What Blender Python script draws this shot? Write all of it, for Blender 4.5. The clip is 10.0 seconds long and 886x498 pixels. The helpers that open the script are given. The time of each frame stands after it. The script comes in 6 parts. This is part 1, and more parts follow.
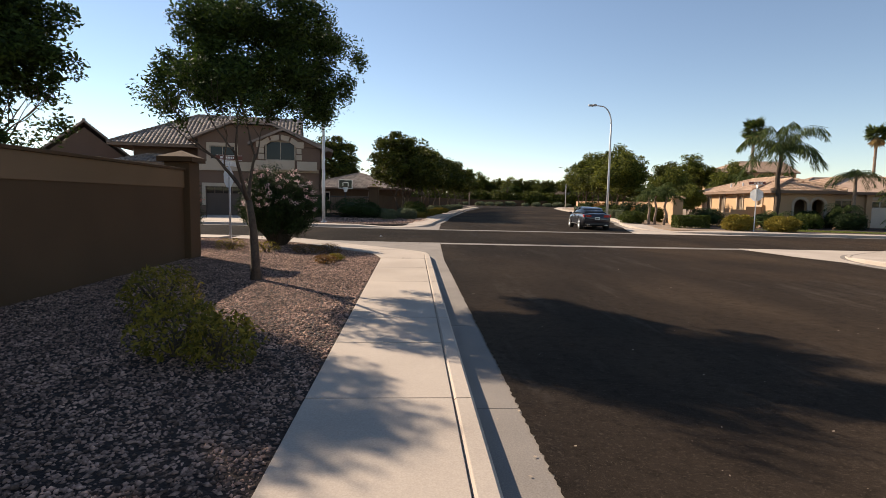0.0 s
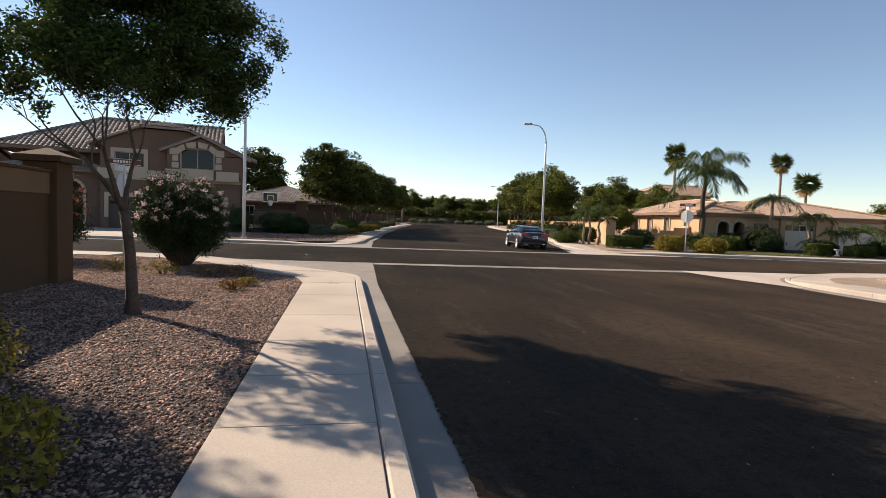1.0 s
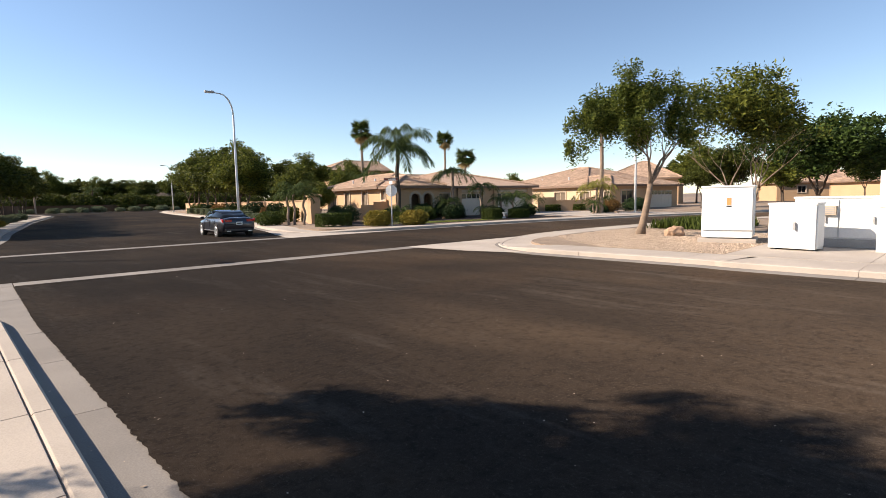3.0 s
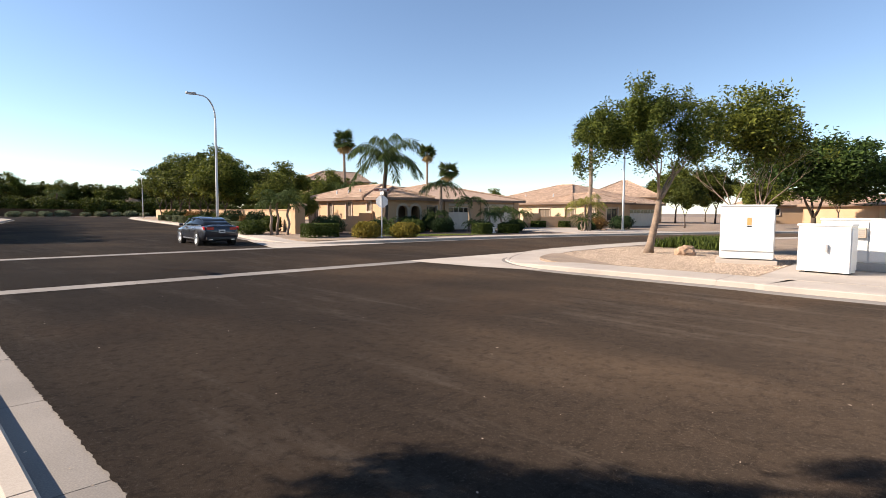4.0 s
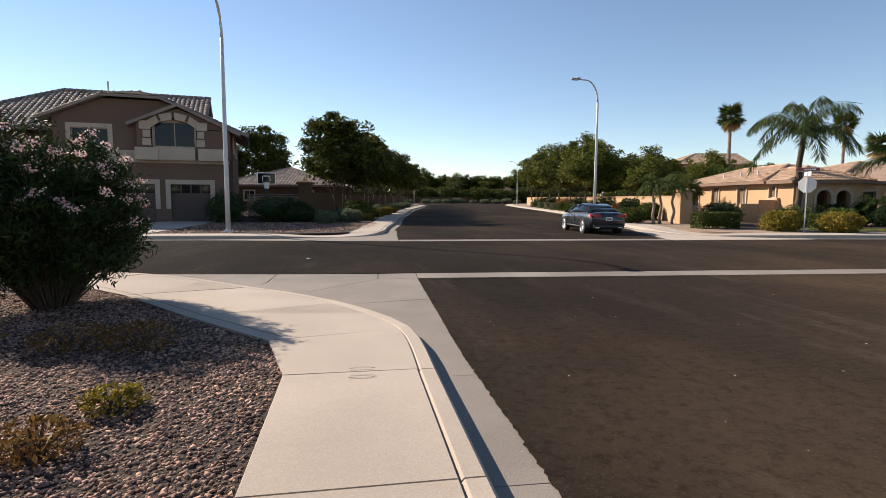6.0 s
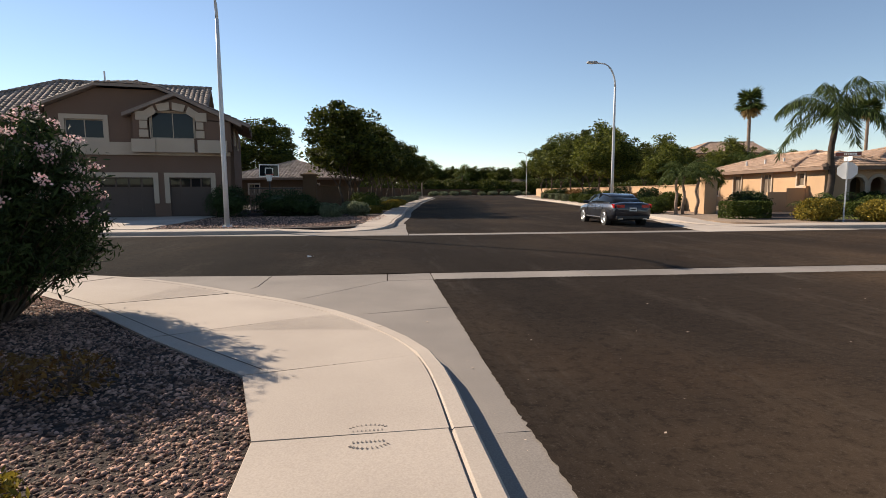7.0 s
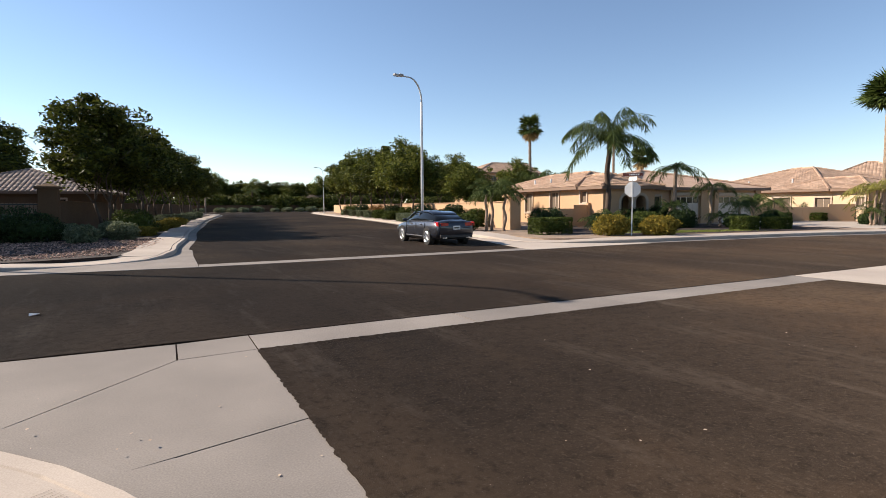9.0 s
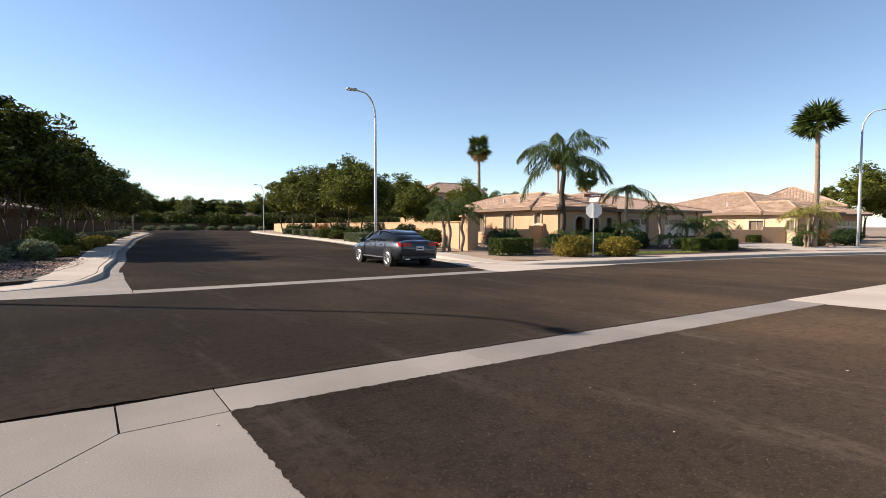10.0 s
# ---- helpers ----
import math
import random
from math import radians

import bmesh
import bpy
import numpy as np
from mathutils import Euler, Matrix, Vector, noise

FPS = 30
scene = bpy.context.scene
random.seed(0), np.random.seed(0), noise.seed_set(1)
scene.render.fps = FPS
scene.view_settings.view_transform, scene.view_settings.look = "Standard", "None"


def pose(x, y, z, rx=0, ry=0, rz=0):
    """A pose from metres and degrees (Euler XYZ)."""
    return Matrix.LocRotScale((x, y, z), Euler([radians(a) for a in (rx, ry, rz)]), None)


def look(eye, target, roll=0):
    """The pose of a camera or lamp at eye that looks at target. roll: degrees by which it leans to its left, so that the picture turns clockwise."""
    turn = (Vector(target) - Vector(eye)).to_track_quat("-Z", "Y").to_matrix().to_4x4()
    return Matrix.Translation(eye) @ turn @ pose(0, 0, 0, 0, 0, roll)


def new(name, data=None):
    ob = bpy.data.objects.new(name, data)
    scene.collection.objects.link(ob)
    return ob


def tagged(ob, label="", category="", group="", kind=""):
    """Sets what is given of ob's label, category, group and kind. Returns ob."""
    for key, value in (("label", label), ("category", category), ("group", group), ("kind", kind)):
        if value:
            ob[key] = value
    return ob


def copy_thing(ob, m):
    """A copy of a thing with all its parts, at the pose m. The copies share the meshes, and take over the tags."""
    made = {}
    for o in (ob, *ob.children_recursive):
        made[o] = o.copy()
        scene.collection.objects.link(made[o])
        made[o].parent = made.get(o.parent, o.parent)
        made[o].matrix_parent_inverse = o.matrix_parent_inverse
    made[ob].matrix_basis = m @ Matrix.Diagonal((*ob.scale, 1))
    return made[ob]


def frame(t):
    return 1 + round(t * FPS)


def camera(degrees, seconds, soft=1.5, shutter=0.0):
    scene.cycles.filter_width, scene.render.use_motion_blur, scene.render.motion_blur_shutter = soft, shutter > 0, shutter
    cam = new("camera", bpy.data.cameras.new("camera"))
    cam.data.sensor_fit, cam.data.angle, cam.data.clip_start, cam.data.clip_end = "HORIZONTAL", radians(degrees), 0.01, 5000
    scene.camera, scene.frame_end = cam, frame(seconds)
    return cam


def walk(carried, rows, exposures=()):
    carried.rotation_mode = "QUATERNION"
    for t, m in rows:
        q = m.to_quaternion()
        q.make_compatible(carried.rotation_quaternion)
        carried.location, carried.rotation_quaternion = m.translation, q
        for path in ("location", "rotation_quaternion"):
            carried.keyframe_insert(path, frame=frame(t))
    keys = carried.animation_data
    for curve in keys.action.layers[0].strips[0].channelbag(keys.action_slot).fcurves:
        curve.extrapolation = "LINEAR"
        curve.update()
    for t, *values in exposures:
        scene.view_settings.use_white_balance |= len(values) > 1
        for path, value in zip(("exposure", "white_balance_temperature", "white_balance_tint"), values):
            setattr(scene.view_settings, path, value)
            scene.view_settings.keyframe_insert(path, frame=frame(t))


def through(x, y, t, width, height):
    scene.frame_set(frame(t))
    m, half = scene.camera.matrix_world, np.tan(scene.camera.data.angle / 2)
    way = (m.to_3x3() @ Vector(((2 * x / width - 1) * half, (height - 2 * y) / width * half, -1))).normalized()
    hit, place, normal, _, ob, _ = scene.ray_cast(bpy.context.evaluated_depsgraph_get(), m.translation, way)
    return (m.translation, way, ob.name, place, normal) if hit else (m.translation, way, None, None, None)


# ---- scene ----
cam = camera(80.1, 10.0, soft=0.7)
PATH = [
    (0, (-0.136, -0.427, 1.748), (-0.019, 1.561, 1.561), 1.1),
    (0.5, (-0.056, 0.521, 1.689), (0.182, 2.501, 1.542), 1.5),
    (1, (-0.079, 1.392, 1.723), (0.292, 3.354, 1.607), 2.1),
    (1.5, (-0.01, 2.013, 1.708), (0.772, 3.848, 1.563), 0.3),
    (2, (-0.125, 2.747, 1.812), (0.779, 4.524, 1.654), -1.2),
    (2.5, (-0.165, 3.569, 1.828), (0.863, 5.275, 1.64), -0.6),
    (3, (-0.22, 4.351, 1.847), (1.159, 5.786, 1.655), -1.2),
    (3.2, (-0.225, 4.679, 1.844), (1.214, 6.055, 1.656), -1.6),
    (4.3, (-0.15, 6.493, 1.749), (1.308, 7.857, 1.636), 0.7),
    (4.5, (-0.154, 6.821, 1.744), (1.314, 8.178, 1.662), 0.5),
    (5, (-0.186, 7.635, 1.743), (0.895, 9.314, 1.627), 1.0),
    (5.5, (-0.353, 8.365, 1.69), (0.185, 10.284, 1.526), 0.8),
    (5.7, (-0.354, 8.662, 1.705), (0.063, 10.608, 1.51), 0.8),
    (6.8, (-0.323, 10.37, 1.623), (-0.04, 12.342, 1.447), -0.1),
    (7, (-0.306, 10.664, 1.616), (0.0, 12.628, 1.395), -0.3),
    (7.5, (-0.304, 11.556, 1.615), (-0.259, 13.536, 1.34), 0.3),
    (8, (-0.34, 12.29, 1.628), (-0.244, 14.274, 1.399), 1.1),
    (8.5, (-0.292, 13.052, 1.625), (-0.127, 15.036, 1.428), 0.6),
    (8.8, (-0.25, 13.423, 1.639), (0.529, 15.255, 1.445), 0.2),
    (9, (-0.26, 13.742, 1.668), (0.764, 15.452, 1.503), -0.3),
    (9.2, (-0.254, 14.038, 1.672), (0.903, 15.663, 1.526), 0.6),
    (9.5, (-0.241, 14.531, 1.685), (0.948, 16.136, 1.579), 0.7),
    (10, (-0.304, 15.259, 1.65), (0.906, 16.849, 1.56), 0.2),
]
EXPOSURES = [(0, 0.70, 7500, 13), (1, 0.75, 7350, 13), (2, 0.86, 7050, 12), (3, 0.88, 6900, 12), (4.5, 1.02, 6720, 12), (5.5, 0.80, 6850, 12), (7, 0.60, 7150, 12), (8.5, 0.54, 7100, 12), (9, 0.80, 6800, 12), (10, 0.90, 6780, 12)]
walk(cam, [(t, look(eye, target, roll)) for t, eye, target, roll in PATH], EXPOSURES)

# ---- light ----
SUN_AZ = Vector((-0.73, 0.69, 0)).normalized()
SUN_EL = radians(31)
world = bpy.data.worlds.new("sky")
scene.world = world
world.use_nodes = True
wn = world.node_tree.nodes
sky = wn.new("ShaderNodeTexSky")
sky.sky_type = "NISHITA"
sky.sun_disc = False
sky.sun_elevation = SUN_EL
sky.sun_rotation = math.atan2(SUN_AZ.x, SUN_AZ.y)
sky.altitude = 1500
sky.air_density, sky.dust_density, sky.ozone_density = 1.05, 0.0, 2.2
wn["Background"].inputs["Strength"].default_value = 0.099
world.node_tree.links.new(sky.outputs["Color"], wn["Background"].inputs["Color"])
sun = new("sun", bpy.data.lights.new("sun", "SUN"))
sun.data.energy, sun.data.angle, sun.data.color = 5.4, radians(0.55), (1.0, 0.9, 0.78)
sun_dir = (SUN_AZ * math.cos(SUN_EL) + Vector((0, 0, math.sin(SUN_EL))))
sun.matrix_world = look(sun_dir * 200, (0, 0, 0))


# ---- materials ----
def material(name, base, dark=None, rough=0.8, grain=40.0, big=0.6, bump=0.15, metal=0.0, spec=0.4, island=0.0, piece=0.0, bump_dist=0.01):
    """Two scales of colour noise and a fine relief over one base colour."""
    m = bpy.data.materials.new(name)
    m.use_nodes = True
    nt = m.node_tree
    n, l = nt.nodes, nt.links
    p = n["Principled BSDF"]
    dark = dark or tuple(c * 0.7 for c in base)
    co = n.new("ShaderNodeTexCoord")
    n1, n2 = n.new("ShaderNodeTexNoise"), n.new("ShaderNodeTexNoise")
    n1.inputs["Scale"].default_value, n1.inputs["Detail"].default_value = big, 6
    n2.inputs["Scale"].default_value, n2.inputs["Detail"].default_value = grain, 4
    l.new(co.outputs["Object"], n1.inputs["Vector"])
    l.new(co.outputs["Object"], n2.inputs["Vector"])
    add = n.new("ShaderNodeMath")
    add.operation = "MULTIPLY_ADD"
    add.inputs[1].default_value = 0.5
    l.new(n1.outputs["Fac"], add.inputs[0])
    half = n.new("ShaderNodeMath")
    half.operation = "MULTIPLY"
    half.inputs[1].default_value = 0.5
    l.new(n2.outputs["Fac"], half.inputs[0])
    l.new(half.outputs[0], add.inputs[2])
    ramp = n.new("ShaderNodeValToRGB")
    ramp.color_ramp.elements[0].position, ramp.color_ramp.elements[1].position = 0.35, 0.65
    ramp.color_ramp.elements[0].color, ramp.color_ramp.elements[1].color = (*dark, 1), (*base, 1)
    l.new(add.outputs[0], ramp.inputs["Fac"])
    out = ramp.outputs["Color"]
    for amount, node, socket in ((island, "ShaderNodeNewGeometry", "Random Per Island"), (piece, "ShaderNodeObjectInfo", "Random")):
        if amount:
            g = n.new(node)
            mr = n.new("ShaderNodeMapRange")
            mr.inputs["To Min"].default_value, mr.inputs["To Max"].default_value = 1 - amount, 1 + amount
            l.new(g.outputs[socket], mr.inputs["Value"])
            hs = n.new("ShaderNodeHueSaturation")
            l.new(out, hs.inputs["Color"])
            l.new(mr.outputs[0], hs.inputs["Value"])
            out = hs.outputs["Color"]
    l.new(out, p.inputs["Base Color"])
    p.inputs["Roughness"].default_value = rough
    p.inputs["Metallic"].default_value = metal
    p.inputs["Specular IOR Level"].default_value = spec
    if bump:
        b = n.new("ShaderNodeBump")
        b.inputs["Strength"].default_value, b.inputs["Distance"].default_value = bump, bump_dist
        l.new(n2.outputs["Fac"], b.inputs["Height"])
        l.new(b.outputs["Normal"], p.inputs["Normal"])
    return m


def leafy(name, base, other, rough=0.65, through=0.25):
    """Leaves: colour varies leaf by leaf, and some light passes through."""
    m = bpy.data.materials.new(name)
    m.use_nodes = True
    n, l = m.node_tree.nodes, m.node_tree.links
    p = n["Principled BSDF"]
    g = n.new("ShaderNodeNewGeometry")
    ramp = n.new("ShaderNodeValToRGB")
    ramp.color_ramp.elements[0].color, ramp.color_ramp.elements[1].color = (*base, 1), (*other, 1)
    l.new(g.outputs["Random Per Island"], ramp.inputs["Fac"])
    l.new(ramp.outputs["Color"], p.inputs["Base Color"])
    p.inputs["Roughness"].default_value = rough
    p.inputs["Specular IOR Level"].default_value = 0.15
    tr = n.new("ShaderNodeBsdfTranslucent")
    l.new(ramp.outputs["Color"], tr.inputs["Color"])
    mix = n.new("ShaderNodeMixShader")
    mix.inputs[0].default_value = through
    l.new(p.outputs[0], mix.inputs[1])
    l.new(tr.outputs[0], mix.inputs[2])
    l.new(mix.outputs[0], n["Material Output"].inputs["Surface"])
    return m


ASPHALT = material("asphalt", (0.055, 0.0398, 0.0290), (0.027, 0.0205, 0.0162), rough=0.95, grain=120, big=0.22, bump=0.6, spec=0.03)
def worn_asphalt(m):
    """Adds long pale wear streaks, reddish dust and light stone specks to the asphalt."""
    n, l = m.node_tree.nodes, m.node_tree.links
    p = n["Principled BSDF"]
    base = p.inputs["Base Color"].links[0].from_socket
    co = n.new("ShaderNodeTexCoord")

    def mixed(colour, fac, a):
        mx = n.new("ShaderNodeMix")
        mx.data_type = "RGBA"
        l.new(fac, mx.inputs[0])
        l.new(a, mx.inputs[6])
        mx.inputs[7].default_value = (*colour, 1)
        return mx.outputs[2]

    def band(scale, lo, hi, top, detail=5, rough=0.6, size=1.0):
        mp = n.new("ShaderNodeMapping")
        mp.inputs["Scale"].default_value = scale
        l.new(co.outputs["Object"], mp.inputs["Vector"])
        t = n.new("ShaderNodeTexNoise")
        t.inputs["Scale"].default_value, t.inputs["Detail"].default_value, t.inputs["Roughness"].default_value = size, detail, rough
        l.new(mp.outputs[0], t.inputs["Vector"])
        r = n.new("ShaderNodeMapRange")
        r.inputs["From Min"].default_value, r.inputs["From Max"].default_value = lo, hi
        r.inputs["To Max"].default_value = top
        l.new(t.outputs["Fac"], r.inputs["Value"])
        return r.outputs[0]

    out = mixed((0.112, 0.076, 0.049), band((0.20, 0.085, 1), 0.46, 0.68, 0.6, 4, 0.55), base)
    out = mixed((0.098, 0.058, 0.034), band((0.15, 0.19, 1), 0.52, 0.70, 0.4), out)
    out = mixed((0.020, 0.0165, 0.0145), band((0.55, 0.16, 1), 0.54, 0.72, 0.5), out)
    out = mixed((0.125, 0.098, 0.076), band((1.1, 0.16, 1), 0.54, 0.74, 0.55, 7, 0.75), out)
    out = mixed((0.012, 0.0095, 0.0080), band((7, 7, 7), 0.48, 0.64, 0.55, 8, 0.78), out)
    out = mixed((0.090, 0.068, 0.051), band((30, 30, 30), 0.54, 0.66, 0.75, 4, 0.8), out)
    v = n.new("ShaderNodeTexVoronoi")
    v.inputs["Scale"].default_value = 38
    l.new(co.outputs["Object"], v.inputs["Vector"])
    r = n.new("ShaderNodeMapRange")
    r.inputs["From Min"].default_value, r.inputs["From Max"].default_value = 0.11, 0.06
    l.new(v.outputs["Distance"], r.inputs["Value"])
    g = n.new("ShaderNodeMath")
    g.operation = "GREATER_THAN"
    g.inputs[1].default_value = 0.68
    sp = n.new("ShaderNodeSeparateColor")
    l.new(v.outputs["Color"], sp.inputs[0])
    l.new(sp.outputs[0], g.inputs[0])
    f = n.new("ShaderNodeMath")
    f.operation = "MULTIPLY"
    l.new(r.outputs[0], f.inputs[0])
    l.new(g.outputs[0], f.inputs[1])
    out = mixed((0.19, 0.155, 0.125), f.outputs[0], out)
    l.new(out, p.inputs["Base Color"])


worn_asphalt(ASPHALT)
ASPHALT.node_tree.nodes["Principled BSDF"].inputs["Diffuse Roughness"].default_value = 1.0
CONCRETE = material("concrete", (0.46, 0.395, 0.335), (0.34, 0.29, 0.247), rough=0.9, grain=90, big=0.7, bump=0.07, piece=0.05, spec=0.2)
GUTTER = material("gutter_concrete", (0.265, 0.235, 0.208), (0.165, 0.147, 0.132), rough=0.9, grain=80, big=0.7, bump=0.08, piece=0.06, spec=0.2)
# Far darker than the stones: shade in their gaps is put into this colour.
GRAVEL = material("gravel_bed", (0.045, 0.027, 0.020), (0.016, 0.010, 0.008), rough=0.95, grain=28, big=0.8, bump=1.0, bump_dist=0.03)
STONE = material("gravel_stone", (0.43, 0.265, 0.200), (0.11, 0.066, 0.050), rough=0.9, grain=30, big=3, bump=0.3, island=0.75)
GRAVEL_TAN = material("tan_gravel_bed", (0.34, 0.25, 0.18), (0.20, 0.145, 0.105), rough=0.95, grain=22, big=0.8, bump=1.0, bump_dist=0.03)
STONE_TAN = material("tan_gravel_stone", (0.52, 0.40, 0.30), (0.33, 0.25, 0.19), rough=0.9, grain=30, big=3, bump=0.3, island=0.4)
DIRT = material("dirt", (0.26, 0.19, 0.14), (0.15, 0.11, 0.08), rough=0.95, grain=8, big=0.05, bump=0.4)
STUCCO = material("tan_stucco", (0.48, 0.315, 0.19), (0.42, 0.275, 0.165), rough=0.92, grain=70, big=0.5, bump=0.35, spec=0.2)
STUCCO_LIGHT = material("cream_stucco", (0.58, 0.43, 0.285), (0.51, 0.375, 0.245), rough=0.92, grain=70, big=0.5, bump=0.35, spec=0.2)
STUCCO_BROWN = material("brown_stucco", (0.17, 0.108, 0.08), (0.14, 0.09, 0.066), rough=0.92, grain=70, big=0.5, bump=0.35, spec=0.2)
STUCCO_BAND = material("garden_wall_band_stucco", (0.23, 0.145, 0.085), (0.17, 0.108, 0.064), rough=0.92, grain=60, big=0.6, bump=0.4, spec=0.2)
STUCCO_WALL = material("garden_wall_stucco", (0.115, 0.068, 0.038), (0.080, 0.047, 0.026), rough=0.92, grain=60, big=0.6, bump=0.4, spec=0.2)
TRIM = material("pale_trim", (0.46, 0.37, 0.285), (0.40, 0.32, 0.245), rough=0.85, grain=60, big=0.8, bump=0.15)
DOOR_TAN = material("garage_door_paint", (0.60, 0.52, 0.43), (0.55, 0.47, 0.39), rough=0.6, grain=30, big=0.6, bump=0.05)
DOOR_BROWN = material("brown_garage_door_paint", (0.085, 0.058, 0.045), (0.068, 0.047, 0.036), rough=0.6, grain=30, big=0.6, bump=0.05)
TILE = material("roof_tile", (0.47, 0.325, 0.235), (0.35, 0.235, 0.165), rough=0.85, grain=14, big=0.8, bump=0.3, island=0.22)
TILE_GREY = material("brown_roof_tile", (0.29, 0.225, 0.185), (0.18, 0.14, 0.115), rough=0.85, grain=14, big=0.8, bump=0.3, island=0.3)
BARK = material("bark", (0.11, 0.078, 0.056), (0.05, 0.035, 0.026), rough=0.95, grain=24, big=4, bump=0.9, bump_dist=0.02)
BARK_PALE = material("pale_bark", (0.30, 0.215, 0.15), (0.15, 0.105, 0.075), rough=0.95, grain=24, big=4, bump=0.7, bump_dist=0.02)
PALM_BARK = material("palm_bark", (0.34, 0.25, 0.18), (0.17, 0.12, 0.09), rough=0.95, grain=12, big=5, bump=1.0, bump_dist=0.03)
STEEL = material("galvanised_steel", (0.62, 0.63, 0.63), (0.50, 0.51, 0.52), rough=0.6, grain=25, big=2, bump=0.05, metal=0.25)
WHITE = material("white_paint", (0.76, 0.75, 0.72), (0.68, 0.67, 0.64), rough=0.5, grain=20, big=1.2, bump=0.04)
DARK = material("dark_metal", (0.035, 0.033, 0.032), (0.022, 0.021, 0.02), rough=0.5, grain=30, big=2, bump=0.05)
PLASTIC_GREY = material("grey_plastic", (0.35, 0.34, 0.33), (0.28, 0.27, 0.26), rough=0.6, grain=30, big=2, bump=0.05)
ROCK = material("sandstone_rock", (0.50, 0.33, 0.22), (0.30, 0.19, 0.12), rough=0.95, grain=9, big=2.5, bump=0.8, bump_dist=0.04)
LEAF = leafy("mesquite_leaves", (0.012, 0.025, 0.007), (0.060, 0.095, 0.018), through=0.2)
LEAF_FAR = leafy("street_tree_leaves", (0.016, 0.026, 0.006), (0.105, 0.115, 0.017))
LEAF_YELLOW = leafy("yellow_green_leaves", (0.07, 0.068, 0.012), (0.32, 0.235, 0.036))
LEAF_RUST = leafy("rust_leaves", (0.13, 0.06, 0.02), (0.22, 0.13, 0.04))
LEAF_SAGE = leafy("sage_leaves", (0.06, 0.08, 0.04), (0.20, 0.22, 0.13))
LEAF_DARK = leafy("oleander_leaves", (0.008, 0.018, 0.006), (0.040, 0.066, 0.018), through=0.15)
LEAF_HEDGE = leafy("hedge_leaves", (0.022, 0.036, 0.008), (0.095, 0.12, 0.021))
PALM = leafy("palm_fronds", (0.020, 0.036, 0.010), (0.105, 0.14, 0.034))
PALM_DRY = leafy("dry_palm_fronds", (0.22, 0.14, 0.06), (0.42, 0.29, 0.12))
PETAL = leafy("pink_petals", (0.78, 0.45, 0.46), (0.90, 0.74, 0.70))
GRASS = leafy("lawn_grass", (0.10, 0.14, 0.03), (0.24, 0.26, 0.06))


def glass(name, tint=(0.010, 0.012, 0.014), rough=0.04):
    m = bpy.data.materials.new(name)
    m.use_nodes = True
    p = m.node_tree.nodes["Principled BSDF"]
    p.inputs["Base Color"].default_value = (*tint, 1)
    p.inputs["Roughness"].default_value = rough
    p.inputs["Specular IOR Level"].default_value = 0.25
    return m


PANE = glass("window_glass")
PANE_BLIND = glass("window_glass_with_blind", (0.16, 0.125, 0.095), 0.12)


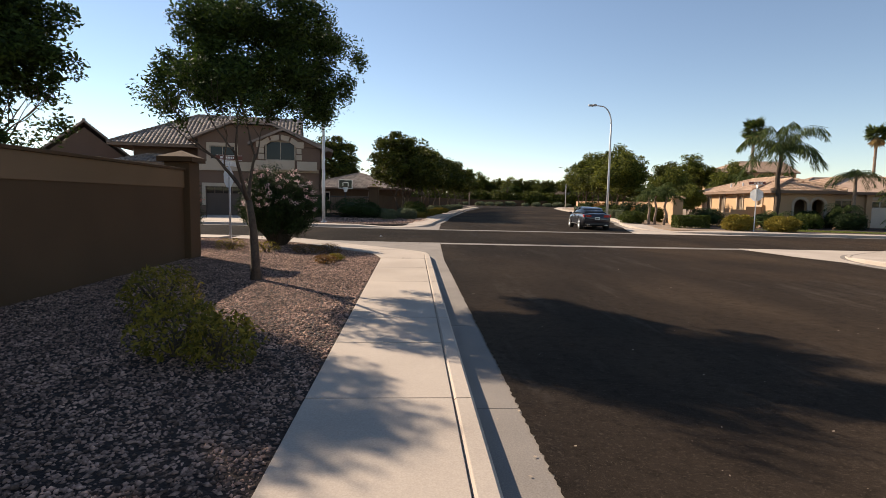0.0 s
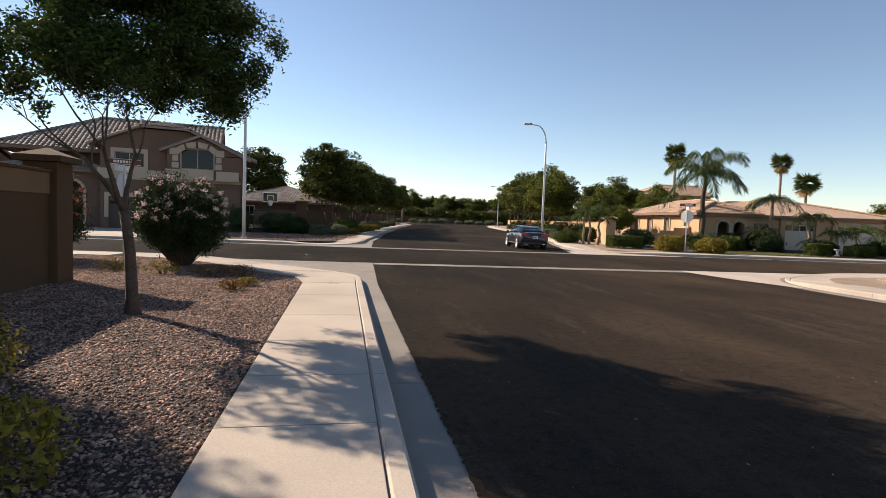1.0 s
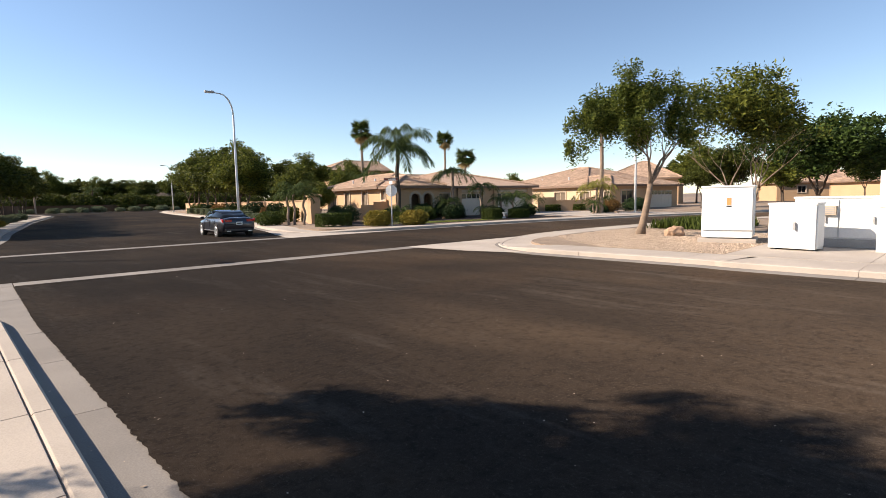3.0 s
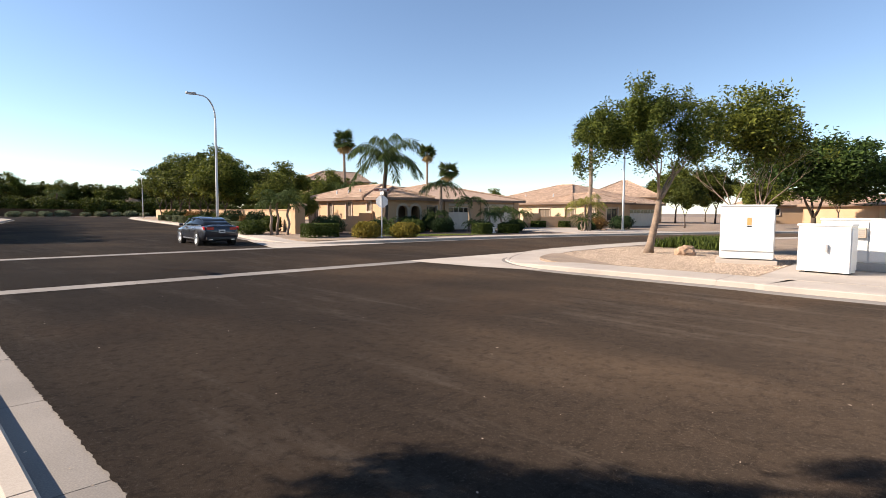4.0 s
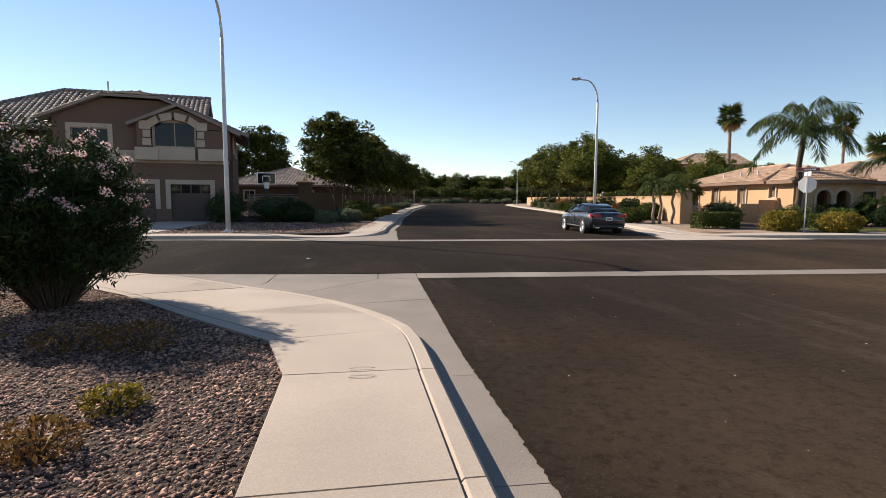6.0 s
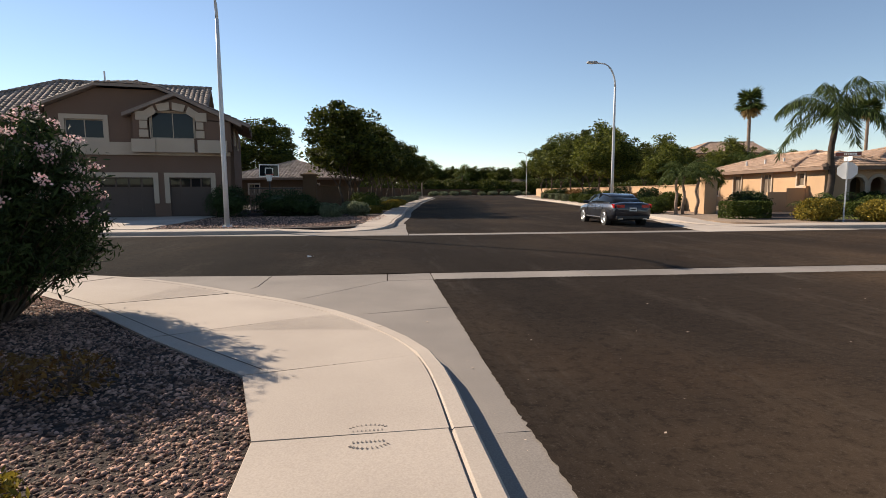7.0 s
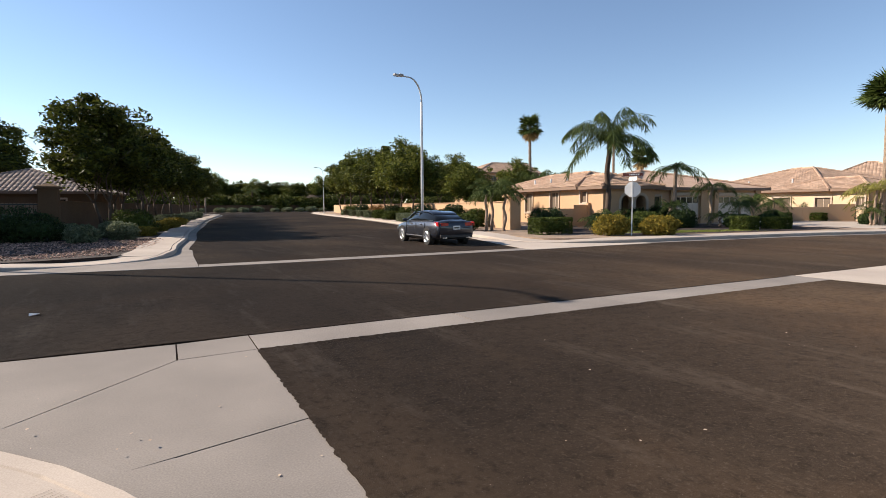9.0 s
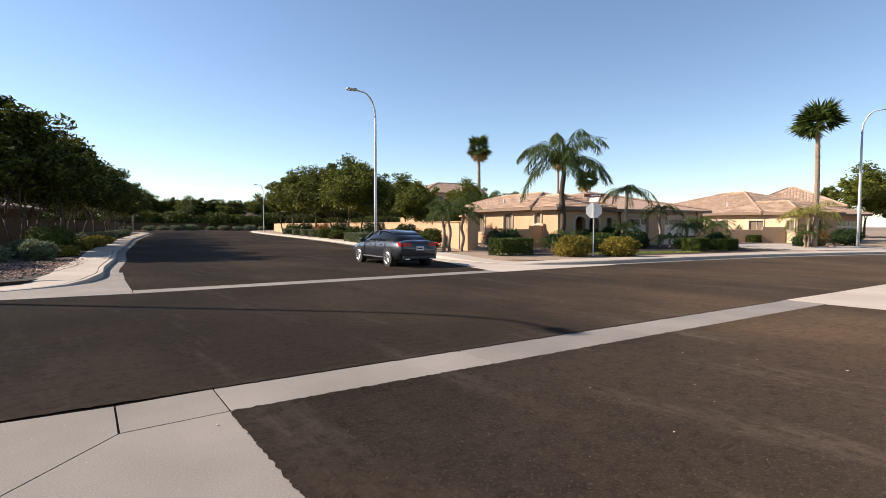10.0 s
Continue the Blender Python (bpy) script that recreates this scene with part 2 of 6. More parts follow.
# ---- mesh helpers ----
class Geo:
    """Verts and faces gathered for one mesh."""

    def __init__(self):
        self.v, self.f = [], []

    def add(self, verts, faces):
        k = len(self.v)
        self.v += [tuple(p) for p in verts]
        self.f += [tuple(k + i for i in face) for face in faces]
        return self

    def box(self, c, s, rz=0.0):
        ca, sa = math.cos(rz), math.sin(rz)
        vs = []
        for dz in (-0.5, 0.5):
            for dx, dy in ((-0.5, -0.5), (0.5, -0.5), (0.5, 0.5), (-0.5, 0.5)):
                x, y = dx * s[0], dy * s[1]
                vs.append((c[0] + x * ca - y * sa, c[1] + x * sa + y * ca, c[2] + dz * s[2]))
        return self.add(vs, [(3, 2, 1, 0), (4, 5, 6, 7), (0, 1, 5, 4), (1, 2, 6, 5), (2, 3, 7, 6), (3, 0, 4, 7)])

    def weld(self):
        """Joins corners that coincide and drops the faces between touching solids."""
        key, ids = {}, []
        vs = []
        for p in self.v:
            k = tuple(round(c, 4) for c in p)
            if k not in key:
                key[k] = len(vs)
                vs.append(p)
            ids.append(key[k])
        seen = {}
        for f in self.f:
            q = tuple(ids[i] for i in f)
            seen.setdefault(frozenset(q), []).append(q)
        self.v, self.f = vs, [q[0] for q in seen.values() if len(q) == 1]
        return self

    def ring_uz(self, x0, x1, z0, z1, t, y0, y1):
        """A rectangular frame in the x-z plane, t wide, outside the given opening."""
        o = [(x0 - t, z0 - t), (x1 + t, z0 - t), (x1 + t, z1 + t), (x0 - t, z1 + t)]
        i = [(x0, z0), (x1, z0), (x1, z1), (x0, z1)]
        vs = [(p[0], y, p[1]) for y in (y0, y1) for p in o + i]
        fs = []
        for k in range(4):
            n = (k + 1) % 4
            fs += [(k, n, 4 + n, 4 + k), (8 + k, 12 + k, 12 + n, 8 + n), (k, 8 + k, 8 + n, n), (4 + k, 4 + n, 12 + n, 12 + k)]
        return self.add(vs, fs)

    def prism(self, poly, z0, z1):
        """poly: (x, y) or (x, y, z) rings, counter-clockwise; a third value is that corner's top."""
        n = len(poly)
        vs = [(p[0], p[1], z0) for p in poly] + [(p[0], p[1], p[2] if len(p) > 2 else z1) for p in poly]
        return self.add(vs, [tuple(range(n - 1, -1, -1)), tuple(range(n, 2 * n))] + [(i, (i + 1) % n, n + (i + 1) % n, n + i) for i in range(n)])

    def sheet_uz(self, poly, v0, v1):
        """A polygon in the x-z plane, given thickness from y = v0 to v1."""
        n = len(poly)
        vs = [(u, v0, z) for u, z in poly] + [(u, v1, z) for u, z in poly]
        return self.add(vs, [tuple(range(n)), tuple(range(2 * n - 1, n - 1, -1))] + [(i, n + i, n + (i + 1) % n, (i + 1) % n) for i in range(n)])

    def tube(self, pts, radii, n=8, cap=True):
        pts = [Vector(p) for p in pts]
        k = len(self.v)
        for i, p in enumerate(pts):
            d = (pts[min(i + 1, len(pts) - 1)] - pts[max(i - 1, 0)]).normalized()
            a = d.cross(Vector((0, 0, 1)) if abs(d.z) < 0.95 else Vector((1, 0, 0))).normalized()
            b = d.cross(a)
            r = radii[i] if isinstance(radii, (list, tuple)) else radii
            self.v += [tuple(p + r * (a * math.cos(2 * math.pi * j / n) + b * math.sin(2 * math.pi * j / n))) for j in range(n)]
        for i in range(len(pts) - 1):
            for j in range(n):
                self.f.append((k + i * n + j, k + (i + 1) * n + j, k + (i + 1) * n + (j + 1) % n, k + i * n + (j + 1) % n))
        if cap:
            self.f += [tuple(k + j for j in range(n)), tuple(k + (len(pts) - 1) * n + j for j in range(n - 1, -1, -1))]
        return self


class Side:
    """A thing together with turned axes for the parts of one side."""

    def __init__(self, ob, m):
        self.ob, self.m = ob, m


def part(name, g, mat, parent=None, label="", smooth=False, bevel=0.0):
    """Links a Geo, a mesh or (verts, faces) arrays as one mesh object."""
    if isinstance(g, Geo):
        me = bpy.data.meshes.new(name)
        me.from_pydata(g.v, [], g.f)
        bm = bmesh.new()
        bm.from_mesh(me)
        bmesh.ops.recalc_face_normals(bm, faces=bm.faces)
        bm.to_mesh(me)
        bm.free()
    else:
        me = g
    if mat and not me.materials:
        me.materials.append(mat)
    if smooth:
        me.polygons.foreach_set("use_smooth", [True] * len(me.polygons))
    ob = new(name, me)
    if isinstance(parent, Side):
        ob.parent, ob.matrix_basis = parent.ob, parent.m
    elif parent:
        ob.parent = parent
    if label:
        ob["label"] = label
    if bevel:
        b = ob.modifiers.new("bevel", "BEVEL")
        b.width, b.segments, b.limit_method = bevel, 2, "ANGLE"
    return ob


def thing(name, m, label, category, group="", kind=""):
    ob = new(name)
    ob.matrix_world = m
    ob.empty_display_size = 0.2
    return tagged(ob, label, category, group, kind)


def quads_mesh(name, mat, c, a, b):
    """Many four-cornered blades from arrays: centres, half-lengths and half-widths (N x 3)."""
    n = len(c)
    vs = np.stack([c - a, c + b * 0.9 - a * 0.1, c + a, c - b * 0.9 - a * 0.1], 1).reshape(-1, 3).astype(np.float32)
    me = bpy.data.meshes.new(name)
    me.vertices.add(4 * n)
    me.vertices.foreach_set("co", vs.ravel())
    me.loops.add(4 * n)
    me.loops.foreach_set("vertex_index", np.arange(4 * n, dtype=np.int32))
    me.polygons.add(n)
    me.polygons.foreach_set("loop_start", np.arange(0, 4 * n, 4, dtype=np.int32))
    me.update(calc_edges=True)
    me.materials.append(mat)
    return me


RNG = np.random.default_rng(7)


def unit(n):
    d = RNG.normal(size=(n, 3))
    return d / np.linalg.norm(d, axis=1, keepdims=True)


def leaves(name, mat, blobs, count, size, clump=0.35, per=40, aspect=0.45, hollow=0.55, droop=0.0):
    """Leaves in many small clumps, scattered through ellipsoid blobs ((x, y, z), (rx, ry, rz))."""
    vol = np.array([b[1][0] * b[1][1] * b[1][2] for b in blobs]) ** 0.8
    which = RNG.choice(len(blobs), max(1, count // per), p=vol / vol.sum())
    cen = np.array([blobs[i][0] for i in which], float)
    rad = np.array([blobs[i][1] for i in which], float)
    r = (hollow ** 3 + (1 - hollow ** 3) * RNG.random(len(which))) ** (1 / 3)
    clumps = cen + unit(len(which)) * rad * r[:, None]
    k = RNG.integers(0, len(clumps), count)
    off = unit(count) * (RNG.random(count) ** 0.5)[:, None] * clump * (0.6 + 0.8 * RNG.random(len(clumps)))[k][:, None]
    off[:, 2] = off[:, 2] * 0.8 - droop * np.abs(RNG.normal(size=count)) * clump
    c = clumps[k] + off
    d = unit(count)
    d[:, 2] = d[:, 2] * 0.6 - 0.25
    d /= np.linalg.norm(d, axis=1, keepdims=True)
    w = np.cross(d, unit(count))
    w /= np.linalg.norm(w, axis=1, keepdims=True)
    s = size * (0.6 + 0.8 * RNG.random(count))[:, None]
    return quads_mesh(name, mat, c, d * s * 0.5, w * s * 0.5 * aspect)


def offset(poly, d):
    """A polyline moved d to its left."""
    out = []
    for i, p in enumerate(poly):
        a, b = poly[max(i - 1, 0)], poly[min(i + 1, len(poly) - 1)]
        t = Vector((b[0] - a[0], b[1] - a[1])).normalized()
        out.append((p[0] - t.y * d, p[1] + t.x * d, *p[2:]))
    return out


def smooth_line(poly, step=0.5):
    """A Catmull-Rom curve through the corners, in steps of about that length."""
    out = []
    for i in range(len(poly) - 1):
        p0, p1, p2, p3 = [np.array(poly[min(max(j, 0), len(poly) - 1)], float) for j in (i - 1, i, i + 1, i + 2)]
        n = max(1, int(np.linalg.norm((p2 - p1)[:2]) / step))
        for k in range(n):
            t = k / n
            out.append(tuple(0.5 * (2 * p1 + (p2 - p0) * t + (2 * p0 - 5 * p1 + 4 * p2 - p3) * t * t + (3 * p1 - p0 - 3 * p2 + p3) * t ** 3)))
    out.append(tuple(float(c) for c in poly[-1]))
    return out


def cut(poly, length):
    """Pieces of a polyline of about that length, sharing their end points."""
    pieces, run, s = [], [poly[0]], 0.0
    for a, b in zip(poly, poly[1:]):
        run.append(b)
        s += math.dist(a[:2], b[:2])
        if s >= length:
            pieces.append(run)
            run, s = [b], 0.0
    if len(run) > 1:
        pieces.append(run)
    return pieces


def shorten(run, gap):
    run = list(run)
    for i, j in ((0, 1), (-1, -2)):
        a, b = np.array(run[i], float), np.array(run[j], float)
        run[i] = tuple(a + (b - a) * min(0.4, gap / np.linalg.norm(b - a)))
    return run


def strip(run, d0, d1, z0, z1, zb=-0.02, bevel=0.006):
    """A slab along a polyline between two offsets; z0, z1 are its top at either side, added to the line's own height. Its rim is eased."""
    g = Geo()
    a, b = offset(run, d0), offset(run, d1)
    ai, bi = offset(run, d0 + bevel), offset(run, d1 - bevel)
    n = len(run)
    vs = []
    for i in range(n):
        h = run[i][2]
        vs += [(a[i][0], a[i][1], zb), (a[i][0], a[i][1], h + z0 - bevel), (ai[i][0], ai[i][1], h + z0),
               (bi[i][0], bi[i][1], h + z1), (b[i][0], b[i][1], h + z1 - bevel), (b[i][0], b[i][1], zb)]
    fs = []
    for i in range(n - 1):
        fs += [(6 * i + j, 6 * i + j + 1, 6 * i + 7 + j, 6 * i + 6 + j) for j in range(5)]
    fs += [tuple(range(5, -1, -1)), tuple(range(6 * (n - 1), 6 * n))]
    return g.add(vs, fs)


# ---- ground and roads ----
H = 0.15
g = Geo().add([(-2500, -2500, -0.05), (2500, -2500, -0.05), (2500, 2500, -0.05), (-2500, 2500, -0.05)], [(0, 1, 2, 3)])
tagged(part("ground", g, DIRT), "dry brown desert ground reaching the horizon", "ground", kind="structure")
g = Geo().add([(-90, -40, 0), (110, -40, 0), (110, 176, 0), (-90, 176, 0)], [(0, 1, 2, 3)])
tagged(part("road", g, ASPHALT), "dark worn asphalt roads meeting at a wide crossing", "road", kind="structure")

# kerb tops: x, y, height; the block lies to the left of each line
SW = smooth_line([(-70, 27.2, H), (-20, 22.6, H), (-9, 21.55, H), (-6.5, 21.2, H), (-4.6, 20.75, 0.12), (-3.3, 20.2, 0.05), (-2.3, 19.4, 0.02), (-1.45, 18.65, 0.02), (-0.68, 17.75, 0.03),
                  (-0.08, 16.55, 0.09), (0.29, 15.4, 0.145), (0.365, 14.4, H), (0.36, 13.75, H)])[::-1]
SE = smooth_line([(13.9, -14, H), (13.65, 6.2, H), (13.8, 9.4, H), (13.82, 12.4, H), (13.85, 14.4, H), (14.1, 15.6, 0.12), (14.75, 16.75, 0.05), (16.2, 18.0, 0.06), (19.4, 18.75, H), (26, 18.6, H),
                  (32, 17.6, H), (40, 15.2, H), (60, 6, H), (95, -14, H)])[::-1]
NE = smooth_line([(100, -6, H), (75, 7, H), (60, 15, H), (50, 20.2, H), (39.5, 24.6, H), (30.9, 27.2, H), (23.4, 28.5, H), (19.1, 29.1, H), (17.1, 29.9, 0.12), (15.7, 31.2, 0.04), (15.1, 32.8, 0.05), (15.2, 36, H),
                  (16.5, 41, H), (18.3, 46.6, H), (23.4, 68.7, H), (30.6, 107, H), (37, 135, H), (44, 150, H), (60, 160, H)])[::-1]
NW = smooth_line([(12.5, 150, H), (13.5, 135, H), (14.9, 122, H), (11, 99, H), (7.2, 78, H), (5.2, 64.5, H), (3.2, 51.5, H), (2.3, 43.3, H), (1.45, 37.5, H), (1.2, 35, H), (0.9, 33.6, H), (0.2, 32.3, 0.06), (-1.6, 31.6, 0.03),
                  (-3.5, 31.35, 0.12), (-5.9, 31.3, H), (-9.3, 31.55, H), (-12.5, 31.9, H), (-20, 32.7, H), (-70, 37.5, H)])[::-1]


def pavement(name, line, slab, width, label, skip=None):
    """Kerb stones, gutter and walkway slabs along one kerb line."""
    top = thing(name, pose(0, 0, 0), label, "pavement", kind="structure")
    for run in cut(line, slab):
        r = shorten(run, 0.005)
        part("kerb", strip(r, -0.025, 0.145, 0, 0, bevel=0.025), CONCRETE, top)
        if not skip or not any(skip(p) for p in run[1:-1]):
            part("slab", strip(r, 0.153, 0.153 + width, 0, 0.0), CONCRETE, top)
    flat = [(x, y, 0.0) for x, y, z in line]
    for run in cut(flat, slab):
        part("gutter", strip(shorten(run, 0.005), -0.45, -0.02, 0.008, 0.014, zb=-0.03, bevel=0.004), GUTTER, top)
    return top


walkway = pavement("pavement_south_west", SW, 2.7, 1.18, "pale concrete walkway with kerb, gutter and scored joints", skip=lambda p: p[0] > -7)
JOINTS = (-14, -11.5, -9, -6.5, -4, -1.5, 1.0, 3.7, 5.35, 6.6, 8.05, 9.75, 11.85, 13.762)
for y0, y1 in zip(JOINTS, JOINTS[1:]):
    run = [(0.36, y0 + 0.008, H), (0.36, y1 - 0.008, H)]
    part("slab", strip(run, 0.153, 1.335, 0, 0), CONCRETE, walkway)
for y0, y1 in ((-14, -9), (-9, -4), (-4, 1.0), (1.0, 3.7), (3.7, 6.6), (6.6, 9.75), (9.75, 11.85), (11.85, 13.75)):
    part("kerb", strip([(0.36, y0 + 0.008, H), (0.36, y1 - 0.008, H)], -0.025, 0.145, 0, 0, bevel=0.025), CONCRETE, walkway)
    part("gutter", strip([(0.36, y0 + 0.12, 0), (0.36, y1 + 0.11, 0)], -0.45, -0.02, 0.008, 0.014, zb=-0.03, bevel=0.004), GUTTER, walkway)
pavement("pavement_south_east", SE, 2.95, 1.35, "pale concrete walkway with kerb on the sunlit corner")
pavement("pavement_north_east", NE, 3.0, 1.35, "pale concrete walkway curving round the far corner")
pavement("pavement_north_west", NW, 3.0, 1.2, "pale concrete walkway with kerb beside shaded planting")


def bed(name, inner, far, mat, label, z=0.13):
    """The raised ground behind a kerb, out to far corners."""
    g = Geo().prism([(p[0], p[1]) for p in inner] + far, -0.04, z)
    return tagged(part(name, g, mat), label, "ground", kind="structure")


bed("ground_south_west", [(-0.93, -14), (-0.93, 14.86), (-1.22, 15.0), (-2.42, 16.3), (-3.87, 18.06), (-5.37, 19.45), (-7, 19.95), (-20, 21.3), (-70, 25.9)], [(-70, -14)], GRAVEL, "reddish brown landscaping gravel bed, darkened as shade between stones")
bed("ground_south_east", offset(SE, 1.25), [(14, -40), (110, -40), (110, -14)], GRAVEL_TAN, "pale tan landscaping gravel")
bed("ground_north_east", offset(NE, 1.25), [(250, -6), (250, 200)], GRAVEL_TAN, "tan gravel front yards")
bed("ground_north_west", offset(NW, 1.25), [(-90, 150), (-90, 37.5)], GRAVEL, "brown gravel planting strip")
g = Geo().prism([(-90, 152), (14, 152), (30, 158), (60, 164), (110, 168), (110, 300), (-90, 300)], -0.04, 0.13)
tagged(part("ground_north", g, DIRT), "dirt strip beyond the end of the street", "ground", kind="structure")


# ---- aprons and cross gutters ----
def slab_poly(name, poly, z, mat, parent, gap=0.011):
    """A flat slab with a hair's breadth of joint all round."""
    c = Vector((sum(p[0] for p in poly) / len(poly), sum(p[1] for p in poly) / len(poly)))
    pts = []
    for p in poly:
        d = c - Vector(p[:2])
        q = Vector(p[:2]) + d * (gap / max(d.length, 0.1))
        pts.append((q.x, q.y))
    return part(name, Geo().prism(pts, -0.03, z), mat, parent)


apron = thing("apron_south_west", pose(0, 0, 0), "grey concrete corner apron with joints", "road apron", kind="structure")
for poly in (
    [(0.385, 13.9), (0.81, 13.9), (0.82, 15.3), (0.91, 17.73), (-0.72, 17.42), (-0.18, 16.5), (0.235, 15.6), (0.36, 14.6)],
    [(-0.72, 17.42), (0.91, 17.73), (0.98, 20.02), (0.14, 20.02), (-1.32, 18.55), (-1.1, 18.1)],
    [(-1.32, 18.55), (0.14, 20.02), (0.18, 20.77), (-2.0, 21.0), (-2.05, 19.85), (-2.18, 19.5)],
    [(-2.18, 19.5), (-2.05, 19.85), (-2.0, 21.0), (-4.65, 21.36), (-6.9, 21.75), (-6.5, 21.27), (-4.6, 20.83), (-3.25, 20.27)],
    [(0.14, 20.02), (0.98, 20.02), (1.015, 20.77), (0.18, 20.77)],
):
    slab_poly("slab", poly, 0.012, GUTTER, apron)
cross = thing("cross_gutter_south", pose(0, 0, 0), "shallow concrete drain strip across the street", "road gutter", kind="structure")
for i in range(4):
    a, b = i / 4, (i + 1) / 4
    lo0, lo1 = [(0.98 + (12.9 - 0.98) * s, 20.02 - 0.85 * s) for s in (a, b)]
    hi0, hi1 = [(1.015 + (12.9 - 1.0) * s, 20.77 - 0.80 * s) for s in (a, b)]
    slab_poly("slab", [lo0, lo1, hi1, hi0], 0.010, GUTTER, cross)
cross2 = thing("cross_gutter_north", pose(0, 0, 0), "shallow concrete drain strip across the far street mouth", "road gutter", kind="structure")
for i in range(4):
    a, b = i / 4, (i + 1) / 4
    q = [(1.38 + 11.3 * s, 29.55 - 0.75 * s) for s in (a, b)] + [(1.44 + 11.3 * s, 30.25 - 0.7 * s) for s in (b, a)]
    slab_poly("slab", q, 0.010, GUTTER, cross2)
apron2 = thing("apron_south_east", pose(0, 0, 0), "pale concrete corner apron beside the crossing", "road apron", kind="structure")
for poly in (
    [(12.9, 19.15), (13.1, 17.0), (13.55, 15.4), (13.75, 14.4), (14.0, 15.6), (14.7, 16.85), (16.1, 18.12), (15.5, 19.75), (12.95, 19.95)],
    [(15.5, 19.75), (16.1, 18.12), (19.4, 18.86), (22, 18.9), (22, 19.3), (18.7, 19.55)],
):
    slab_poly("slab", poly, 0.012, CONCRETE, apron2)
apron3 = thing("apron_north_east", pose(0, 0, 0), "pale concrete apron on the far corner", "road apron", kind="structure")
slab_poly("slab", [(12.7, 28.8), (19, 28.5), (19.1, 28.98), (17, 29.8), (15.6, 31.1), (15.0, 32.8), (15.1, 36), (14.7, 36), (13.4, 32), (12.75, 29.55)], 0.012, CONCRETE, apron3)
apron4 = thing("apron_north_west", pose(0, 0, 0), "concrete apron at the shaded far corner", "road apron", kind="structure")
slab_poly("slab", [(-6, 30.75), (1.38, 29.55), (1.44, 30.25), (1.6, 33), (1.85, 36), (1.4, 36), (1.3, 35), (1.0, 33.5), (0.25, 32.2), (-1.6, 31.5), (-3.5, 31.25), (-5.9, 31.2)], 0.012, GUTTER, apron4)
# widened corner slabs
corner = thing("corner_pavement", pose(0, 0, 0), "broad concrete corner ramp with scored joints", "pavement", kind="structure")
fan = [((0.207, 13.757, H), (-0.97, 13.757)), ((0.08, 15.22, 0.146), (-1.27, 14.94)), ((-0.93, 17.32, 0.035), (-2.45, 16.25)), ((-2.4, 19.25, 0.03), (-3.9, 18.0)), ((-4.65, 20.55, 0.125), (-5.4, 19.4)), ((-7.0, 21.1, 0.153), (-7.0, 19.85))]
KERB_IN = offset(smooth_line(SW, 0.06), 0.153)
for (k0, i0), (k1, i1) in zip(fan, fan[1:]):
    g = Geo()
    n = 8
    def on(p, q, s):
        return tuple(p[j] + (q[j] - p[j]) * s for j in range(len(p)))
    rows = []
    for r in range(n + 1):
        s = 0.006 + r / n * 0.988
        a, b = on(k0, k1, s), on(i0, i1, s)
        # follow the kerb curve between the two corners
        near = min(KERB_IN, key=lambda p: (p[0] - a[0]) ** 2 + (p[1] - a[1]) ** 2)
        a = (near[0], near[1], near[2] + 0.003)
        rows.append((a, (b[0], b[1], H + 0.004)))
    vs = []
    for a, b in rows:
        for c in range(5):
            x, y, z = on(a, b, c / 4)
            vs += [(x, y, z)]
    fs = [(5 * r + c, 5 * r + c + 1, 5 * r + 6 + c, 5 * r + 5 + c) for r in range(n) for c in range(4)]
    m0 = len(vs)
    vs += [(v[0], v[1], -0.03) for v in vs]
    rim = [5 * r for r in range(n + 1)] + [5 * n + c for c in range(1, 5)] + [5 * r + 4 for r in range(n - 1, -1, -1)] + [c for c in range(3, 0, -1)]
    fs += [(rim[j], rim[(j + 1) % len(rim)], m0 + rim[(j + 1) % len(rim)], m0 + rim[j]) for j in range(len(rim))]
    part("slab", g.add(vs, fs), CONCRETE, corner)
    if k0[1] in (15.22, 19.25):
        first = k0[1] == 15.22
        for q in range(26):
            f = q / 25
            s = (0.52 + 0.46 * f) if first else (0.03 + 0.40 * f)
            reach = 0.72 * (f if first else 1 - f) + 0.06
            r = min(int(s * n), n - 1)
            a = on(rows[r][0], rows[r + 1][0], s * n - r)
            b = on(rows[r][1], rows[r + 1][1], s * n - r)
            e = on(a, b, reach)
            a = on(a, b, 0.02)
            t = Vector((rows[r + 1][0][0] - rows[r][0][0], rows[r + 1][0][1] - rows[r][0][1], 0)).normalized() * 0.0024
            gr = Geo().add([(a[0] - t.x, a[1] - t.y, a[2] + 0.004), (e[0] - t.x, e[1] - t.y, e[2] + 0.004), (e[0] + t.x, e[1] + t.y, e[2] + 0.004), (a[0] + t.x, a[1] + t.y, a[2] + 0.004)], [(0, 1, 2, 3)])
            part("groove", gr, GUTTER, corner)


# the joint that runs beside the planted edge
edge = [(-1.14, 15.06, 0.158), (-2.30, 16.36, 0.146), (-3.78, 18.12, 0.144), (-5.30, 19.55, 0.157)]
for (x0, y0, z0), (x1, y1, z1) in zip(edge, edge[1:]):
    w = Vector((y0 - y1, x1 - x0)).normalized() * 0.005
    part("groove", Geo().add([(x0 - w.x, y0 - w.y, z0), (x1 - w.x, y1 - w.y, z1), (x1 + w.x, y1 + w.y, z1), (x0 + w.x, y0 + w.y, z0)], [(0, 1, 2, 3)]), GRAVEL, corner)


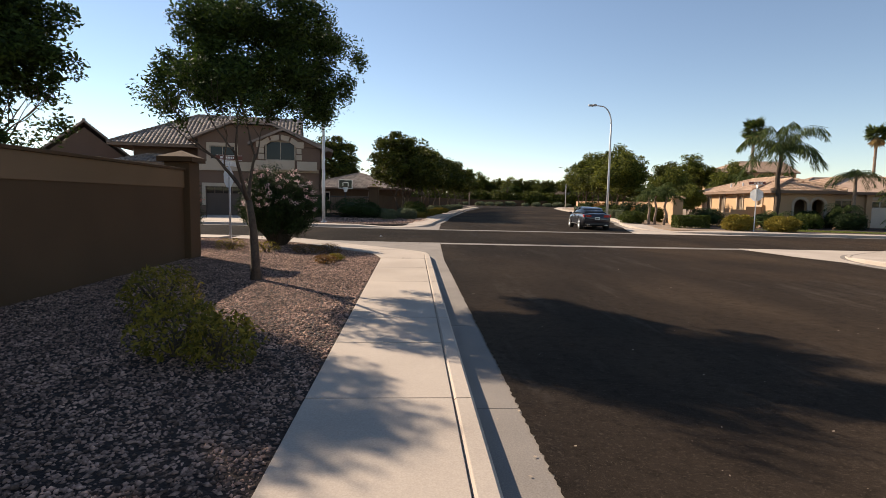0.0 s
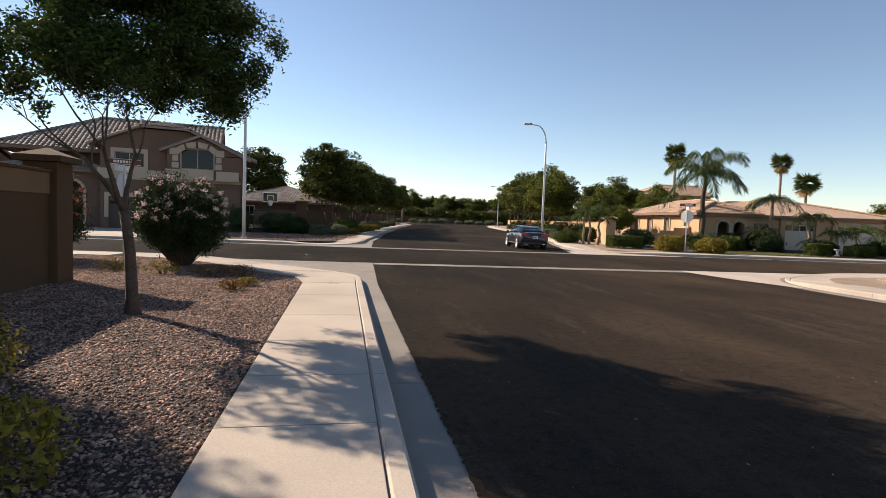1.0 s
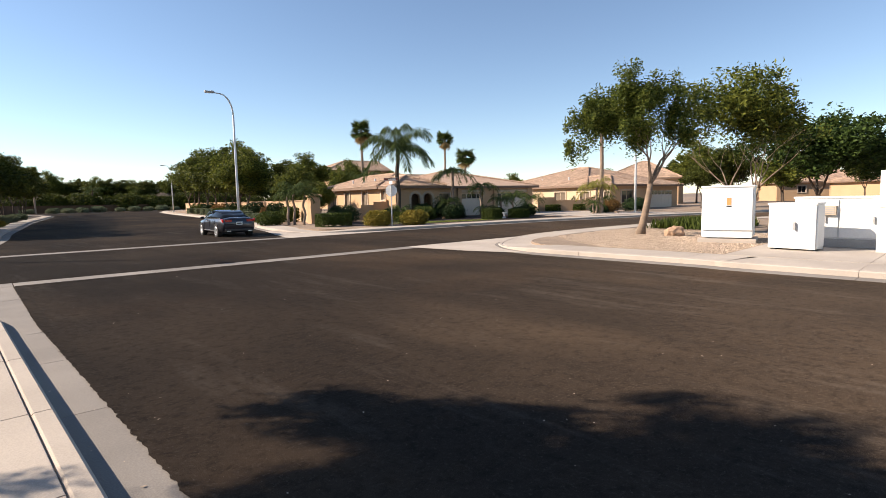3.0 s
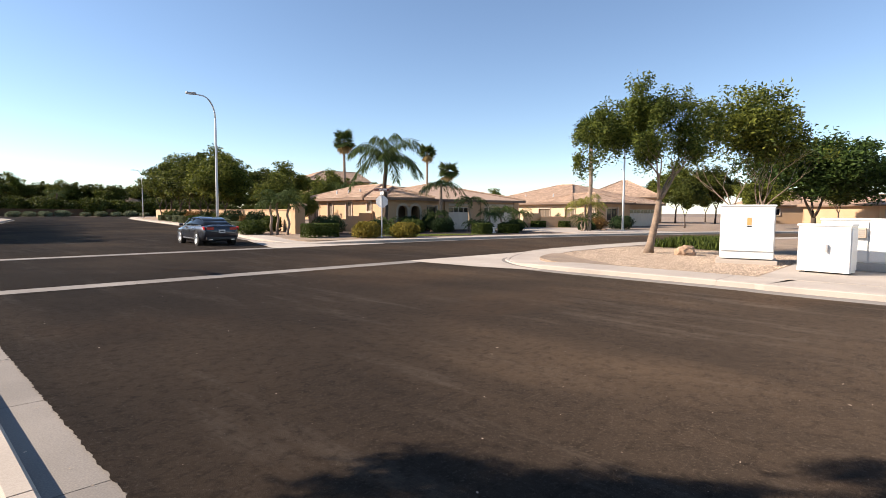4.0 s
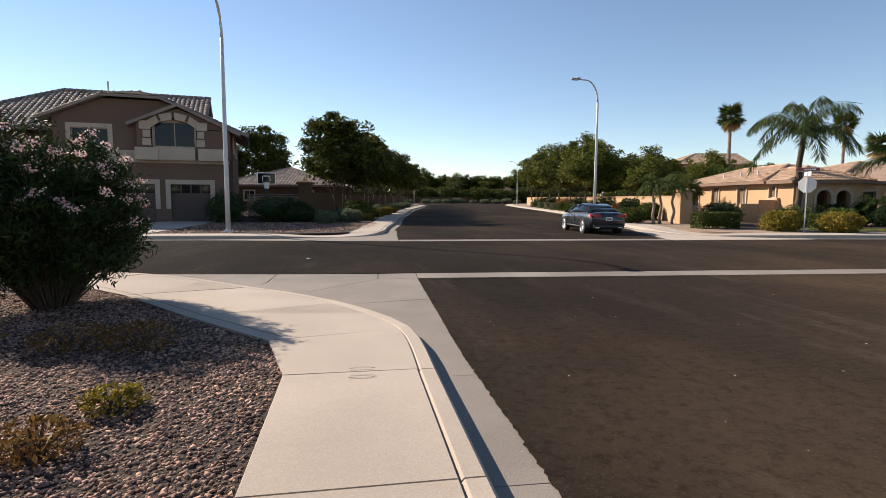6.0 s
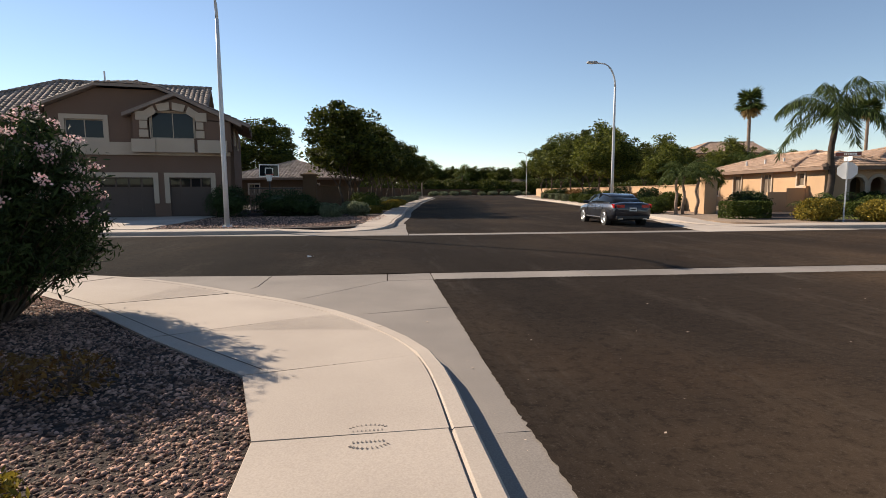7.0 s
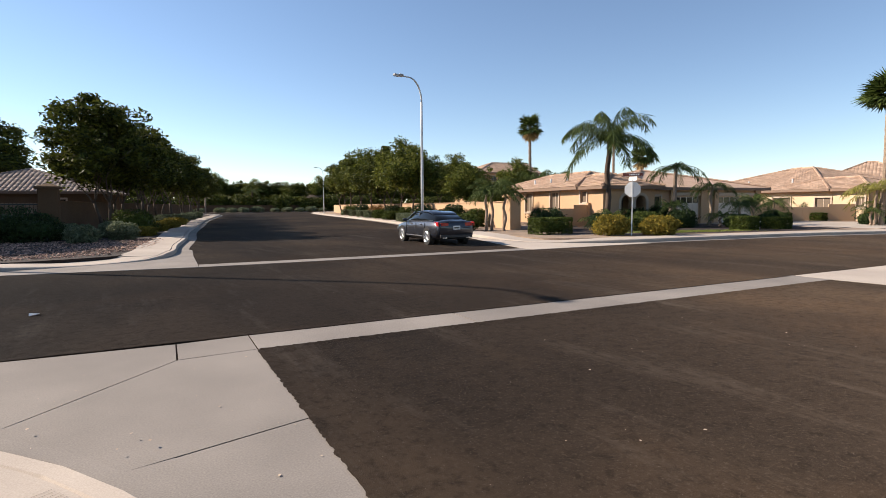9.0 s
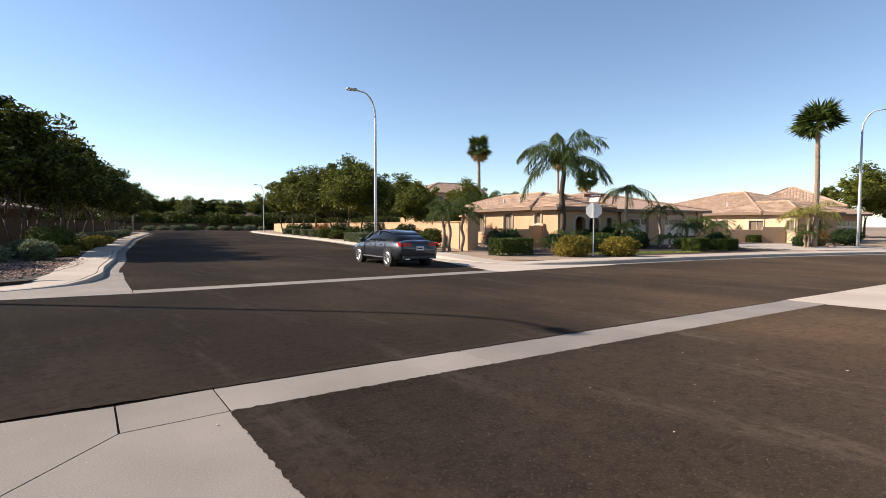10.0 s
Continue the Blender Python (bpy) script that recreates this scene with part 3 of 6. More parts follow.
# ---- trees ----
def limb(g, p, d, length, r, depth, rng, ends, kink=0.25, up=0.12):
    """A tapered branch that forks; gathers its ends."""
    pts, rad = [Vector(p)], [r]
    n = 5
    for i in range(n):
        d = (d + Vector((rng.uniform(-kink, kink), rng.uniform(-kink, kink), rng.uniform(-kink * 0.5, kink * 0.5) + up)) * 0.5).normalized()
        pts.append(pts[-1] + d * length / n)
        rad.append(r * (1 - 0.45 * (i + 1) / n))
    g.tube(pts, rad, 7 if r > 0.03 else 5)
    if depth == 0:
        ends.append(pts[-1])
        return
    for k in range(rng.choice((2, 3))):
        a = rng.uniform(0, 6.283)
        nd = (d + Vector((math.cos(a), math.sin(a), rng.uniform(-0.1, 0.35))) * 0.75).normalized()
        limb(g, pts[-1 if k < 2 else -2], nd, length * rng.uniform(0.6, 0.85), rad[-1] * 0.75, depth - 1, rng, ends, kink, up)


def lumps(blobs, n, seed, lo=0.28, hi=0.5):
    """Breaks smooth crown blobs into many smaller overlapping lumps, so that the outline is uneven."""
    rng = random.Random(seed)
    out = []
    for c, r in blobs:
        k = max(3, int(n * (r[0] * r[1] * r[2]) ** 0.5 / 1.6))
        for _ in range(k):
            d = Vector((rng.gauss(0, 1), rng.gauss(0, 1), rng.gauss(0, 1))).normalized() * rng.uniform(0.45, 1.0)
            f = rng.uniform(lo, hi)
            out.append(((c[0] + d.x * r[0], c[1] + d.y * r[1], c[2] + d.z * r[2]), (r[0] * f, r[1] * f, max(r[2] * f * 0.8, 0.18))))
    return out


def tree(name, at, lean, stem, r, blobs, count, size, label, seed, leaf=LEAF, bark=BARK, depth=3, clump=0.4, stems=1, droop=0.0, limb_len=1.0, group="", hollow=0.35, per=40, sprays=0):
    t = thing(name, pose(*at), label, "tree", group)
    rng = random.Random(seed)
    g, ends = Geo(), []
    for s in range(stems):
        a = 6.283 * s / stems + seed
        spread = Vector((math.cos(a), math.sin(a), 0)) * (0.28 if stems > 1 else 0)
        d = (Vector((lean[0], lean[1], 1)) + spread).normalized()
        pts = [Vector((0, 0, -0.06)) + spread * 0.2]
        for i in range(5):
            d = (d + Vector((rng.uniform(-0.09, 0.09), rng.uniform(-0.09, 0.09), 0))).normalized()
            pts.append(pts[-1] + d * stem / 5)
        rs = [r * (1.35 if i == 0 else 1.0 - 0.06 * i) / (1 if stems == 1 else 1.3) for i in range(6)]
        g.tube(pts, rs, 10)
        for k in range(3):
            b = 6.283 * k / 3 + rng.uniform(0, 1.5)
            limb(g, pts[-1], (d + Vector((math.cos(b), math.sin(b), 0.3)) * 0.7).normalized(), limb_len, rs[-1] * 0.7, depth, rng, ends)
    part("trunk", g, bark, t, smooth=True)
    extra = [((e.x, e.y, e.z), (0.25, 0.25, 0.2)) for e in ends[::3]]
    for _ in range(sprays):
        # loose sprays of leaves that stand out past the crown's outline
        c, q = rng.choice(blobs)
        d = Vector((rng.gauss(0, 1), rng.gauss(0, 1), rng.gauss(0.1, 0.8))).normalized() * rng.uniform(0.95, 1.3)
        extra.append(((c[0] + d.x * q[0], c[1] + d.y * q[1], c[2] + d.z * q[2]), (0.16, 0.16, 0.22)))
    part("crown", leaves("crown", leaf, lumps(blobs, 13, seed, 0.3, 0.58) + extra, count, size, clump, hollow=hollow, droop=droop, per=per), leaf, t)
    return t


tree("street_tree", (-3.15, 9.9, 0.13), (0.0, 0.06), 1.6, 0.092,
     [((-0.4, 1.2, 4.5), (1.35, 1.7, 0.95)), ((0.6, 0.6, 3.95), (0.95, 1.6, 0.6)), ((-1.6, 1.3, 4.0), (0.7, 1.0, 0.6)), ((0.0, 1.1, 5.4), (1.3, 1.9, 0.75)), ((1.15, 1.2, 3.8), (0.5, 1.2, 0.55)), ((0.55, 1.4, 4.9), (0.9, 1.7, 0.8)), ((-1.2, 0.7, 5.0), (0.75, 1.2, 0.7)), ((-0.3, 0.2, 3.6), (0.8, 1.0, 0.4)), ((0.1, 2.3, 4.1), (1.1, 0.9, 0.6))],
     90000, 0.078, "young dark-leaved street tree with a forked trunk in gravel", 3, clump=0.27, droop=0.45, limb_len=1.0, per=190, hollow=0.1, sprays=90)
tree("street_tree", (-8.15, 9.3, 0.1), (0.0, 0.0), 1.6, 0.12,
     [((0, 0, 4.2), (1.7, 1.7, 1.2)), ((0.6, 0.0, 2.8), (1.0, 1.0, 0.6)), ((-0.8, 0.2, 5.0), (1.5, 1.5, 1.0)), ((0.1, 0.1, 5.5), (1.1, 1.1, 0.8)), ((0.7, -0.3, 4.2), (0.9, 1.0, 0.8)), ((-1.2, -0.5, 3.0), (1.3, 1.2, 0.8)), ((0.1, -0.6, 2.9), (1.1, 0.9, 0.6)), ((-0.4, -0.9, 4.0), (1.2, 1.0, 0.9))],
     80000, 0.098, "dark leafy tree rising behind the garden wall", 5, clump=0.34, limb_len=0.95, per=170, hollow=0.1, sprays=70)
tree("corner_tree", (21.45, 14.7, 0.13), (0.2, -0.1), 2.3, 0.17,
     [((0.2, -0.2, 5.3), (1.8, 1.8, 1.2)), ((-1.6, 0.8, 5.0), (1.2, 1.3, 0.9)), ((1.4, -0.9, 4.6), (1.0, 1.1, 0.9)), ((-0.3, 0.2, 6.3), (1.5, 1.5, 0.7)), ((-2.3, 1.3, 4.5), (0.7, 0.7, 0.8)), ((1.2, -1.0, 5.7), (1.1, 1.1, 0.8))],
     40000, 0.125, "sunlit tree with a leaning pale trunk on tan gravel", 11, leaf=leafy("corner_tree_leaves", (0.030, 0.050, 0.010), (0.155, 0.175, 0.030)), bark=BARK_PALE, clump=0.34, droop=0.9, limb_len=1.15, per=190, hollow=0.2, sprays=80)


# ---- roofs, walls and houses ----
def tile_plane(g, poly, w=0.31, l=0.40, h=0.06):
    """Lays rows of barrel tiles on a flat roof face whose first edge is the eave."""
    P = [Vector(p) for p in poly]
    u = (P[1] - P[0]).normalized()
    nrm = u.cross(P[2] - P[1]).normalized()
    if nrm.z < 0:
        nrm = -nrm
    up = nrm.cross(u).normalized()
    if up.z < 0:
        up = -up
    q = [((p - P[0]).dot(u), (p - P[0]).dot(up)) for p in P]
    area = sum(a[0] * b[1] - b[0] * a[1] for a, b in zip(q, q[1:] + q[:1]))
    sgn = 1 if area > 0 else -1
    edges = list(zip(q, q[1:] + q[:1]))
    umin, umax, vmax = min(a[0] for a in q), max(a[0] for a in q), max(a[1] for a in q)
    rng = random.Random(len(g.v) + 5)
    for r in range(int(vmax / l) + 1):
        for c in range(int((umax - umin) / w) + 1):
            cu, cv = umin + (c + 0.5) * w, (r + 0.5) * l
            if all(sgn * ((b[0] - a[0]) * (cv - a[1]) - (b[1] - a[1]) * (cu - a[0])) > 0 for a, b in edges):
                o = P[0] + u * cu + up * (cv - l * 0.5)
                lift = rng.uniform(0, 0.012)
                vs = []
                for e, z0 in ((-0.04, 0.035), (l, 0.0)):
                    for du, dz in ((-0.5, 0), (-0.25, 0.75), (0.0, 1.0), (0.25, 0.75), (0.5, 0)):
                        vs.append(o + u * du * w * 0.92 + up * e + nrm * (dz * h + z0 + lift))
                g.add(vs, [(0, 1, 6, 5), (1, 2, 7, 6), (2, 3, 8, 7), (3, 4, 9, 8), (0, 4, 3, 2, 1)])
    return g


def hip_roof(parent, x0, x1, y0, y1, z, rise, over, mat, kind="hip", w=0.31, ridge="x", h=0.06):
    """A tiled roof over a rectangle, in the house's own axes. kind: hip, gable or half (hip at x0, gable at x1)."""
    x0, x1, y0, y1 = x0 - over, x1 + over, y0 - over, y1 + over
    if ridge == "y":
        sw = lambda p: (p[1], p[0], p[2])
        x0, x1, y0, y1 = y0, y1, x0, x1
    else:
        sw = lambda p: p
    half = (y1 - y0) / 2
    ym = (y0 + y1) / 2
    a = x0 + (half if kind in ("hip", "half") else 0)
    b = x1 - (half if kind == "hip" else 0)
    if a > b:
        a = b = (a + b) / 2
    R0, R1 = (a, ym, z + rise), (b, ym, z + rise)
    A, B, C, D = (x0, y0, z), (x1, y0, z), (x1, y1, z), (x0, y1, z)
    planes = [[A, B, R1, R0], [C, D, R0, R1]]
    planes += [[D, A, R0]] if kind in ("hip", "half") else []
    planes += [[B, C, R1]] if kind == "hip" else []
    planes = [[sw(p) for p in pl] for pl in planes]
    g = Geo()
    for pl in planes:
        k = len(g.v)
        n = len(pl)
        g.v += [tuple(p) for p in pl] + [(p[0], p[1], p[2] - 0.14) for p in pl]
        g.f += [tuple(range(k, k + n)), tuple(range(k + 2 * n - 1, k + n - 1, -1))] + [(k + i, k + (i + 1) % n, k + n + (i + 1) % n, k + n + i) for i in range(n)]
    roof = part("roof", g, mat, parent)
    t = Geo()
    for pl in planes:
        tile_plane(t, pl, w=w, h=0.022 if mat is TILE else h)
    tl = part("roof_tiles", t, mat, roof)
    tl["kind"] = "stuff"
    rg = Geo()
    lines = [(R0, R1)]
    lines += [(A, R0), (D, R0)] if kind in ("hip", "half") else []
    lines += [(B, R1), (C, R1)] if kind == "hip" else []
    for p, q in lines:
        p, q = Vector(sw(p)), Vector(sw(q))
        if (q - p).length > 0.3:
            n = max(2, int((q - p).length / 0.4))
            for i in range(n):
                s0, s1 = p.lerp(q, i / n), p.lerp(q, (i + 1.12) / n)
                rg.tube([s0 + Vector((0, 0, 0.05)), s1 + Vector((0, 0, 0.03))], [0.13, 0.11], 6)
    if rg.v:
        part("ridge_tiles", rg, mat, roof)
    ring = [sw(p) for p in ((x0, y0, z), (x1, y0, z), (x1, y1, z), (x0, y1, z))]
    for p, q in zip(ring, ring[1:] + ring[:1]):
        if kind != "hip" and abs((Vector(p) - Vector(q)).dot(Vector(sw((1, 0, 0))))) < 0.01 and (kind == "gable" or p == ring[1]):
            continue
        d = Vector(q) - Vector(p)
        c = (Vector(p) + Vector(q)) / 2
        part("fascia", Geo().box((c.x, c.y, z - 0.12), (d.length, 0.05, 0.2), math.atan2(d.y, d.x)), FASCIA, parent)
    return roof


FASCIA = material("fascia_paint", (0.20, 0.13, 0.09), (0.15, 0.10, 0.07), rough=0.7, grain=30, big=1, bump=0.05)


def wall_x(parent, x0, x1, y, z0, z1, holes, mat, thick=0.22, face=-1, name="wall"):
    """A wall along x with real openings (u0, u1, z0, z1); its outer face is at y, and face says which way it looks."""
    g = Geo()
    us = sorted({x0, x1, *[h[0] for h in holes], *[h[1] for h in holes]})
    zs = sorted({z0, z1, *[h[2] for h in holes], *[h[3] for h in holes]})
    for a, b in zip(us, us[1:]):
        for c, d in zip(zs, zs[1:]):
            if not any(h[0] <= a and h[1] >= b and h[2] <= c and h[3] >= d for h in holes):
                g.box(((a + b) / 2, y - face * thick / 2, (c + d) / 2), (b - a, thick, d - c))
    return part(name, g.weld(), mat, parent)


def turned(parent, m):
    """One side of a house: its parts stand in their own turned axes."""
    return Side(parent, m)


def window(parent, m, w, h, trim=TRIM, pane=PANE, frame_w=0.14, bars=1, name="window"):
    """A window in local x-z with its trim proud of the wall and panes set back. m: its lower left corner, looking along -y."""
    g = Geo().ring_uz(0, w, 0, h, frame_w, -0.08, 0.02)
    win = part(name, g, trim, parent, "window with pale trim")
    win.matrix_basis = parent.m @ m if isinstance(parent, Side) else m
    part("sash", Geo().ring_uz(0.05, w - 0.05, 0.05, h - 0.05, 0.05, 0.055, 0.105), TRIM, win)
    for i in range(bars):
        part("mullion", Geo().box((w * (i + 1) / (bars + 1), 0.08, h / 2), (0.05, 0.045, h - 0.1)), TRIM, win)
    for i in range(bars + 1):
        part("pane", Geo().box((w * (i + 0.5) / (bars + 1), 0.10, h / 2), (w / (bars + 1) - 0.04, 0.012, h - 0.04)), pane, win)
    return win


def garage_door(parent, m, w, h, mat, name="garage_door", lights=8):
    """A panelled door with a row of small lights at the top."""
    door = part(name, Geo().box((w / 2, 0.06, h / 2), (w, 0.05, h)), mat, parent, "panelled garage door with a row of small windows")
    door.matrix_basis = m
    rows = 4
    cols = max(4, int(w / 0.62))
    for r in range(rows):
        for c in range(cols):
            pw, ph = w / cols, h / rows
            ob = Geo().box((pw * (c + 0.5), 0.03, ph * (r + 0.5)), (pw - 0.10, 0.03, ph - 0.10))
            part("panel" if r < rows - 1 else "pane", ob, mat if r < rows - 1 else PANE, door)
    return door


def slant(x, y, z, deg):
    return pose(x, y, z, 0, 0, deg)


# the tan corner house across the crossing
h1 = thing("house", slant(28.07, 39.45, 0.1, -11.3), "single-storey tan stucco house with tile roof and arched porch", "house")
# west wall, built along its own x from north to south
WL = 16.3
west = turned(h1, slant(0, WL, 0, -90))
HW = [(WL - 15.0, WL - 13.5, 0.95, 2.55), (WL - 11.05, WL - 9.85, 0.95, 2.55), (WL - 6.85, WL - 5.65, 0.95, 2.55), (WL - 2.65, WL - 1.9, 1.7, 2.55)]
wall_x(west, 0, WL, 0, 0, 2.95, HW, STUCCO)
for a, b, c, d in HW:
    window(west, slant(a, 0, c, 0), b - a, d - c, bars=1 if b - a > 0.8 else 0, pane=PANE_BLIND, frame_w=0.13)
part("wall", Geo().box((3.0, WL - 0.1, 1.5), (5.6, 0.2, 2.95)), STUCCO, h1)


def arch_wall(parent, x0, x1, y, z1, arches, mat, thick=0.35):
    """A wall along x with round-headed openings (centre, half-width, spring height), and pale rings round them."""
    us = [x0]
    for c, r, sp in arches:
        us += [c - r, c + r]
    us.append(x1)
    g = Geo()
    for i in range(0, len(us), 2):
        g.sheet_uz([(us[i], 0), (us[i + 1], 0), (us[i + 1], z1), (us[i], z1)], y, y + thick)
    for c, r, sp in arches:
        arc = [(c + r * math.cos(math.pi * k / 12), sp + r * math.sin(math.pi * k / 12)) for k in range(13)]
        g.sheet_uz(arc + [(c - r, z1), (c + r, z1)], y, y + thick)
    part("porch_wall", g, mat, parent)
    for c, r, sp in arches:
        for k in range(9):
            a0, a1 = math.pi * (k + 0.04) / 9, math.pi * (k + 0.96) / 9
            q = [(c + rr * math.cos(t), sp + rr * math.sin(t)) for rr, t in ((r, a0), (r + 0.2, a0), (r + 0.2, a1), (r, a1))]
            part("arch_stone", Geo().sheet_uz(q, y - 0.05, y + 0.1), TRIM, parent)
        for sx in (-1, 1):
            part("jamb_trim", Geo().box((c + sx * (r + 0.09), y + 0.02, sp / 2), (0.18, 0.14, sp)), TRIM, parent)


arch_wall(h1, 0.02, 4.4, 0.0, 2.95, [(1.95, 0.46, 1.75), (3.2, 0.46, 1.75)], STUCCO)
part("porch_side_wall", Geo().box((4.3, 1.3, 1.475), (0.2, 1.8, 2.95)), STUCCO, h1)
part("porch_floor", Geo().box((2.2, 1.4, 0.06), (4.0, 2.4, 0.1)), CONCRETE, h1)
part("porch_back_wall", Geo().box((2.2, 2.6, 1.475), (4.0, 0.2, 2.95)), STUCCO, h1)
part("front_door", Geo().box((3.1, 2.45, 1.15), (1.0, 0.08, 2.1)), FASCIA, h1)
wall_x(h1, 4.4, 17.4, 2.2, 0, 2.95, [(5.3, 6.9, 0.8, 2.2), (8.3, 10.7, 0, 2.15), (12.7, 16.5, 0, 2.15)], STUCCO)
window(h1, slant(5.3, 2.2, 0.8, 0), 1.6, 1.4, frame_w=0.12)
part("wall", Geo().box((17.3, 9.2, 1.475), (0.2, 13.6, 2.95)), STUCCO, h1)
part("wall", Geo().box((11.6, WL - 0.1, 1.475), (11.4, 0.2, 2.95)), STUCCO, h1)
garage_door(h1, slant(8.3, 2.2, 0.02, 0), 2.4, 2.13, DOOR_TAN)
garage_door(h1, slant(12.7, 2.2, 0.02, 0), 3.8, 2.13, DOOR_TAN)
for a, b in ((8.3, 10.7), (12.7, 16.5)):
    part("garage_trim", Geo().box(((a + b) / 2, 2.15, 2.36), (b - a + 0.5, 0.12, 0.26)), TRIM, h1, bevel=0.02)
for x in (8.0, 11.0, 12.4, 16.8):
    part("pilaster", Geo().box((x, 2.14, 1.475), (0.42, 0.24, 2.94)), STUCCO, h1)
hip_roof(h1, 0, 7.0, 3.0, WL, 2.9, 1.3, 0.55, TILE, ridge="y")
hip_roof(h1, 0.05, 4.4, 0, 6.5, 2.86, 0.95, 0.5, TILE, ridge="y")
hip_roof(h1, 4.4, 17.4, 2.2, WL, 2.88, 1.75, 0.5, TILE)
for x, y in ((1.0, 8.5), (1.2, 6.4), (0.9, 11.0)):
    part("roof_vent", Geo().tube([(x, y, 3.2), (x, y, 3.75)], 0.08, 8), STEEL, h1)
gw = thing("garden_wall", slant(24.6, 41.6, 0.1, -9.2), "stepped tan stucco garden wall in front of the house", "wall")
for x, z in ((0.0, 1.05), (1.2, 1.3), (2.4, 1.55)):
    part("wall_section", Geo().box((x + 0.6, 0, z / 2), (1.2, 0.2, z)), STUCCO, gw, bevel=0.02)
part("end_post", Geo().box((3.75, 0, 0.85), (0.3, 0.3, 1.7)), STUCCO, gw, bevel=0.02)

# the cream house further along the crossing street
h2 = thing("house", slant(54.4, 33.9, 0.1, -15), "single-storey cream stucco house with a broad tile roof", "house")
west = turned(h2, slant(0, 22, 0, -90))
HW = [(3.0, 4.2, 0.9, 2.2), (7.3, 8.3, 0.9, 2.2), (12.6, 14.6, 0.9, 2.15), (17.2, 18.7, 0.75, 2.1), (21.0, 21.7, 1.2, 2.1)]
wall_x(west, 0, 22, 0, 0, 2.95, HW, STUCCO_LIGHT)
for a, b, c, d in HW:
    window(west, slant(a, 0, c, 0), b - a, d - c, bars=1, pane=PANE_BLIND, frame_w=0.12)
wall_x(h2, 0, 5.5, 0, 0, 2.95, [(1.6, 3.4, 0.8, 2.2)], STUCCO)
window(h2, slant(1.6, 0, 0.8, 0), 1.8, 1.4, bars=1)
part("wall", Geo().box((5.4, 1.9, 1.475), (0.2, 3.5, 2.95)), STUCCO, h2)
wall_x(h2, 5.3, 16, 3.7, 0, 2.95, [(6.5, 8.1, 0.8, 2.2), (10.2, 15.0, 0, 2.15)], STUCCO)
window(h2, slant(6.5, 3.7, 0.8, 0), 1.6, 1.4, bars=1)
garage_door(h2, slant(10.2, 3.7, 0.02, 0), 4.8, 2.13, DOOR_TAN)
part("wall", Geo().box((15.9, 12.9, 1.475), (0.2, 17.8, 2.95)), STUCCO_LIGHT, h2)
part("wall", Geo().box((8, 21.9, 1.475), (15.6, 0.2, 2.95)), STUCCO_LIGHT, h2)
hip_roof(h2, 0, 16, 3.7, 22, 2.9, 2.6, 0.6, TILE, ridge="y")
hip_roof(h2, 0, 5.5, 0, 9.0, 2.87, 1.1, 0.5, TILE, ridge="y")
for x, y in ((2.0, 9.0), (2.6, 15.0)):
    part("roof_vent", Geo().tube([(x, y, 3.5), (x, y, 4.1)], 0.08, 8), STEEL, h2)
gw = thing("garden_wall", slant(49.6, 40.4, 0.1, -47), "low stepped tan garden wall beside the driveway", "wall")
for x, z in ((0.0, 1.6), (1.4, 1.25), (3.4, 1.25), (5.4, 1.5)):
    part("wall_section", Geo().box((x + 1.0, 0, z / 2), (2.0, 0.2, z)), STUCCO, gw, bevel=0.02)
# its neighbour, with an arched gable and a garage
h3 = thing("house", slant(92.0, 12.0, 0.1, -40), "tan house with a tile roof and attached garage", "house")
wall_x(h3, 0, 13, 0, 0, 3.0, [(1.0, 2.6, 0.8, 2.3), (6.5, 11.3, 0, 2.15)], STUCCO)
window(h3, slant(1.0, 0, 0.8, 0), 1.6, 1.5)
garage_door(h3, slant(6.5, 0, 0.02, 0), 4.8, 2.13, DOOR_TAN)
for c, s in (((0.1, 6.5, 1.5), (0.2, 12.8, 3.0)), ((12.9, 6.5, 1.5), (0.2, 12.8, 3.0)), ((6.5, 12.9, 1.5), (13, 0.2, 3.0))):
    part("wall", Geo().box(c, s), STUCCO, h3)
hip_roof(h3, 0, 13, 0, 13, 3.05, 1.6, 0.6, TILE)

# the brown two-storey house
h4 = thing("house", slant(-17.33, 43.27, 0.1, 9.8) @ Matrix.Diagonal((0.94, 1, 1, 1)), "two-storey brown stucco house with pale window surrounds and garages", "house")
GAR = [(0.55, 5.45, 0, 2.35), (6.35, 8.75, 0, 2.35)]
wall_x(h4, 0, 10.2, 0, 0, 5.8, GAR + [(0.95, 2.95, 4.55, 5.6)], STUCCO_BROWN)
garage_door(h4, slant(0.55, 0.12, 0.02, 0), 4.9, 2.33, DOOR_BROWN)
garage_door(h4, slant(6.35, 0.12, 0.02, 0), 2.4, 2.33, DOOR_BROWN)
for a, b in ((0.55, 5.45), (6.35, 8.75)):
    part("garage_trim", Geo().box(((a + b) / 2, -0.04, 2.5), (b - a + 0.56, 0.1, 0.28)), TRIM, h4)
    for x in (a - 0.14, b + 0.14):
        part("garage_trim", Geo().box((x, -0.04, 1.6), (0.28, 0.1, 1.52)), TRIM, h4)
part("base_course", Geo().box((9.5, -0.05, 0.78), (1.1, 0.1, 0.12)), TRIM, h4)
part("trim_band", Geo().box((4.9, -0.06, 4.0), (10.2, 0.14, 0.72)), TRIM, h4)
window(h4, slant(0.95, 0, 4.55, 0), 2.0, 1.05, frame_w=0.26)
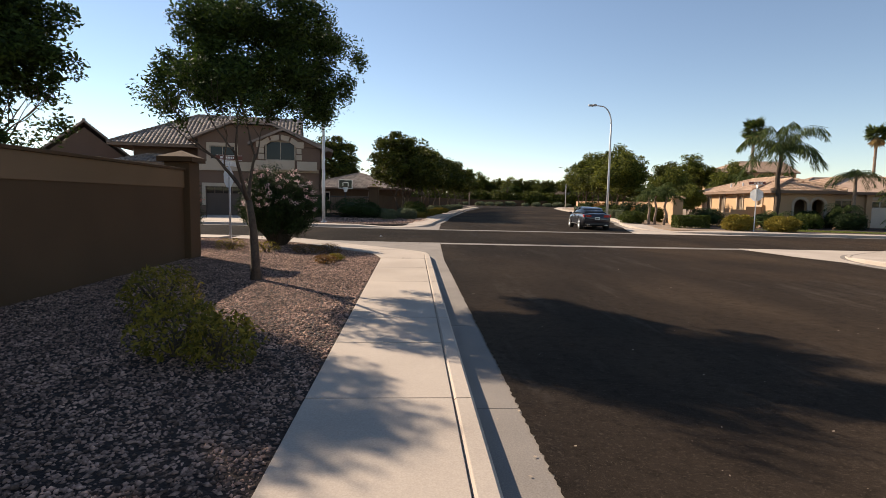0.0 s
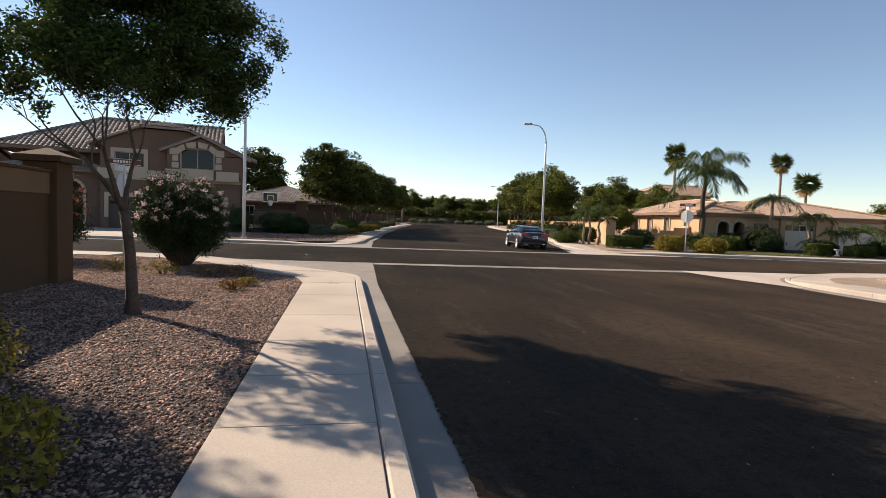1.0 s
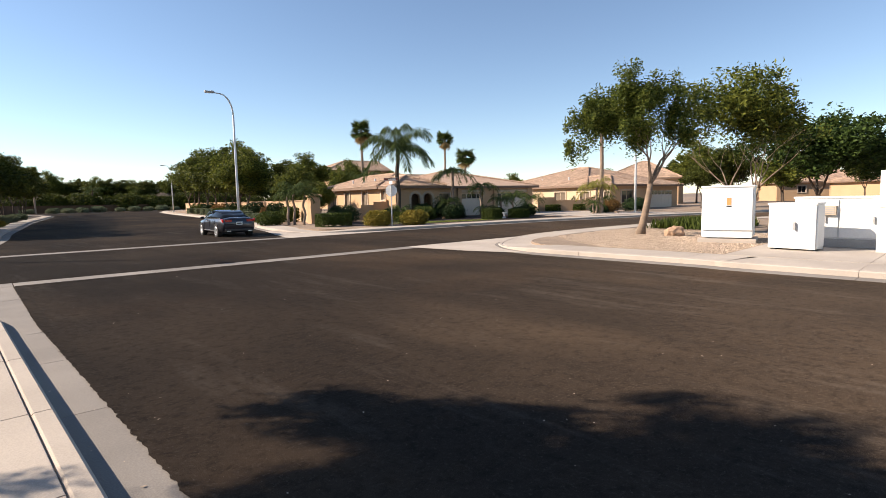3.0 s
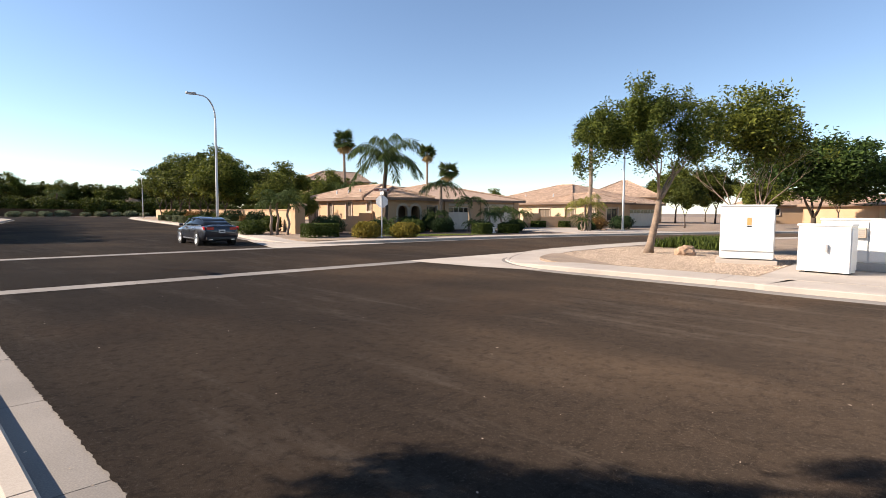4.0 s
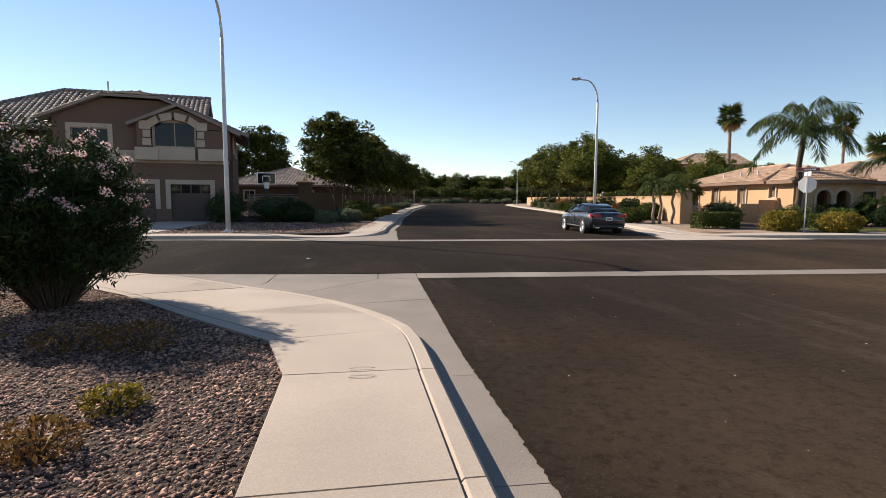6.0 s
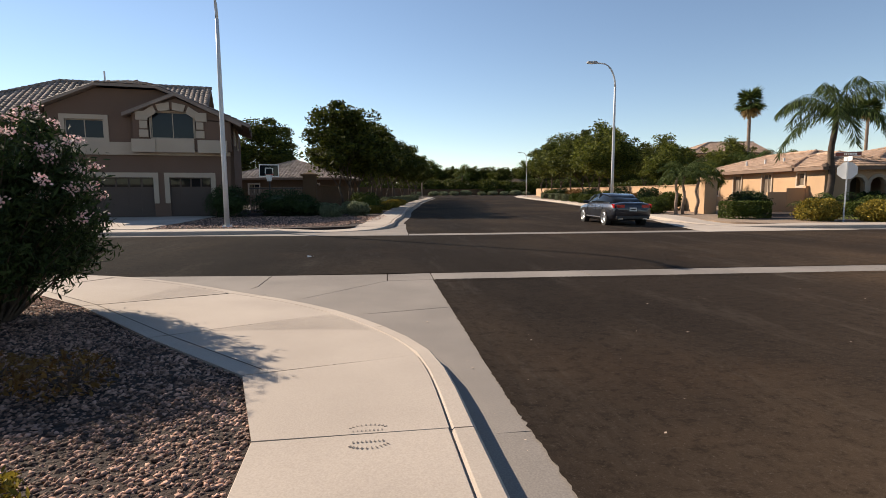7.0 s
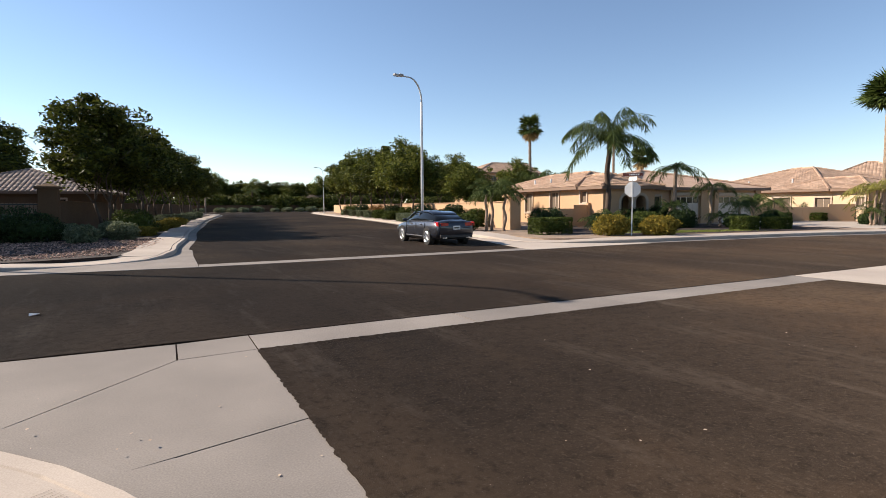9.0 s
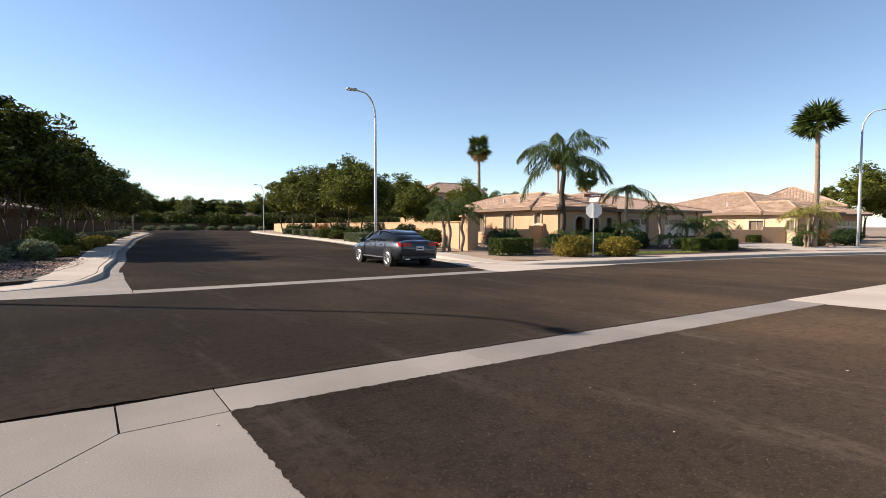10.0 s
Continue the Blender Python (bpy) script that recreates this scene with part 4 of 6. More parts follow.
# the projecting bay with its stone arch
part("bay", Geo().sheet_uz([(4.6, 3.9), (5.4, 3.9), (5.4, 6.05), (4.6, 6.05)], -0.45, 0.0).sheet_uz([(8.1, 3.9), (10.1, 3.9), (10.1, 5.65), (8.1, 5.65)], -0.45, 0.0)
     .sheet_uz([(4.6, 6.05), (5.4, 6.05), (6.1, 6.25), (6.75, 6.32), (7.4, 6.25), (8.1, 6.05), (8.1, 5.7), (10.1, 5.7), (7.0, 6.9)], -0.45, 0.0)
     .sheet_uz([(5.4, 3.9), (8.1, 3.9), (8.1, 4.62), (5.4, 4.62)], -0.45, 0.0), STUCCO_BROWN, h4)
part("bay_band", Geo().box((6.75, -0.48, 4.2), (2.4, 0.08, 0.8)), TRIM, h4)
for x in (5.15, 9.0):
    part("sill_block", Geo().box((x, -0.55, 4.15), (1.3 if x < 6 else 1.7, 0.3, 0.75)), TRIM, h4, bevel=0.02)
window(h4, slant(5.55, -0.2, 4.62, 0), 2.4, 1.5, frame_w=0.08)
for x in (5.18, 8.32):
    for z, w, h in ((4.85, 0.5, 0.42), (5.35, 0.42, 0.42), (5.85, 0.66, 0.5)):
        part("surround_stone", Geo().box((x + (0.08 if x > 6 and w > 0.6 else -0.08 if w > 0.6 else 0), -0.49, z), (w, 0.12, h)), TRIM, h4, bevel=0.02)
for k in range(4):
    a0, a1 = math.radians(47 + k * 21.8 + 2), math.radians(47 + (k + 1) * 21.8 - 2)
    q = [(6.75 + rr * math.cos(t), 4.2 + rr * math.sin(t)) for rr, t in ((2.02, a0), (2.45, a0), (2.45, a1), (2.02, a1))]
    part("surround_stone", Geo().sheet_uz(q, -0.53, -0.4), TRIM, h4)
g = Geo()
for a, b in (((4.1, 5.75), (7.0, 7.0)), ((10.75, 5.35), (7.0, 7.0))):
    g.sheet_uz([a, b, (b[0], b[1] + 0.2), (a[0], a[1] + 0.2)], -0.75, 3.2)
part("bay_roof", g, TILE_GREY, h4)
# side walls, rear and roofs
east = turned(h4, slant(10.2, 0, 0, 90))
HW = [(1.2, 1.9, 4.5, 5.6), (5.0, 5.9, 4.5, 5.6)]
wall_x(east, 0, 11.5, 0, 0, 5.8, HW, STUCCO_BROWN)
for a, b, c, d in HW:
    window(east, slant(a, 0, c, 0), b - a, d - c, bars=0, frame_w=0.12)
part("wall", Geo().box((0.11, 5.7, 2.9), (0.22, 11.2, 5.8)), STUCCO_BROWN, h4)
part("wall", Geo().box((5.1, 11.4, 2.9), (10.2, 0.22, 5.8)), STUCCO_BROWN, h4)
hip_roof(h4, -7.2, 8.0, 2.2, 13.4, 5.75, 3.2, 0.4, TILE_GREY, kind="half", w=0.34)
part("gable_wall", Geo().add([(7.7, 3.0, 5.8), (7.7, 12.6, 5.8), (7.7, 7.8, 8.35), (7.95, 3.0, 5.8), (7.95, 12.6, 5.8), (7.95, 7.8, 8.35)], [(0, 2, 1), (3, 4, 5), (0, 3, 5, 2), (1, 2, 5, 4), (0, 1, 4, 3)]), STUCCO_BROWN, h4)
part("gable_wall", Geo().sheet_uz([(0.0, 5.8), (10.2, 5.8), (10.2, 5.72), (6.0, 7.36), (2.7, 7.36), (0.0, 6.2)], 0.0, 0.2), STUCCO_BROWN, h4)
for pl in ([(-0.7, 7.4, 5.95), (-0.7, -0.5, 5.95), (2.7, -0.5, 7.4), (4.35, 2.6, 8.1), (4.35, 7.4, 8.1)], [(2.7, -0.5, 7.4), (6.0, -0.5, 7.4), (4.35, 2.6, 8.1)], [(11.2, -0.5, 5.35), (11.2, 7.4, 5.35), (4.35, 7.4, 8.06), (4.35, 2.6, 8.06), (6.0, -0.5, 7.4)]):
    g, n = Geo(), len(pl)
    g.add(pl + [(x, y, z + 0.16) for x, y, z in pl], [tuple(range(n - 1, -1, -1)), tuple(range(n, 2 * n))] + [(i, (i + 1) % n, n + (i + 1) % n, n + i) for i in range(n)])
    roof = part("roof", g, TILE_GREY, h4)
    part("roof_tiles", tile_plane(Geo(), [(x, y, z + 0.165) for x, y, z in pl], w=0.34), TILE_GREY, roof)["kind"] = "stuff"
# the lower entrance wing with an arched porch
arch_wall(h4, -6.0, -0.02, 0.6, 4.25, [(-2.1, 0.85, 2.55)], STUCCO_BROWN)
wall_x(h4, -6.0, -0.02, 3.2, 4.0, 5.75, [], STUCCO_BROWN)
part("wall", Geo().box((-5.9, 7.6, 2.85), (0.2, 7.8, 5.7)), STUCCO_BROWN, h4)
part("porch_back_wall", Geo().box((-3.0, 3.6, 2.05), (6, 0.2, 4.1)), STUCCO_BROWN, h4)
hip_roof(h4, -6.0, -0.1, 0.6, 3.4, 4.2, 0.6, 0.45, TILE_GREY, w=0.34)
part("vent_pipe", Geo().tube([(1.6, 6.4, 8.3), (1.6, 6.4, 9.5)], 0.06, 8), STEEL, h4)
part("wall_lamp", Geo().box((9.45, -0.08, 1.95), (0.16, 0.16, 0.34)), DARK, h4)


def plain_house(at, w, d, h, rise, wall, tile, label, ridge="x", windows=2, kind="hip"):
    """A neighbour of which little more than wall tops and roof shows."""
    t = thing("house", at, label, "house")
    holes = [(w * (i + 0.5) / windows - 0.6, w * (i + 0.5) / windows + 0.6, h - 1.75, h - 0.65) for i in range(windows)]
    wall_x(t, 0, w, 0, 0, h, holes, wall)
    for a, b, c, e in holes:
        window(t, slant(a, 0, c, 0), b - a, e - c, frame_w=0.12)
    for c, s in (((0.1, d / 2, h / 2), (0.2, d - 0.45, h)), ((w - 0.1, d / 2, h / 2), (0.2, d - 0.45, h)), ((w / 2, d - 0.1, h / 2), (w, 0.2, h))):
        part("wall", Geo().box(c, s), wall, t)
    hip_roof(t, 0, w, 0, d, h + 0.05, rise, 0.5, tile, kind=kind, ridge=ridge, w=0.4)
    if kind != "hip":
        a = w / 2 if ridge == "y" else d / 2
        k = rise * (1 - 0.5 / (a + 0.5)) - 0.1
        for e in ((0.02, 0.22), ((d if ridge == "y" else w) - 0.22, (d if ridge == "y" else w) - 0.02)):
            vs = [(p, q, z) for q in e for p, z in ((0, h), (2 * a, h), (a, h + k))]
            if ridge == "x":
                vs = [(q, p, z) for p, q, z in vs]
            if kind == "gable" or e[0] > 1:
                part("gable_wall", Geo().add(vs, [(0, 1, 2), (3, 5, 4), (0, 3, 4, 1), (1, 4, 5, 2), (2, 5, 3, 0)]), wall, t)
    return t


plain_house(slant(-32.6, 48.5, 0.1, 30), 6.0, 10, 5.1, 3.0, STUCCO_BROWN, TILE_GREY, "two-storey brown stucco house with a gabled tile roof", kind="gable", ridge="y")
plain_house(slant(-16.0, 76, 0.1, -9), 14, 11, 3.0, 2.3, STUCCO_WALL, TILE_GREY, "low brown house with tile roof behind the fence", ridge="y")
plain_house(slant(59.5, 100, 0.1, -10), 14, 12, 8.0, 2.4, STUCCO, TILE, "two-storey tan house rising behind the trees", kind="half")
plain_house(slant(46, 62, 0.1, -9), 15, 11, 3.0, 2.3, STUCCO, TILE, "tan house with tile roof behind a garden wall")
plain_house(slant(83, 51, 0.1, -72), 12, 11, 4.3, 3.0, STUCCO, TILE, "tan house with a tall broad tile roof further back")
plain_house(slant(104, 30, 0.1, -60), 15, 12, 3.2, 2.6, STUCCO, TILE, "tan house seen beyond the street trees")
plain_house(slant(44, 176, 0.1, 10), 18, 12, 3.4, 3.6, STUCCO_WALL, TILE_GREY, "brown-roofed house beyond the end of the street")


# ---- garden walls ----
def block_wall(name, pts, h, mat, label, cap=0.06, thick=0.2, band=0.0):
    """A stucco wall along a line, in straight lengths, each with its own coping."""
    t = thing(name, pose(0, 0, 0), label, "wall", kind="structure")
    for a, b in zip(pts, pts[1:]):
        L = math.dist(a, b)
        rz = math.atan2(b[1] - a[1], b[0] - a[0])
        c = ((a[0] + b[0]) / 2, (a[1] + b[1]) / 2)
        part("wall_length", Geo().box((c[0], c[1], 0.1 + (h - band) / 2), (L, thick, h - band), rz), mat, t)
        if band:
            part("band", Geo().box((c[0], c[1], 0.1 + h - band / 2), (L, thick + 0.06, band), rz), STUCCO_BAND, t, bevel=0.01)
        part("coping", Geo().box((c[0], c[1], 0.1 + h + cap / 2), (L, thick + 0.14, cap), rz), mat, t, bevel=0.01)
    return t


def pillar(x, y, w, h, label, rz=0.0, mat=STUCCO_WALL):
    t = thing("wall_pillar", pose(x, y, 0.1, 0, 0, rz), label, "pillar")
    part("shaft", Geo().box((0, 0, h / 2), (w, w, h)), mat, t, bevel=0.02)
    c = w / 2 + 0.12
    part("cap", Geo().box((0, 0, h + 0.06), (2 * c, 2 * c, 0.12)).add([(-c, -c, h + 0.12), (c, -c, h + 0.12), (c, c, h + 0.12), (-c, c, h + 0.12), (0, 0, h + 0.3)], [(0, 1, 4), (1, 2, 4), (2, 3, 4), (3, 0, 4), (3, 2, 1, 0)]), mat, t, bevel=0.01)
    return t


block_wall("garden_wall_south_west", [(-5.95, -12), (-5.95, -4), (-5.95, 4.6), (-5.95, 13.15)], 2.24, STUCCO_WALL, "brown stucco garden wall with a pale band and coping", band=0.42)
pillar(-6.0, 13.45, 0.62, 2.46, "square stucco pillar with a pyramid cap ending the wall")
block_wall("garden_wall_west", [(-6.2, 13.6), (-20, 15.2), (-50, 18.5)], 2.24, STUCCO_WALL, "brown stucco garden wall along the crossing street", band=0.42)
pillar(-3.6, 47.1, 0.85, 2.5, "stucco pillar at the end of the shaded wall")
block_wall("garden_wall_north_west", [(-3.3, 47.5), (-1.6, 60), (1.0, 75), (5.0, 97), (8.6, 118), (11.5, 135)], 1.85, STUCCO_WALL, "long brown block wall behind street trees")
block_wall("garden_wall_north_east", [(20.6, 40.2), (22.6, 46), (24.6, 54), (28.2, 70), (34, 99), (40, 126), (44, 140)], 1.75, STUCCO, "long tan block wall behind street trees")
pillar(20.5, 39.9, 0.75, 2.05, "square tan stucco pillar at the wall corner", -9, STUCCO)
block_wall("garden_wall_north", [(-40, 158), (14, 160), (44, 168), (100, 172)], 1.8, STUCCO_WALL, "brown block wall closing the end of the street")
gate = thing("side_gate", slant(-7.4, 46.6, 0.1, 7), "dark slatted metal side gate between house and wall", "gate")
part("top_rail", Geo().box((1.75, 0, 1.72), (3.5, 0.05, 0.06)), DARK, gate)
part("bottom_rail", Geo().box((1.75, 0, 0.25), (3.5, 0.05, 0.06)), DARK, gate)
for i in range(22):
    part("slat", Geo().box((0.08 + i * 0.159, 0.03, 0.95), (0.13, 0.02, 1.7)), FASCIA, gate)


# ---- driveways, pads and lawns ----
def flat(name, poly, z, mat, label, cat, z0=0.0):
    return tagged(part(name, Geo().prism(poly, z0, z), mat), label, cat, kind="structure")


drive = thing("driveway_north_west", pose(0, 0, 0), "pale concrete driveway before the brown house's garages", "driveway", kind="structure")
for i in range(3):
    for j in range(3):
        x0, x1 = -17.8 + 3.0 * i, -17.8 + 3.0 * (i + 1)
        y0, y1 = 33.1 + j * 3.75, 33.1 + (j + 1) * 3.75
        slab_poly("slab", [(x0, y0), (x1, y0), (x1, y1), (x0, y1)], 0.156, CONCRETE, drive)
drive = thing("driveway_north_east", pose(0, 0, 0), "concrete driveway running up to the tan garage", "driveway", kind="structure")
for i in range(3):
    for j in range(3):
        q = []
        for a, b in ((i, j), (i + 1, j), (i + 1, j + 1), (i, j + 1)):
            q.append((38.6 + a * 3.4 + b * 0.3, 27.4 - a * 1.5 + b * 4.0 + a * b * 0.12))
        slab_poly("slab", q, 0.156, CONCRETE, drive)
pad = thing("cabinet_pad", pose(0, 0, 0), "concrete pad under the utility cabinets", "concrete pad", kind="structure")
for y0, y1 in ((3.0, 6.2), (6.2, 9.35)):
    slab_poly("slab", [(15.15, y0), (20.6, y0), (20.6, y1), (15.15, y1)], 0.158, CONCRETE, pad)
flat("lawn_east", [(24.2, 12.4), (30, 11.8), (33, 14.5), (28, 16.8), (24.6, 16.5)], 0.145, GRAVEL_TAN, "low planted patch of ground", "ground")


def tufts(name, poly_pts, count, size, mat, label, z=0.13, tall=1.0):
    """Blades of grass scattered over a convex patch."""
    P = np.array(poly_pts, float)
    w = RNG.dirichlet(np.ones(len(P)) * 0.8, count)
    c = np.zeros((count, 3))
    c[:, :2] = w @ P
    d = unit(count) * 0.5
    d[:, 2] = 0.6 + 0.5 * RNG.random(count)
    s = size * (0.5 + RNG.random(count))[:, None] * tall
    c[:, 2] = z + s[:, 0] * 0.4
    side = np.cross(d, unit(count))
    side /= np.linalg.norm(side, axis=1, keepdims=True)
    return tagged(part(name, quads_mesh(name, mat, c, d * s * 0.5, side * size * 0.12), mat), label, "grass", kind="stuff")


flat("ground_front_yard", [(19.9, 33.9), (22.8, 31.2), (27, 30.2), (33, 29.0), (37.8, 28.9), (40.0, 37.5), (34, 39.4), (28, 39.8), (24.0, 40.5), (20.9, 39.2)], 0.136, GRAVEL, "dark brown planting bed before the tan house", "ground")
tufts("lawn_grass", [(20.5, 33.4), (22.5, 31.6), (27, 30.6), (33, 29.4), (32, 31), (27, 32.6), (22, 34.6)], 5000, 0.09, GRASS, "strip of short green lawn beside the walkway")
tufts("ground_cover", [(24.4, 12.6), (29.5, 12.1), (31.5, 14.2), (28, 16.3), (25, 16.2)], 9000, 0.32, LEAF_HEDGE, "low feathery green ground cover on the corner bed", tall=1.4)


# ---- street lamps and signs ----
def street_lamp(at, arm, label, h=9.78):
    """A galvanised pole whose arm bends over the road; arm is the reach (dx, dy)."""
    t = thing("street_lamp", pose(*at), label, "street lamp", "street lamps")
    part("base_plate", Geo().box((0, 0, 0.03), (0.34, 0.34, 0.06)), STEEL, t, bevel=0.008)
    for sx in (-1, 1):
        for sy in (-1, 1):
            part("bolt", Geo().tube([(sx * 0.13, sy * 0.13, 0.05), (sx * 0.13, sy * 0.13, 0.11)], 0.018, 6), STEEL, t)
    part("pole", Geo().tube([(0, 0, 0.05), (0, 0, 3), (0, 0, 6.5), (0, 0, h - 1.4)], [0.105, 0.095, 0.08, 0.07], 14), STEEL, t, smooth=True)
    d = Vector((arm[0], arm[1], 0))
    L = d.length
    u = d / L
    pts = []
    for k in range(9):
        a = math.pi / 2 * k / 8
        r = 0.95
        pts.append(u * r * (1 - math.cos(a)) + Vector((0, 0, h - 1.42 + r * math.sin(a) * 1.6)))
    pts.append(u * (L - 0.5) + Vector((0, 0, h + 0.13)))
    part("arm", Geo().tube(pts, [0.06] * 6 + [0.045] * 4, 10), STEEL, t, smooth=True)
    e = u * (L - 0.6)
    rz = math.atan2(u.y, u.x)
    head = part("lamp_head", Geo().box((0, 0, 0), (0.7, 0.26, 0.12)).box((-0.2, 0, 0.06), (0.25, 0.2, 0.1)), PLASTIC_GREY, t, bevel=0.03)
    head.matrix_basis = pose(e.x + u.x * 0.3, e.y + u.y * 0.3, h + 0.13) @ Matrix.Rotation(rz, 4, "Z")
    part("lens", Geo().box((0.1, 0, -0.07), (0.4, 0.2, 0.03)), WHITE, head)
    return t


street_lamp((16.93, 45.13, 0.13), (-2.05, -0.15), "tall galvanised street lamp with a curved arm")
street_lamp((-5.84, 33.86, 0.13), (-0.2, -2.05), "tall galvanised street lamp beside the driveway")
street_lamp((47.2, 27.55, 0.13), (1.0, -1.8), "tall galvanised street lamp near a palm")
street_lamp((37.4, 128.0, 0.13), (-2.05, -0.3), "street lamp far down the street")
street_lamp((-8.5, 118.0, 0.1), (-2.0, 0.3), "street lamp far off behind roofs")


def stop_sign(at, rz, label, blades, back=STEEL):
    """An octagon on a post seen from behind or the side, with street-name blades above."""
    t = thing("stop_sign", pose(*at, 0, 0, rz), label, "road sign")
    part("post", Geo().box((0, 0, 1.42), (0.055, 0.055, 2.84)), STEEL, t)
    r = 0.40
    octo = [(r * math.cos(math.radians(22.5 + 45 * k)), 2.28 + r * math.sin(math.radians(22.5 + 45 * k))) for k in range(8)]
    plate = part("plate", Geo().sheet_uz(octo, -0.034, -0.030), back, t, "octagonal aluminium plate")
    inner = [(0.93 * x, 2.28 + 0.93 * (z - 2.28)) for x, z in octo]
    part("red_face", Geo().sheet_uz(inner, -0.041, -0.038), SIGN_RED, plate)
    for i, (ang, mat) in enumerate(blades):
        z = 2.80 + 0.21 * i
        b = part("name_blade", Geo().box((0, 0, 0), (0.92, 0.012, 0.19)), mat, t, "street name plate with a pale border")
        b.matrix_basis = pose(0, 0, z, 0, 0, ang)
        for s in (-1, 1):
            part("border", Geo().box((0, s * 0.009, 0.082), (0.90, 0.003, 0.012)).box((0, s * 0.009, -0.082), (0.90, 0.003, 0.012)), WHITE, b)
            x = -0.30
            for w in (0.09, 0.05, 0.06, 0.06, 0.05, 0.04):
                part("lettering_bar", Geo().box((x + w / 2, s * 0.0095, 0), (w, 0.003, 0.075)), WHITE, b)
                x += w + 0.022
    return t


SIGN_RED = material("sign_red", (0.35, 0.03, 0.02), (0.30, 0.025, 0.018), rough=0.45, grain=20, big=3, bump=0.0)
SIGN_BROWN = material("sign_brown", (0.16, 0.045, 0.03), (0.13, 0.037, 0.025), rough=0.45, grain=20, big=3, bump=0.0)
stop_sign((-6.95, 19.75, 0.13), 262, "stop sign and brown street name plates on a steel post", [(175, STEEL), (120, SIGN_BROWN)])
stop_sign((21.17, 31.33, 0.12), 128, "stop sign seen from behind with street name plates", [(-65, WHITE), (5, SIGN_BROWN)], back=WHITE)

hoop = thing("basketball_hoop", slant(-5.8, 44.6, 0.13, 8), "portable basketball hoop with a dark see-through backboard", "basketball hoop")
part("base", Geo().box((0, 0.1, 0.15), (0.8, 1.1, 0.3)), DARK, hoop, bevel=0.06)
part("pole", Geo().tube([(0, 0.3, 0.2), (0, 0.25, 2.6), (0, 0.05, 2.9)], 0.05, 8), DARK, hoop)
board = part("backboard", Geo().box((0, 0, 2.75), (1.15, 0.03, 0.75)), PANE, hoop, "dark glassy backboard with white markings")
for c, s in (((0, -0.025, 3.1), (1.15, 0.01, 0.05)), ((0, -0.025, 2.4), (1.15, 0.01, 0.05)), ((-0.55, -0.025, 2.75), (0.05, 0.01, 0.65)), ((0.55, -0.025, 2.75), (0.05, 0.01, 0.65)), ((0, -0.025, 2.9), (0.45, 0.01, 0.04)), ((-0.22, -0.025, 2.72), (0.04, 0.01, 0.32)), ((0.22, -0.025, 2.72), (0.04, 0.01, 0.32))):
    part("marking", Geo().box(c, s), WHITE, board)
ring = [(0.23 * math.cos(a), -0.3 + 0.23 * math.sin(a), 2.5) for a in np.linspace(0, 2 * math.pi, 17)]
part("rim", Geo().tube(ring, 0.012, 5), SIGN_RED, hoop)
part("net", Geo().tube([(0, -0.3, 2.5), (0, -0.3, 2.1)], [0.22, 0.13], 10, cap=False), WHITE, hoop)

# ---- utility cabinets ----
def cabinet(name, m, w, d, h, label, pad=0.0):
    t = thing(name, m, label, "utility cabinet", "utility cabinets")
    if pad:
        part("plinth", Geo().box((w / 2, d / 2, pad / 2), (w + 0.16, d + 0.16, pad)), CONCRETE, t, bevel=0.01)
    part("body", Geo().box((w / 2, d / 2, pad + 0.04 + h / 2), (w - 0.04, d - 0.04, h - 0.06)), WHITE, t, bevel=0.012)
    part("lid", Geo().box((w / 2, d / 2, pad + h + 0.02), (w + 0.02, d + 0.02, 0.06)), WHITE, t, bevel=0.015)
    return t


ORANGE = material("warning_label", (0.75, 0.33, 0.12), (0.68, 0.28, 0.10), rough=0.5, grain=20, big=3, bump=0.0)
cab = cabinet("transformer_cabinet", slant(18.98, 11.35, 0.13, -77), 1.6, 1.25, 1.75, "large white steel transformer cabinet on a concrete plinth", 0.14)
door = part("door", Geo().box((0.8, -0.012, 1.14), (1.5, 0.02, 1.42)), WHITE, cab, bevel=0.005)
part("warning_label", Geo().box((0.86, -0.025, 1.40), (0.13, 0.004, 0.24)), ORANGE, door, "orange warning label")
part("label_bar", Geo().box((0.86, -0.028, 1.24), (0.15, 0.003, 0.04)), DARK, door)
part("base_skirt", Geo().box((0.8, -0.006, 0.28), (1.5, 0.02, 0.2)), WHITE, cab, bevel=0.004)
cab = cabinet("utility_box", slant(17.42, 8.9, 0.13, -98), 1.25, 0.62, 1.33, "low white steel utility box on short feet", 0.0)
part("handle", Geo().box((0.72, -0.03, 0.72), (0.05, 0.05, 0.22)), PLASTIC_GREY, cab, "grey latch handle")
for x in (0.15, 1.1):
    part("foot", Geo().box((x, 0.3, 0.02), (0.14, 0.5, 0.06)), DARK, cab)
part("side_door", Geo().box((1.24, 0.31, 0.7), (0.03, 0.5, 1.1)), WHITE, cab, bevel=0.005)
cab = cabinet("switch_cabinet", slant(19.0, 8.6, 0.13, -95), 2.35, 0.9, 1.48, "wide white double-door electrical cabinet", 0.0)
for x in (0.6, 1.75):
    dr = part("door", Geo().box((x, -0.012, 0.88), (1.1, 0.02, 1.12)), WHITE, cab, bevel=0.005)
    part("handle", Geo().box((x + 0.25, -0.045, 0.85), (0.04, 0.06, 0.2)), PLASTIC_GREY, dr, "grey latch handle")
part("vent_box", Geo().box((0.95, -0.07, 1.12), (0.34, 0.12, 0.28)), TRIM, cab, "beige louvred vent box", bevel=0.01)
